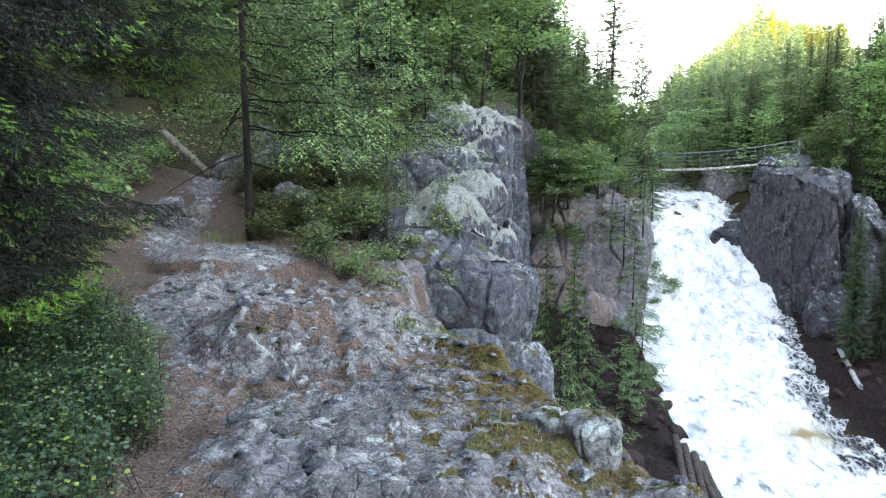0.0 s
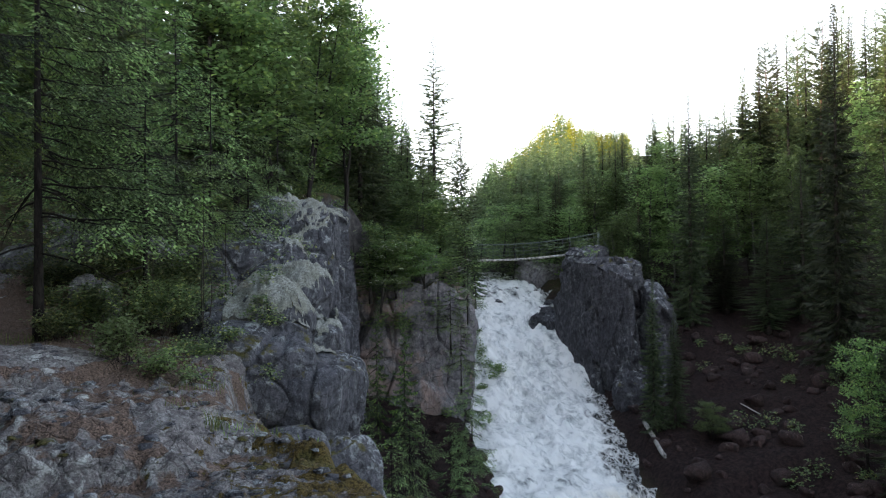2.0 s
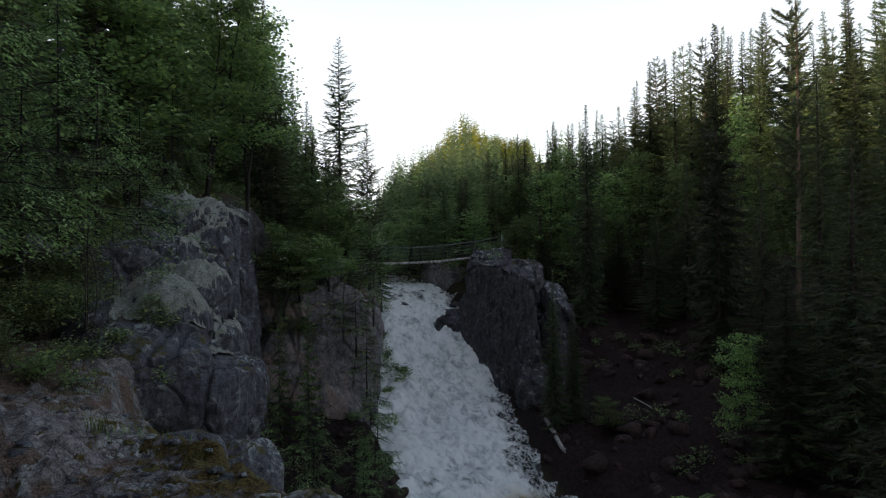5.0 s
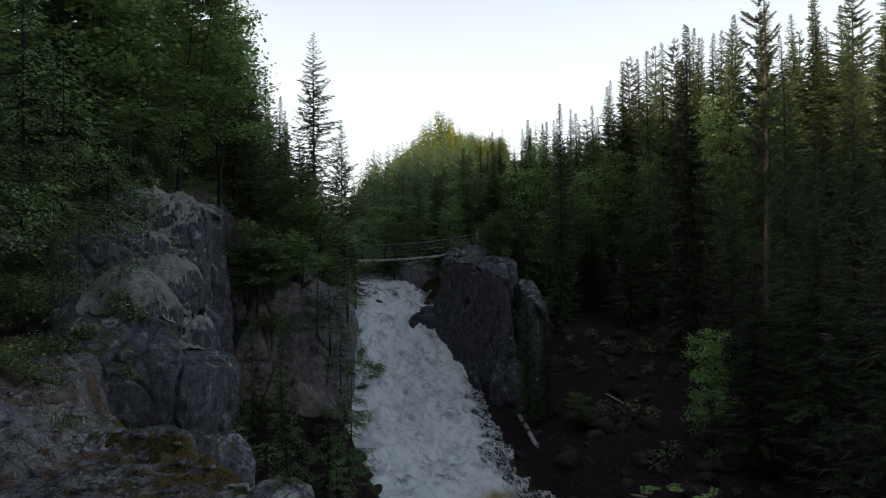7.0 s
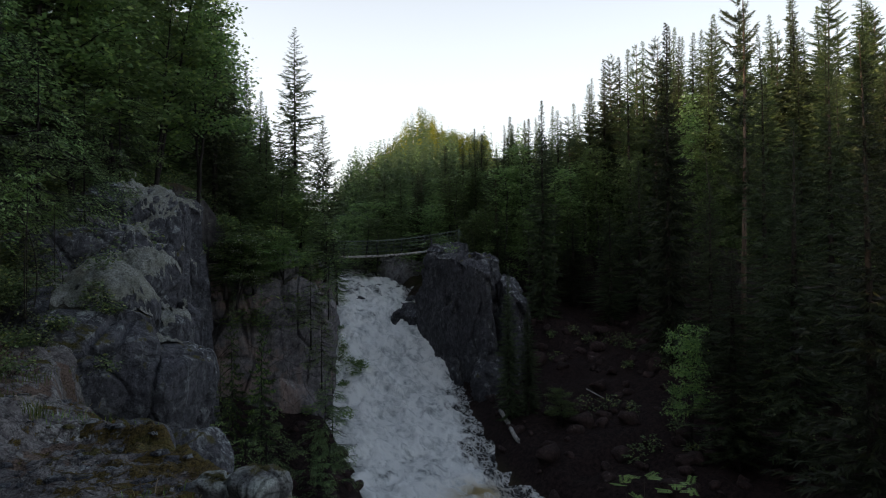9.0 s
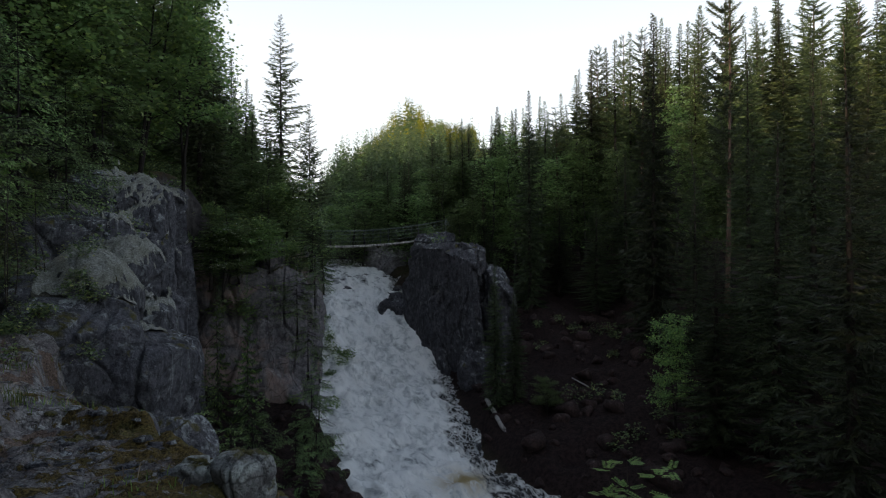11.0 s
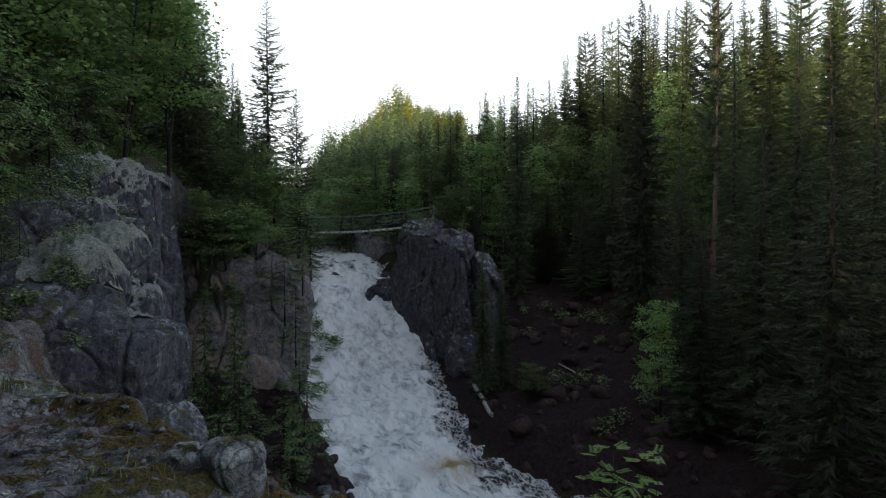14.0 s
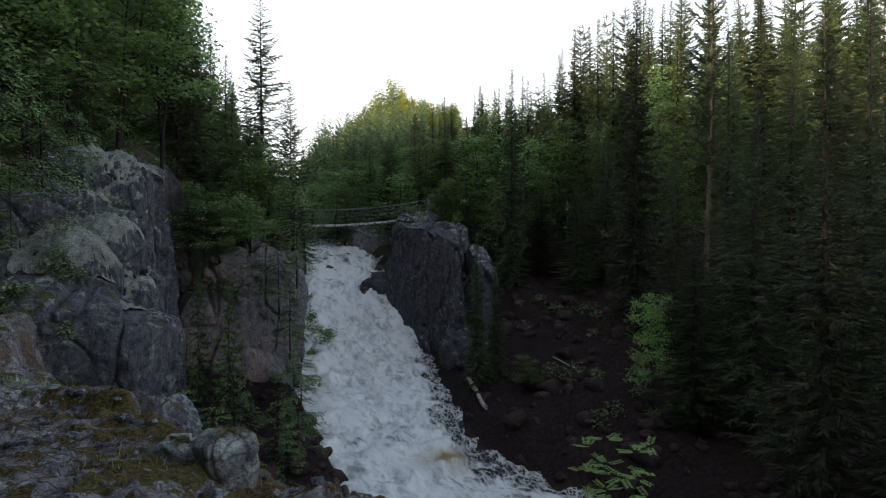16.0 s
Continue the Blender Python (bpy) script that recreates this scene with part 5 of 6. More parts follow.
undergrowth("scree_bushes", scatter(46, 36, 60, 25, 40, 0.8, lambda x, y: inside(np.array([x]), np.array([y]), GORGE)[0] and x > 18.5 and (x - 21) ** 2 + (y - 27) ** 2 > 9, 29), "dark green bushes on the shaded scree", HEATH, 0.11, 120, 30, 0.8, 0.6)
undergrowth("slope_bushes", scatter(90, -48, -19, 8.0, 17, 0.5, lambda x, y: x < -5.75 - 0.2 * (y - 10.6), 25), "dark green bushes and seedlings on the slope beside the path", ROWAN, 0.1, 170, 26, 0.85, 0.6)

# ---------------------------------------------------------------- footbridge
def footbridge():
    base = new("suspension_footbridge")
    tagged(base, "narrow suspension footbridge of timber and steel cable over the river", "bridge")
    a, b = np.array([12.4, 44.9]), np.array([22.0, 40.5])
    n = 40
    u = np.linspace(0, 1, n)
    xy = a + (b - a) * u[:, None]
    sag = 0.16 + (0.75 - 0.16) * u - 0.95 * 4 * u * (1 - u) * 0.32
    along = (b - a) / np.linalg.norm(b - a)
    nor = np.array([-along[1], along[0]])
    ang = math.atan2(along[1], along[0])
    deck = Build()
    m = 60
    for k in range(m):
        t = (k + 0.5) / m
        z = np.interp(t, u, sag)
        p = a + (b - a) * t
        sl = (np.interp(t + 0.01, u, sag) - np.interp(t - 0.01, u, sag)) / (0.02 * np.linalg.norm(b - a))
        deck.box(Matrix.Translation((p[0], p[1], z)) @ Matrix.Rotation(ang, 4, "Z") @ Matrix.Rotation(-math.atan(sl), 4, "Y"), 0.155, 0.95, 0.04)
    part("deck", deck.mesh("deck", WOOD_GREY, False), base, "grey timber plank deck")
    for s in (-1, 1):
        e = Build()
        pts = np.stack([xy[:, 0] + nor[0] * 0.5 * s, xy[:, 1] + nor[1] * 0.5 * s, sag - 0.05], 1)
        for i in range(n - 1):
            d = pts[i + 1] - pts[i]
            mid = (pts[i] + pts[i + 1]) / 2
            e.box(Matrix.Translation(mid) @ Matrix.Rotation(ang, 4, "Z") @ Matrix.Rotation(-math.atan2(d[2], math.hypot(d[0], d[1])), 4, "Y"), np.linalg.norm(d) * 1.02, 0.05, 0.15)
        part("edge_beam", e.mesh("edge_beam", WOOD_GREY, False), base, "pale edge beam")
        for hgt, rad in ((1.12, 0.016), (0.86, 0.007), (0.58, 0.007), (0.3, 0.007)):
            c = Build()
            c.tube(np.stack([pts[:, 0] + nor[0] * 0.06 * s, pts[:, 1] + nor[1] * 0.06 * s, sag + hgt * (1 - 0.08 * 4 * u * (1 - u))], 1), np.full(n, rad), 5)
            part("cable", c.mesh("cable", STEEL), base, "steel hand cable" if hgt > 1 else "thin steel side cable")
        for k in range(0, n, 2):
            c = Build()
            c.tube([pts[k], pts[k] + np.array([nor[0] * 0.06 * s, nor[1] * 0.06 * s, 0.05 + 1.12 * (1 - 0.08 * 4 * u[k] * (1 - u[k]))])], [0.008, 0.008], 5)
            part("hanger", c.mesh("hanger", STEEL), base)
        for p, z in ((a, sag[0]), (b, sag[-1])):
            q = p + nor * 0.56 * s
            c = Build()
            c.tube([(q[0], q[1], height(q[0], q[1]) - 0.5), (q[0], q[1], z + 1.22)], [0.035, 0.035], 8)
            part("end_post", c.mesh("end_post", STEEL), base, "steel end post")
        q = b + nor * 0.56 * s
        c = Build()
        w = q + along * 2.0
        c.tube([(q[0], q[1], sag[-1] + 1.15), (w[0], w[1], height(w[0], w[1]) - 0.1)], [0.02, 0.02], 5)
        part("anchor_cable", c.mesh("anchor_cable", STEEL), base)
    return base


footbridge()


# ---------------------------------------------------------------- the big spruce over the path
def needle_mesh(name, base, axis, length, material, rng, per=16, needle=0.016, width=0.0016):
    """Shoots set all round with needles. base, axis (n, 3), length (n)."""
    n = len(base)
    k = np.repeat(np.arange(n), per)
    t = np.tile(np.linspace(0.05, 1.0, per), n) + rng.normal(0, 0.02, n * per)
    r = rng.normal(0, 1, (n * per, 3))
    a = axis[k]
    r -= a * (r * a).sum(1)[:, None]
    r /= np.linalg.norm(r, axis=1)[:, None] + 1e-9
    p = base[k] + a * (t * length[k])[:, None]
    tip = p + (a * 0.75 + r * 0.75) * (needle * rng.uniform(0.8, 1.25, n * per))[:, None]
    s = np.cross(a, r) * width
    v = np.stack([p - s, p + s, tip], 1).reshape(-1, 3)
    return mesh_of(name, v, np.arange(len(v)).reshape(-1, 3), material, False)


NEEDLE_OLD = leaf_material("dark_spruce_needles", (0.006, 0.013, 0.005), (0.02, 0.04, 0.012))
NEEDLE_NEW = leaf_material("light_spruce_shoots", (0.09, 0.17, 0.025), (0.19, 0.31, 0.05), None, 0, 0.45)


def bough_work(rng, boughs, reach, low, high, heading, droop=0.28, step=0.07, fan=0.5, fresh_from=0.6, taper=0.35, first=0.16, low_share=1.0, lit_share=0.75):
    """Boughs like feathers: an axis, side twigs in one plane, and short shoots. Gives the wood, the old and the fresh shoots."""
    wood = Build()
    old, fresh = [], []
    for k in range(boughs):
        u = (k + rng.random()) / boughs
        z = low + (high - low) * u
        a = rng.uniform(*heading)                              # measured from +X
        ln = reach * (1 - taper * u) * min(1.0, low_share + 1.7 * u) * rng.uniform(0.7, 1.08)
        q = np.linspace(0, 1, 12)
        bend = np.cumsum(rng.normal(0, 0.03, 12))
        zz = z + ln * (-droop * q - 0.14 * q ** 2 + 0.2 * q ** 3) + np.cumsum(rng.normal(0, 0.01, 12)) * ln
        pts = np.stack([np.cos(a + bend) * q * ln, np.sin(a + bend) * q * ln, zz], 1)
        wood.tube(pts, np.linspace(0.011 * ln ** 0.7, 0.003, 12), 5, False)
        lit = rng.random() < lit_share
        n = max(5, int(ln / step))
        for i in range(2 * n):
            s = first + (1 - first) * (i // 2 + rng.random()) / n
            p0 = np.array([np.interp(s, q, pts[:, c]) for c in range(3)])
            side = 1 if i % 2 else -1
            g = a + side * rng.uniform(0.65, 1.0)
            l2 = ln * fan * math.sin(math.pi * min(1, 0.16 + 0.84 * s)) * rng.uniform(0.55, 1.0) + 0.07
            dv = np.array([math.cos(g), math.sin(g), rng.uniform(-0.75, -0.15)])
            dv /= np.linalg.norm(dv)
            sag = np.array([0, 0, -0.25 * l2])
            tw = p0 + np.linspace(0, 1, 4)[:, None] * dv * l2 + np.linspace(0, 1, 4)[:, None] ** 2 * sag
            wood.tube(tw, [0.005, 0.004, 0.003, 0.0015], 3, False)
            m = max(2, int(l2 / 0.055))
            f = (np.arange(m) + 0.7) / m
            c = p0 + f[:, None] * dv * l2 + f[:, None] ** 2 * sag
            ga = g + np.where(np.arange(m) % 2 == 0, 1, -1) * rng.uniform(0.3, 0.9, m)
            ga[-1] = g
            sv = np.stack([np.cos(ga), np.sin(ga), rng.uniform(-0.8, -0.05, m)], 1)
            sv /= np.linalg.norm(sv, axis=1)[:, None]
            sl = rng.uniform(0.07, 0.13, m)
            rows = np.concatenate([c, sv, sl[:, None]], 1)
            tip = lit & (s * 0.55 + f * 0.6 + rng.normal(0, 0.1, m) > fresh_from + 0.25)
            old.append(rows[~tip])
            old.append(np.concatenate([p0, dv, [l2]])[None])
            fresh.append(rows[tip])
    return wood, np.concatenate(old), np.concatenate(fresh)


def spray_mesh(name, shoots, material, rng, width=0.16):
    """Short shoots as folded narrow blades."""
    p, d, ln = shoots[:, :3], shoots[:, 3:6], shoots[:, 6:7]
    sd = np.cross(d, rng.normal(0, 0.35, p.shape) + np.array([0, 0, 1.0]))
    sd /= np.linalg.norm(sd, axis=1)[:, None] + 1e-9
    wv = sd * np.minimum(ln, 0.14) * width
    v = np.stack([p, p + d * ln * 0.4 + wv, p + d * ln, p + d * ln * 0.4 - wv], 1).reshape(-1, 3)
    return mesh_of(name, v, np.arange(len(v)).reshape(-1, 4), material, False)


def big_spruce(x, y, z0, h=14.0, r0=0.2, boughs=46, seed=200, reach=3.0, low=0.7, high=7.5, heading=(-0.6, 1.9), lit=0.75, low_share=0.25):
    rng = np.random.default_rng(seed)
    base = new("spruce_tree")
    base.location = (x, y, z0)
    part("trunk", trunk_mesh("trunk", h, r0, BARK_DARK, seed, 0.08, 46, 2.2), base)
    wood, old, fresh = bough_work(rng, boughs, reach, low, high, heading, 0.3, 0.085, 0.3, 0.62, 0.15, 0.16, low_share, lit)
    part("branchwork", wood.mesh("branchwork", BARK_DARK), base)
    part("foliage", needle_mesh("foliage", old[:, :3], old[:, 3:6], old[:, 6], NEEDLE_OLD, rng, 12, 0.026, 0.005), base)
    part("fresh_growth", needle_mesh("fresh_growth", fresh[:, :3], fresh[:, 3:6], fresh[:, 6], NEEDLE_NEW, rng, 16, 0.024, 0.006), base, "light green fresh shoots")
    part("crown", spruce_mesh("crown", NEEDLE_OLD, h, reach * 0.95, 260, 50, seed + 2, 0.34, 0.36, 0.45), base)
    return tagged(base, "large spruce with drooping boughs and fresh light-green shoots over the path", "tree")


big_spruce(-5.5, 5.1, near_height(-5.5, 5.1), 14, 0.2, 86, 200, 3.2, 1.05, 4.7, (-0.6, 1.4), 0.35, 0.68)
big_spruce(-6.5, 9.8, near_height(-6.5, 9.8), 14, 0.18, 66, 220, 4.1, 2.8, 6.6, (-1.4, 0.6), 0.9, 0.6)


def young_spruce_meshes(h, boughs, reach, low, seed, r0, heading=(0, 6.28), droop=0.2):
    """Trunk, branchwork and foliage of a slim spruce with feathery boughs."""
    rng = np.random.default_rng(seed)
    wood, old, fresh = bough_work(rng, boughs, reach, low, h * 0.97, heading, droop, 0.1, 0.42, 0.45, 0.9)
    return (trunk_mesh("young_trunk", h, r0, BARK_DARK, seed, 0.04, 14, reach * 0.7), wood.mesh("branchwork", BARK_DARK),
            spray_mesh("foliage", old[old[:, 6] < 0.14], SPRUCE_FRESH, rng, 0.17), spray_mesh("fresh_growth", fresh, SHOOTS, rng, 0.2))


def feathery_spruce(meshes, x, y, z, scale, turn, label):
    base = new("spruce_tree")
    base.matrix_world = Matrix.Translation((x, y, z)) @ pose(0, 0, 0, 0, 0, turn) @ Matrix.Diagonal((scale, scale, scale, 1))
    for name, me in zip(("trunk", "branchwork", "foliage", "fresh_growth"), meshes):
        part(name, me, base, "light green fresh shoots" if name == "fresh_growth" else "")
    return tagged(base, label, "tree", "young spruces")


# slim trunk beside the path
slim = young_spruce_meshes(11.0, 60, 2.9, 2.1, 301, 0.085, (-1.2, 1.75), 0.14)
sx, sy = polar(-16.6, 12.9)
feathery_spruce(slim, sx, sy, near_height(sx, sy) - 0.05, 1.0, 0, "slim spruce with a dark bare lower trunk beside the path")
feathery = [young_spruce_meshes(5.6, 40, 2.0, 1.35, 311 + i, 0.045, droop=0.14) for i in range(2)]
for i, (az, r, scale) in enumerate(((-9.4, 13.8, 1.0), (-4.6, 15.6, 0.9), (-12.5, 17.2, 1.2), (-1.5, 19, 0.8), (-7.2, 18.6, 1.25), (-22, 21, 1.2), (0.8, 24, 1.0))):
    x, y = polar(az, r)
    feathery_spruce(feathery[i % 2], x, y, (near_height(x, y) if r < 15 else height(x, y)) - 0.05, scale, az * 50, "young feathery spruce with fresh light-green shoots")

for i, (az, r, z, scale) in enumerate(((16.9, 27.0, -9.2, 0.75), (17.3, 24.2, -9.3, 0.6), (15.6, 23.0, -9.3, 0.62), (13.0, 25.2, -9.3, 0.7), (16.3, 21.6, -9.4, 0.5), (17.5, 28.6, -7.6, 0.55), (16.6, 29.0, -5.6, 0.6),
                                       (15.7, 29.2, -3.8, 0.62), (17.2, 29.4, -2.6, 0.5), (12.0, 20.0, -9.3, 0.9), (10.6, 15.5, -8.6, 0.8), (12.4, 13.6, -8.4, 0.65), (8.2, 15.6, -7.6, 0.7))):
    x, y = polar(az, r)
    feathery_spruce(feathery[i % 2], x, y, z, scale, az * 70, "small spruce with fresh light-green shoots clinging to the gorge side")


seed_rng = np.random.default_rng(77)
wood, old, fresh = bough_work(seed_rng, 12, 0.34, 0.2, 0.62, (0, 6.28), -0.1, 0.06, 0.4, 0.3, 0.6)
sx, sy = polar(-35.2, 2.75)
seedling = new("spruce_seedling")
seedling.location = (sx, sy, near_height(sx, sy) - 0.03)
part("trunk", trunk_mesh("trunk", 0.72, 0.012, BARK, 78, 0.01, 0), seedling)
part("branchwork", wood.mesh("branchwork", BARK), seedling)
part("foliage", needle_mesh("foliage", old[:, :3], old[:, 3:6], old[:, 6], NEEDLE_NEW, seed_rng, 16, 0.018, 0.0028), seedling)
part("fresh_growth", needle_mesh("fresh_growth", fresh[:, :3], fresh[:, 3:6], fresh[:, 6], SHOOTS, seed_rng, 18, 0.018, 0.003), seedling, "light green fresh shoots")
tagged(seedling, "small bright green spruce seedling among the bilberry", "tree")

WHITE_BLOOM = leaf_material("white_blossom", (0.6, 0.62, 0.55), (0.8, 0.8, 0.74), None, 0, 0.3)
for i, (az, r, z, tall, wide) in enumerate(((9.6, 29.6, -2.2, 3.2, 0.62), (10.9, 30.4, -1.6, 2.6, 0.55), (13.4, 30.6, -1.2, 1.9, 0.5))):
    x, y = polar(az, r)
    bush = new("rowan_bush")
    bush.matrix_world = Matrix.Translation((x, y, z)) @ pose(0, 0, 0, 0, 0, 70 * i) @ Matrix.Diagonal((wide, wide, tall / 8.1, 1))
    part("trunk", rowans[i % 2][0], bush)
    part("crown", rowans[i % 2][1], bush)
    co = np.empty(len(rowans[i % 2][1].vertices) * 3, dtype=np.float32)
    rowans[i % 2][1].vertices.foreach_get("co", co)
    heads = co.reshape(-1, 4, 3)[:, 2][(30 * i)::42]
    part("blossom", leaves_on("blossom", np.repeat(heads, 7, 0), len(heads) * 7, 0.11, WHITE_BLOOM, np.random.default_rng(i), 0.06, 0.5, 0.1), bush, "white blossom heads")
    tagged(bush, "rowan bush with white blossom on the gorge wall", "bush", "flowering bushes")


# ---------------------------------------------------------------- timber
def log_thing(name, p0, p1, r, material, label, seed, sides=9, jag=0.2, category="log"):
    rng = np.random.default_rng(seed)
    p0, p1 = np.array(p0, dtype=float), np.array(p1, dtype=float)
    q = np.linspace(0, 1, 12)[:, None]
    pts = p0 + (p1 - p0) * q + np.cumsum(rng.normal(0, 0.012, (12, 3)), axis=0) * r * 4
    b = Build()
    b.tube(pts, r * (1 + rng.normal(0, 0.05, 12)) * np.linspace(1.0, 0.82, 12), sides)
    d = (p1 - p0) / np.linalg.norm(p1 - p0)
    for _ in range(5):
        o = pts[-1] + rng.normal(0, r * 0.45, 3)
        b.tube([o, o + d * rng.uniform(0.3, 1.0) * jag], [r * 0.3, 0.004], 4)
    return tagged(new(name, b.mesh(name, material)), label, category)


log_thing("fallen_log", (-6.35, 14.9, 0.85), (-4.95, 13.9, -0.1), 0.09, WOOD_LOG, "broken grey fallen log leaning beside the path", 1)
for i in range(5):
    p0, p1 = (7.3 + 0.2 * i, 19.5 - 0.25 * (i % 3)), (6.1 + 0.22 * i, 15.0)
    log_thing("flume_timber", (*p0, height(*p0) + 0.3), (*p1, height(*p1) + 0.36), 0.125, WOOD_BROWN, "long wet brown timber of a broken log flume", 10 + i, 6, 0.3, "timber")



for p0, p1, r, n in (((16.65, 26.5), (16.2, 25.0), 0.11, 21), ((16.25, 25.2), (15.75, 23.7), 0.1, 22)):
    log_thing("driftwood_log", (*p0, max(height(*p0) + 0.12, -7.75)), (*p1, max(height(*p1) + 0.12, -8.25)), r, WOOD_GREY, "bleached driftwood log lying on the reddish rocks", n)
log_thing("dead_stick", (21.4, 25.96, -6.8), (21.39, 24.09, -7.12), 0.032, WOOD_GREY, "thin pale dead stick on the scree", 23, category="stick")
log_thing("dead_stick", (4.4, 13.2, -7.6), (4.0, 12.0, -5.6), 0.02, BARK, "thin dark dead stick above the river bank", 24, category="stick")


# ---------------------------------------------------------------- boulders
def boulder_mesh(name, material, seed, flat=0.7, small=True):
    bm = bmesh.new()
    bmesh.ops.create_icosphere(bm, subdivisions=2 if small else 3, radius=1.0)
    v = np.array([tuple(w.co) for w in bm.verts])
    f = np.array([[w.index for w in face.verts] for face in bm.faces])
    bm.free()
    d1, d2, val, fac = cells(v * 1.3 + seed * 3.1, seed)
    k = 1 + 0.45 * (val - 0.5) + 0.9 * fac + 0.12 * fbm(v * 1.5 + seed, 3, seed) - 0.15 * smooth(0.12, 0, d2 - d1)
    v = v * k[:, None] * np.array([1, 0.85, flat])
    gen = np.random.default_rng(seed)
    planes = []
    for _ in range(9):
        o = gen.normal(0, 1, 3)
        o /= np.linalg.norm(o)
        planes.append((o * (v @ o).max() * gen.uniform(0.5, 0.8), o, 0.7))
    return mesh_of(name, chop(v, planes), f, material, False)


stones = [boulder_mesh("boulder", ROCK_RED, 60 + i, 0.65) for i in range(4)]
rng = random.Random(77)


def spread_stones(spots, sizes, meshes, name, label, group, sink=0.25):
    for x, y in spots:
        s = rng.uniform(*sizes) * (1.9 if rng.random() < 0.1 else 1)
        ob = new(name, meshes[rng.randrange(len(meshes))])
        ob.matrix_basis = Matrix.Translation((x, y, height(x, y) + s * (0.55 - sink) * 0.6)) @ pose(0, 0, 0, rng.uniform(-20, 20), rng.uniform(-20, 20), rng.uniform(0, 360)) @ Matrix.Diagonal((s, s, s, 1))
        tagged(ob, label, "boulder", group)


def on_scree(x, y):
    X, Y = np.array([float(x)]), np.array([float(y)])
    d, p = near_line(X, Y, RIVER)
    return inside(X, Y, GORGE)[0] and d[0] > river_at(p)[0][0] + 0.2 and x > 12


spread_stones(scatter(240, 31, 58, 18, 41, 0.4, on_scree, 31), (0.12, 0.48), stones, "boulder", "reddish brown angular boulder on the scree", "scree boulders")


def on_foot(x, y):
    X, Y = np.array([float(x)]), np.array([float(y)])
    d, p = near_line(X, Y, RIVER)
    return inside(X, Y, GORGE)[0] and d[0] > river_at(p)[0][0] - 0.1 and x < 9 and not (5.4 < x < 8.6 and 14.5 < y < 20.5)


spread_stones(scatter(40, 14, 24, 15, 30, 0.5, on_foot, 33), (0.2, 0.5), stones, "boulder", "wet reddish boulder at the foot of the cliff", "shore boulders")
darks = [boulder_mesh("river_rock", ROCK_DARK, 80 + i, 0.6) for i in range(3)]
for x, y, s in ((15.6, 43.2, 0.35), (16.4, 45.0, 0.3), (15.3, 46, 0.3), (18.7, 40.2, 0.9), (18.5, 38.6, 1.0), (18.9, 42.0, 0.7), (18.4, 36.8, 1.0), (17.2, 48.5, 0.3), (18.2, 49.5, 0.35), (15.6, 50, 0.4)):
    _, pos = near_line(np.array([x]), np.array([y]), RIVER)
    z = river_at(pos)[1][0] - 0.05
    az, r = x * 7, y
    ob = new("river_rock", darks[int(r * 2) % 3])
    ob.matrix_basis = Matrix.Translation((x, y, z)) @ pose(0, 0, 0, 8, -6, az * 40) @ Matrix.Diagonal((s * 1.3, s, s * 0.7, 1))
    tagged(ob, "dark wet rock breaking the white rapids", "rock", "rocks in the rapids")
rock_mass("bank_rock", [(18.3, 47.5), (19.0, 45.4), (20.2, 44.2), (22.2, 43.4), (23.2, 45.5), (22, 49), (19.5, 50)], -0.3, -2.6, ROCK_BANK, "pale grey bank rock below the footbridge", 0.16, 0.6, 0.45, 0.1, 35, 0.3)

lz = near_height(0.92, 3.9)
crag("lichen_stone", "squat stone crusted with pale lichen at the rim of the ledge",
     [((0.96, 3.95, lz + 0.02), (0.19, 0.17, 0.2), 20, (6, -8), 3.8), ((0.7, 4.12, near_height(0.7, 4.12) - 0.02), (0.14, 0.12, 0.11), -15, (4, 6), 3.8)],
     ROCK_LICHEN, 0.012, 2.2, 0.035, 71, "stone")

cliff("path_slabs", "worn grey bedrock slabs beside the forest path",
      [(-4.0, 16.8, 1.0, 0.7, 15, 0.55, -1.2, 0.1, 0.15), (-2.9, 17.4, 0.8, 0.6, -10, 0.45, -1.2, 0, 0.1), (-5.4, 16.4, 0.8, 0.9, 25, 0.1, -1.4, 0.1, 0.2), (-6.0, 18.6, 0.9, 1.0, 5, 0.75, -1, 0.1, 0.2), (-5.0, 19.2, 0.8, 0.8, 30, 1.05, -1, 0, 0.2),
       (-5.6, 12.6, 0.6, 0.5, -15, -0.7, -2, 0.1, 0.2), (-3.1, 13.4, 0.45, 0.4, 10, -0.45, -2, 0, 0.1), (-1.2, 17.2, 0.9, 0.6, 5, 0.2, -1.5, -0.1, 0.1), (-0.4, 20.0, 0.9, 0.8, -8, 0.95, -1, -0.1, 0.1)],
      ROCK_NEAR_PLAIN, 0.07, 1.0, 0.14, 91, "rock")

# ---------------------------------------------------------------- lichen mound and low plants
LICHEN = Mat("reindeer_lichen", 0.95, 0.1)
ln1, ln2 = LICHEN.noise(38, 5, 0.75), LICHEN.noise(4, 4, 0.6)
LICHEN.color(LICHEN.mix(LICHEN.ramp(ln1, 0.35, 0.65), (0.13, 0.135, 0.115), LICHEN.mix(LICHEN.ramp(ln2, 0.4, 0.6), (0.42, 0.44, 0.42), (0.3, 0.31, 0.27))))
LICHEN.bump(ln1, 1.0, 0.05)
LICHEN = LICHEN.m


def drop(x, y, z_from=30.0):
    """The first surface below a place, and its normal."""
    hit, p, nrm, _, _, _ = scene.ray_cast(bpy.context.evaluated_depsgraph_get(), Vector((x, y, z_from)), Vector((0, 0, -1)))
    return (p, nrm) if hit else (Vector((x, y, height(x, y))), Vector((0, 0, 1)))


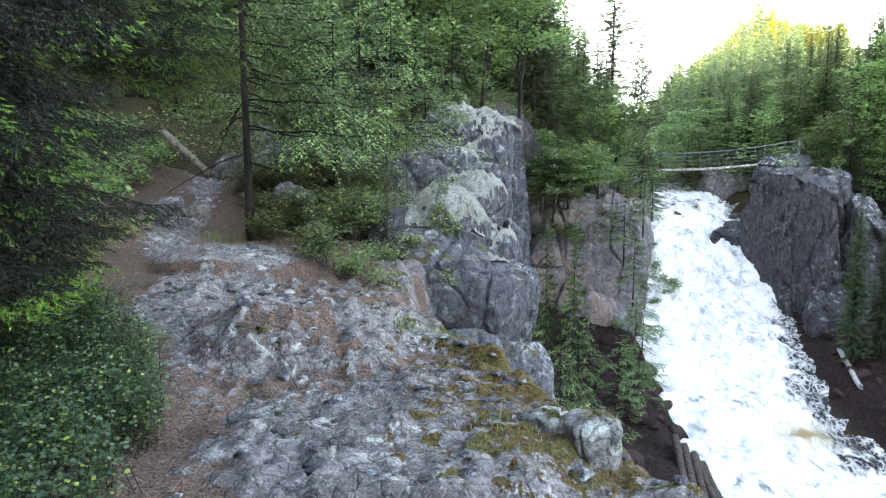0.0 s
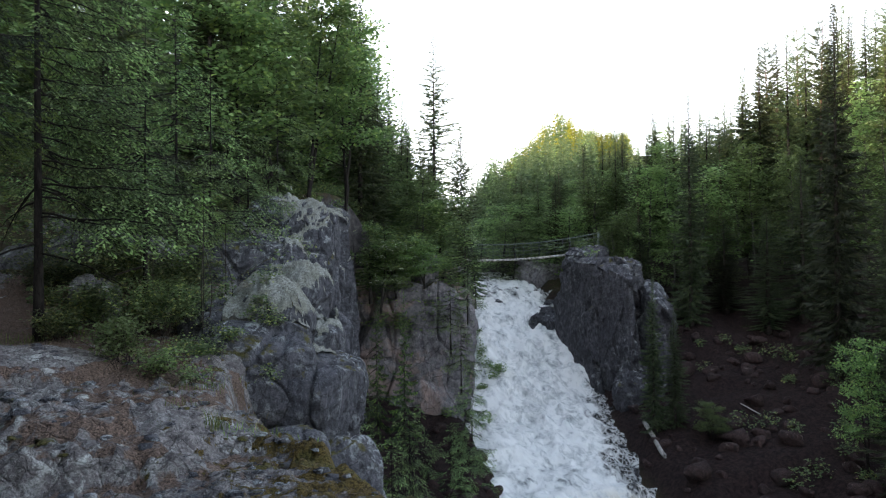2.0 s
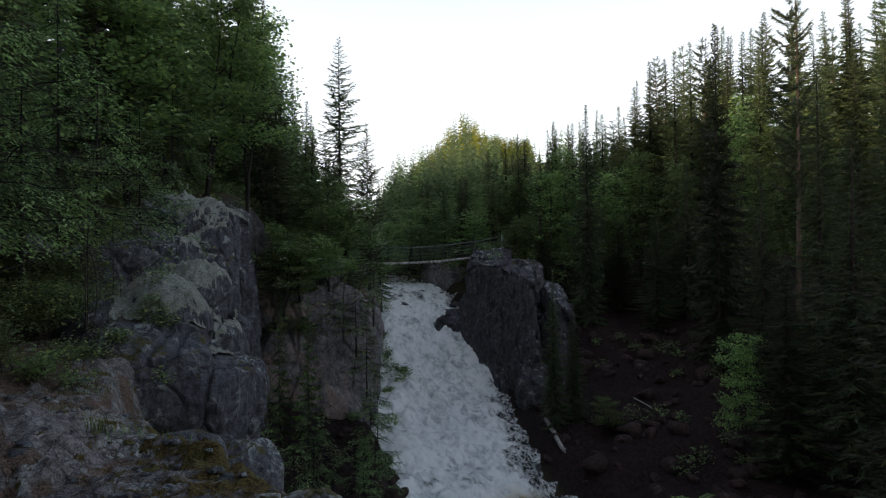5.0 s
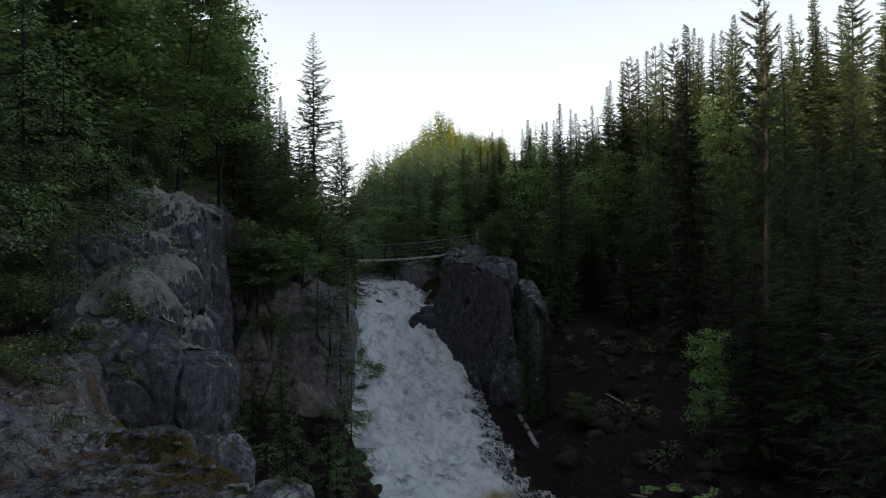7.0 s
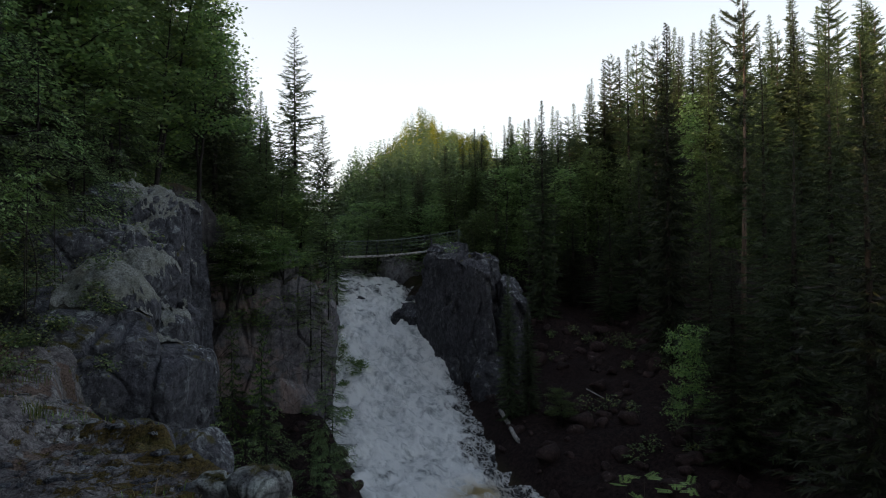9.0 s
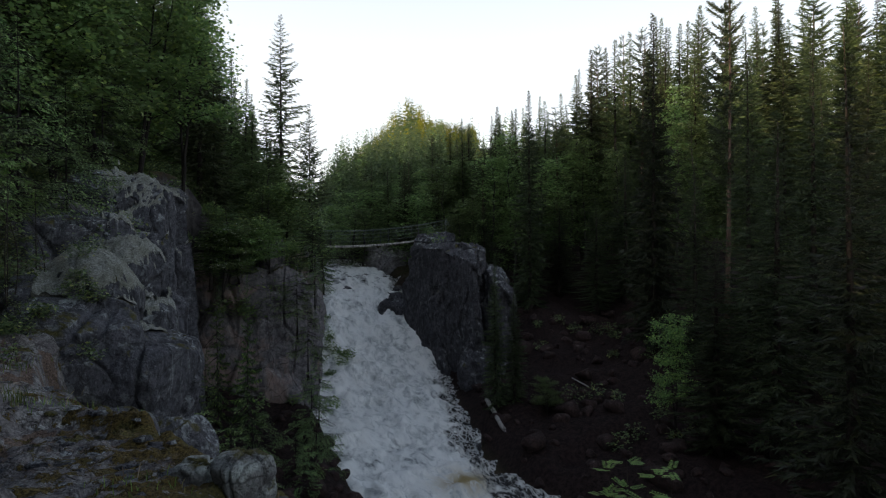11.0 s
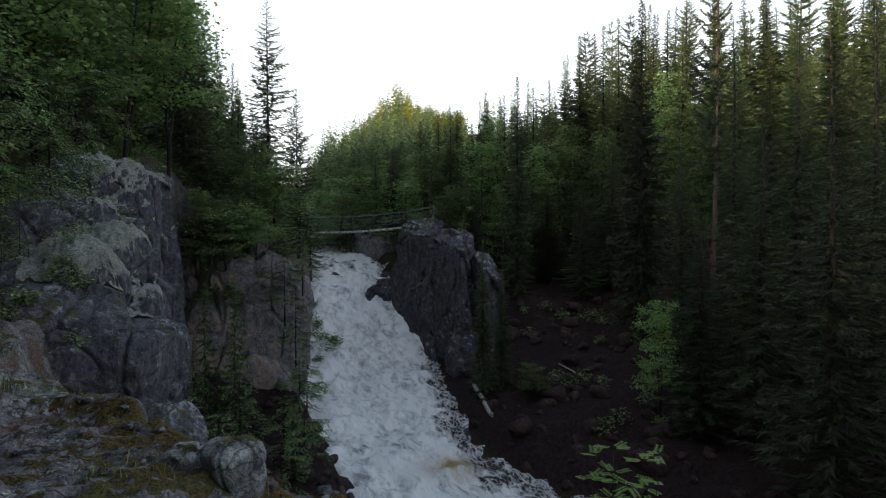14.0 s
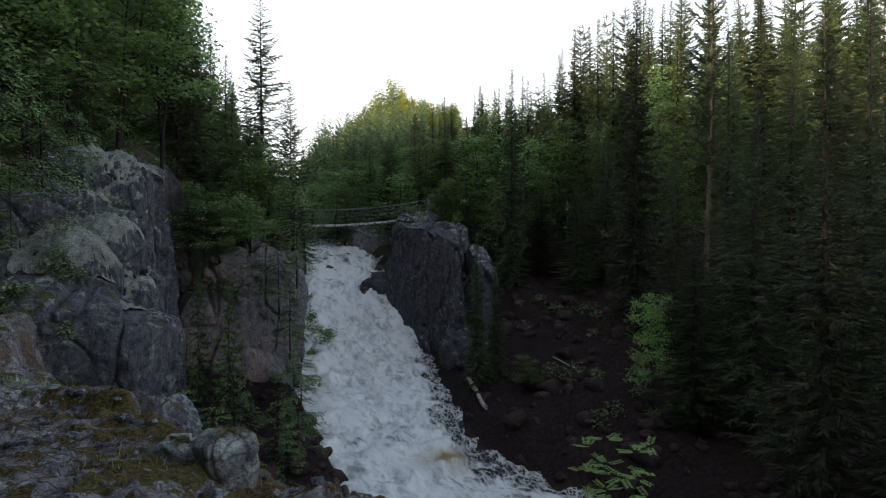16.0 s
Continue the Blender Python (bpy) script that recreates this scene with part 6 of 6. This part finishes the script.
def lichen_mat(name, x0, x1, y0, y1, z_from, seed, share=0.5, step=0.045, thick=0.08, label="pale grey mat of reindeer lichen grown over the rock"):
    """A fuzzy mat that follows the rock below it."""
    xs, ys = np.arange(x0, x1, step), np.arange(y0, y1, step)
    X, Y = np.meshgrid(xs, ys, indexing="ij")
    hits = [drop(x, y, z_from) for x, y in zip(X.ravel(), Y.ravel())]
    Z = np.array([h[0].z for h in hits]).reshape(X.shape)
    up = np.array([h[1].z for h in hits]).reshape(X.shape)
    p = np.stack([X, Y, 0 * X], -1).reshape(-1, 3)
    u, w = (X - x0) / (x1 - x0) * 2 - 1, (Y - y0) / (y1 - y0) * 2 - 1
    mask = fbm(p * 2.2, 3, seed).reshape(X.shape) * 0.8 + share - np.maximum(np.abs(u), np.abs(w)) ** 4 + 1.3 * (up - 0.62)
    c1, c2, cv, _ = cells(p * 8, seed + 2)
    lump = (thick * (0.65 - c1) + 0.03 * fbm(p * 14, 3, seed + 4)).reshape(X.shape)
    Z2 = Z + np.clip(mask * 3, -0.5, 1) * (0.03 + np.maximum(lump, 0))
    f = grid_faces(len(xs), len(ys))
    zf, mf = Z.ravel()[f], mask.ravel()[f]
    f = f[(np.ptp(zf, axis=1) < 4.5 * step) & (mf.max(1) > -0.05)]
    used, inv = np.unique(f, return_inverse=True)
    if not len(used):
        return None
    v = np.stack([X, Y, Z2], -1).reshape(-1, 3)[used]
    return tagged(new(name, mesh_of(name, v, inv.reshape(-1, 4), LICHEN, True)), label, "lichen", "", "stuff")


bpy.context.view_layer.update()
lichen_mat("lichen_mat", -0.65, 1.15, 10.75, 12.7, 1.2, 1, 1.25, 0.025, 0.1)
lichen_mat("lichen_mat", 0.1, 1.45, 12.5, 14.3, 1.2, 2, 1.0, 0.03, 0.12)
lichen_mat("lichen_mat", 0.0, 2.1, 15.0, 18.8, 1.6, 3, 0.2)
lichen_mat("lichen_mat", 0.2, 2.3, 19.5, 23.5, 3.4, 5, 0.5, 0.05, 0.15)
lichen_mat("lichen_mat", 0.4, 3.8, 26.0, 29.4, 4.0, 4, 0.2, 0.07, 0.12)


def crag_bushes(name, boxes, label, material, leaf, seed, tall, wide):
    """Small bushes that root in the tops and ledges of the crags."""
    g = random.Random(seed)
    gen = np.random.default_rng(seed)
    pts = []
    for x0, x1, y0, y1, z_from, n in boxes:
        for _ in range(n):
            p, nrm = drop(g.uniform(x0, x1), g.uniform(y0, y1), z_from)
            if nrm.z > 0.3:
                k = 160
                off = gen.normal(0, 1, (k, 3))
                off /= np.linalg.norm(off, axis=1)[:, None]
                off *= gen.random((k, 1)) ** 0.4
                sz = g.uniform(0.5, 1.2)
                pts.append(np.array(p) + off * np.array([wide, wide, tall * 0.55]) * sz + np.array([0, 0, 0.4 * tall * sz]))
    c = np.concatenate(pts)
    return tagged(new(name, leaves_on(name, c, len(c), leaf, material, gen, 0.03)), label, "undergrowth", kind="stuff")


crag_bushes("cliff_bushes", [(4.8, 10.3, 29.6, 34.5, 3.0, 60), (9.5, 13, 34, 45, 3.0, 40), (0.0, 4.2, 29.3, 32, 5.0, 18), (17.5, 24.5, 34.5, 41, 3.0, 14)], "green bushes rooted on top of the cliffs", ROWAN, 0.12, 51, 0.8, 0.55)
crag_bushes("crag_plants", [(-1.2, 0.5, 9.7, 10.9, 1.5, 16), (-1.4, 1.4, 9.4, 13, 1.5, 7), (0.0, 2.0, 15, 25, 2.5, 12)], "small dark green plants in the cracks of the crag", HEATH, 0.05, 53, 0.28, 0.25)


def low_plants(name, spots, label, category, leaf_mat, leaf, per, tall, wide, seed, stem=True, kind="", leaf_wide=0.36):
    """One plant, or a cover of many: thin stems with leaves."""
    gen = np.random.default_rng(seed)
    b = Build()
    pts = []
    for x, y, z in spots:
        for k in range(per[0]):
            a = gen.random() * 6.28
            ln = tall * gen.uniform(0.5, 1.1)
            tip = np.array([x + math.cos(a) * wide * gen.random(), y + math.sin(a) * wide * gen.random(), z + ln])
            foot = np.array([x + gen.normal(0, wide * 0.35), y + gen.normal(0, wide * 0.35), z - 0.05])
            q = np.linspace(0, 1, 4)[:, None]
            line = foot + (tip - foot) * q + np.array([0, 0, 0.1 * ln]) * np.sin(q * 3.1)
            b.tube(line, [0.004, 0.003, 0.0025, 0.0015], 3, False)
            for t in (0.35, 0.5, 0.62, 0.74, 0.86, 0.95, 1.0):
                pts.append(foot + (tip - foot) * t + np.array([0, 0, 0.1 * ln * math.sin(t * 3.1)]))
    pts = np.array(pts)
    crown = leaves_on("leaves", pts, len(pts) * per[1], leaf, leaf_mat, gen, leaf * 1.1, leaf_wide, 0.5)
    base = new(name)
    part("stem", b.mesh("stem", BARK), base)
    part("foliage", crown, base)
    return tagged(base, label, category, "", kind)


gen = np.random.default_rng(5)
cover = []
while len(cover) < 420:
    x, y = gen.uniform(-4.6, -0.9), gen.uniform(1.9, 7.0)
    lim = np.interp(y, [1.9, 3.2, 4.4, 5.2, 6.2, 7], [-1.35, -1.75, -2.05, -2.5, -3.05, -3.6])
    if x < lim + gen.normal(0, 0.08):
        cover.append((x, y, near_height(x, y)))
low_plants("bilberry_cover", cover, "dense bilberry shrubs with small bluish green leaves beside the path", "shrubs", BERRY, 0.033, (6, 5), 0.42, 0.2, 6, kind="stuff")
for i, (az, r, tall, wide, per, leaf, mat) in enumerate(((-11.2, 9.6, 0.55, 0.55, (60, 4), 0.055, BIRCH), (-8.2, 9.3, 0.3, 0.45, (30, 4), 0.05, ROWAN), (-13.5, 13.2, 0.75, 0.8, (80, 7), 0.06, HEATH),
                                                         (-9.0, 12.2, 0.9, 0.95, (110, 7), 0.055, HEATH), (-6.0, 11.6, 0.8, 0.9, (90, 7), 0.055, HEATH), (-15.2, 12.4, 0.45, 0.5, (60, 6), 0.05, HEATH),
                                                         (-3.6, 10.6, 0.5, 0.5, (30, 4), 0.04, HEATH), (1.2, 9.25, 0.4, 0.3, (20, 4), 0.035, HEATH), (-5.6, 9.0, 0.22, 0.4, (20, 3), 0.04, ROWAN),
                                                         (-11.5, 14.6, 0.9, 1.0, (100, 7), 0.06, HEATH), (-2.6, 12.6, 0.45, 0.7, (50, 5), 0.05, HEATH), (-15.5, 15.2, 0.7, 0.9, (80, 7), 0.06, HEATH), (-7.5, 14.0, 0.8, 1.0, (90, 7), 0.06, HEATH))):
    x, y = polar(az, r)
    z = near_height(x, y) if r < 15 else height(x, y)
    low_plants("bush", [(x, y, z + (0.45 if az == 1.2 else 0))], "small leafy green bush on the rock ledge" if mat is not HEATH else "dark bilberry bush on the rock ledge", "bush", mat, leaf, per, tall, wide, 40 + i)


def grass_tuft(x, y, z, tall, n, spread, seed, label="tuft of green grass in a rock crevice"):
    g = np.random.default_rng(seed)
    v, f = [], []
    for k in range(n):
        a, ln = g.random() * 6.28, tall * g.uniform(0.5, 1.1)
        p0 = np.array([g.normal(0, spread), g.normal(0, spread), -0.03])
        d = np.array([math.cos(a), math.sin(a), 0])
        s = np.array([-d[1], d[0], 0]) * 0.0035
        bend = g.uniform(0.1, 0.7) * ln
        rows = [p0 + d * bend * t * t + np.array([0, 0, ln * (t - 0.25 * t * t)]) for t in (0, 0.4, 0.75)]
        i = len(v)
        for t, r in zip((1, 0.8, 0.5), rows):
            v += [r - s * t, r + s * t]
        v.append(p0 + d * bend + np.array([0, 0, ln * 0.75]))
        f += [(i, i + 1, i + 3, i + 2), (i + 2, i + 3, i + 5, i + 4), (i + 4, i + 5, i + 6, i + 6)]
    quads = np.array([q for q in f if q[2] != q[3]])
    tris = np.array([q[:3] for q in f if q[2] == q[3]])
    ob = new("grass_tuft", mesh_of("grass_tuft", np.array(v), [quads, tris], GRASS, False))
    ob.location = (x, y, z)
    return tagged(ob, label, "grass", "", "stuff")


for i, (az, r, tall, n, sp) in enumerate(((-3.8, 6.45, 0.24, 60, 0.06), (-1.9, 6.5, 0.14, 50, 0.1), (-6.6, 7.4, 0.12, 50, 0.14), (0.6, 6.6, 0.1, 60, 0.15), (-13.5, 12.8, 0.3, 120, 0.35), (-17.5, 12.6, 0.28, 120, 0.35),
                                          (-7.0, 8.7, 0.14, 70, 0.22), (-4.8, 8.9, 0.14, 70, 0.2), (-9.5, 10.8, 0.2, 80, 0.3), (-16.5, 5.3, 0.08, 30, 0.08), (9.5, 4.3, 0.12, 60, 0.12), (5.0, 4.0, 0.1, 50, 0.12),
                                          (-2.6, 7.3, 0.12, 60, 0.12), (3.0, 6.4, 0.1, 40, 0.1), (-20.5, 12.5, 0.25, 90, 0.3))):
    x, y = polar(az, r)
    grass_tuft(x, y, near_height(x, y), tall, n, sp, 300 + i)


def fern(x, y, z, fronds, ln, seed, mat, name, label):
    g = np.random.default_rng(seed)
    base = new(name)
    base.location = (x, y, z)
    for k in range(fronds):
        a = k * 6.28 / fronds + g.normal(0, 0.25)
        L = ln * g.uniform(0.8, 1.1)
        b, v = Build(), []
        q = np.linspace(0, 1, 9)
        pts = np.stack([np.cos(a) * L * q * 0.85, np.sin(a) * L * q * 0.85, L * (0.75 * q - 0.55 * q ** 2)], 1)
        b.tube(pts, np.linspace(0.004, 0.001, 9), 3, False)
        for i in range(26):
            s = 0.12 + 0.88 * (i + 0.5) / 26
            p = np.array([np.interp(s, q, pts[:, c]) for c in range(3)])
            w = L * 0.28 * math.sin(math.pi * min(1, 0.2 + 0.8 * s) ** 0.8) + 0.01
            for side in (1, -1):
                d = np.array([math.cos(a + side * 1.25), math.sin(a + side * 1.25), -0.12])
                t = np.array([math.cos(a), math.sin(a), -0.1]) * L * 0.016
                v += [p - t, p + d * w * 0.5 - t, p + d * w, p + d * w * 0.5 + t * 1.2]
        b.add(v, np.arange(len(v)).reshape(-1, 4))
        part("frond", b.mesh("frond", mat, False), base)
    return tagged(base, label, "fern")


fx, fy = polar(-27.5, 6.6)
fern(fx, fy, near_height(fx, fy), 8, 0.6, 1, FROND, "fern", "pale green fern at the edge of the bilberry")
fx, fy = polar(-30.5, 6.2)
fern(fx, fy, near_height(fx, fy), 7, 0.5, 2, FROND, "fern", "pale green fern at the edge of the bilberry")


def pinnate_sapling(az, r, z_top, z_foot, seed, name="rowan_sapling"):
    """A thin rowan with feathered leaves at its tips."""
    g = np.random.default_rng(seed)
    x, y = polar(az, r)
    b, v = Build(), []
    tips = []
    for k in range(3):
        q = np.linspace(0, 1, 10)[:, None]
        a = k * 1.4 + g.normal(0, 0.3)
        end = np.array([x + math.cos(a) * 0.28 * (k > 0), y + math.sin(a) * 0.28 * (k > 0), z_top - 0.16 * k])
        foot = np.array([x, y, z_foot])
        line = foot + (end - foot) * q - np.array([math.cos(a), math.sin(a), 0]) * 0.25 * np.sin(q * 3.14) * (k > 0)
        b.tube(line, np.linspace(0.011, 0.003, 10), 5, False)
        tips += [line[-1], line[-2] * 0.5 + line[-1] * 0.5, line[-2]]
    for t in tips:
        for m in range(4):
            a = g.random() * 6.28
            L = g.uniform(0.12, 0.2)
            d = np.array([math.cos(a), math.sin(a), g.uniform(-0.25, 0.4)])
            for i in range(6):
                p = t + d * L * (0.25 + 0.15 * i)
                for side in (1, -1):
                    e = np.array([math.cos(a + side * 1.1), math.sin(a + side * 1.1), d[2] - 0.1])
                    s = np.cross(e, [0, 0, 1.0]) * 0.013
                    v += [p, p + e * 0.026 + s, p + e * 0.055, p + e * 0.026 - s]
    base = new(name)
    part("stem", b.mesh("stem", BARK), base)
    part("foliage", mesh_of("foliage", np.array(v), np.arange(len(v)).reshape(-1, 4), SAPLING, False), base)
    return tagged(base, "slender rowan sapling with feathered bright green leaves", "sapling")


pinnate_sapling(44.9, 7.3, -2.6, -7.6, 1)
pinnate_sapling(48.4, 7.2, -2.6, -7.6, 2)
for az, r, top, foot in ((-4.9, 11.0, 1.15, None), (-9.2, 13.0, 1.7, None), (-3.2, 12.0, 0.75, None)):
    x, y = polar(az, r)
    pinnate_sapling(az, r, top, near_height(x, y) - 0.05, int(r * 10))


# ---------------------------------------------------------------- loose stones, twigs and needles on the ledge
def ledge_heights(x, y):
    return ledge(x[None, :], y[None, :])


gen = np.random.default_rng(91)
fx, fy = gen.uniform(-3.6, 1.7, 760), gen.uniform(2.2, 9.6, 760)
fz, fl, fm = ledge_heights(fx, fy)
dist, _ = near_line(fx, fy, LEFT_RIM)
keep = (~inside(fx, fy, GORGE)) & (dist > 0.12) & (fl < 0.75) & (fx > np.interp(fy, [3, 4.8, 6.3, 7.8, 9.5], [-1.9, -1.9, -2.9, -3.8, -3.8]))
fx, fy, fz = fx[keep], fy[keep], fz[0][keep]
unit = np.array([(-1, -0.6, -0.5), (0.7, -1, -0.5), (1, 0.5, -0.5), (-0.4, 1, -0.5), (-0.75, -0.4, 0.5), (0.5, -0.7, 0.65), (0.7, 0.4, 0.4), (-0.3, 0.7, 0.55)])
flake_faces = np.array([(4, 5, 6, 7), (0, 1, 5, 4), (1, 2, 6, 5), (2, 3, 7, 6), (3, 0, 4, 7)])
n = len(fx)
size = 0.018 + 0.05 * gen.random(n) ** 2.5
rot = gen.random(n) * 6.28
jit = unit[None] + gen.normal(0, 0.18, (n, 8, 3))
ca, sa_ = np.cos(rot)[:, None], np.sin(rot)[:, None]
fv = np.stack([(jit[..., 0] * ca - jit[..., 1] * sa_) * size[:, None] * 1.3, (jit[..., 0] * sa_ + jit[..., 1] * ca) * size[:, None], jit[..., 2] * size[:, None] * 0.55], -1) + np.stack([fx, fy, fz + 0.1 * size], -1)[:, None]
tagged(new("rock_flakes", mesh_of("rock_flakes", fv.reshape(-1, 3), (flake_faces[None] + 8 * np.arange(n)[:, None, None]).reshape(-1, 4), ROCK_CLIFF, False)),
       "small grey stone flakes on the bedrock ledge", "stones", kind="stuff")

STRAW = leaf_material("dry_needles_and_straw", (0.06, 0.035, 0.02), (0.3, 0.21, 0.12), (0.4, 0.33, 0.22), 0.1, 0.2, 0.8)
n = 16000
lx, ly = gen.uniform(-6.0, 1.4, n), 2.0 + 9.5 * gen.random(n) ** 1.4
lz, ll, lm = ledge_heights(lx, ly)
dist, _ = near_line(lx, ly, LEFT_RIM)
keep = (~inside(lx, ly, GORGE)) & (dist > 0.05) & (ll + 0.25 * lm + gen.normal(0, 0.12, n) > 0.42)
lx, ly, lz = lx[keep], ly[keep], lz[0][keep]
n = len(lx)
a = gen.random(n) * 6.28
ln = np.where(gen.random(n) < 0.04, gen.uniform(0.08, 0.3, n), gen.uniform(0.015, 0.05, n))
d = np.stack([np.cos(a), np.sin(a), gen.normal(0, 0.15, n)], 1) * ln[:, None]
w = np.stack([-np.sin(a), np.cos(a), np.zeros(n)], 1) * np.where(ln > 0.06, 0.003, 0.0018)[:, None]
c = np.stack([lx, ly, lz + 0.012], 1)
sv = np.stack([c - d / 2 - w, c - d / 2 + w, c + d / 2 + w, c + d / 2 - w], 1).reshape(-1, 3)
tagged(new("needle_litter", mesh_of("needle_litter", sv, np.arange(len(sv)).reshape(-1, 4), STRAW, False)), "dry brown needles, twigs and straw on the ledge", "litter", kind="stuff")
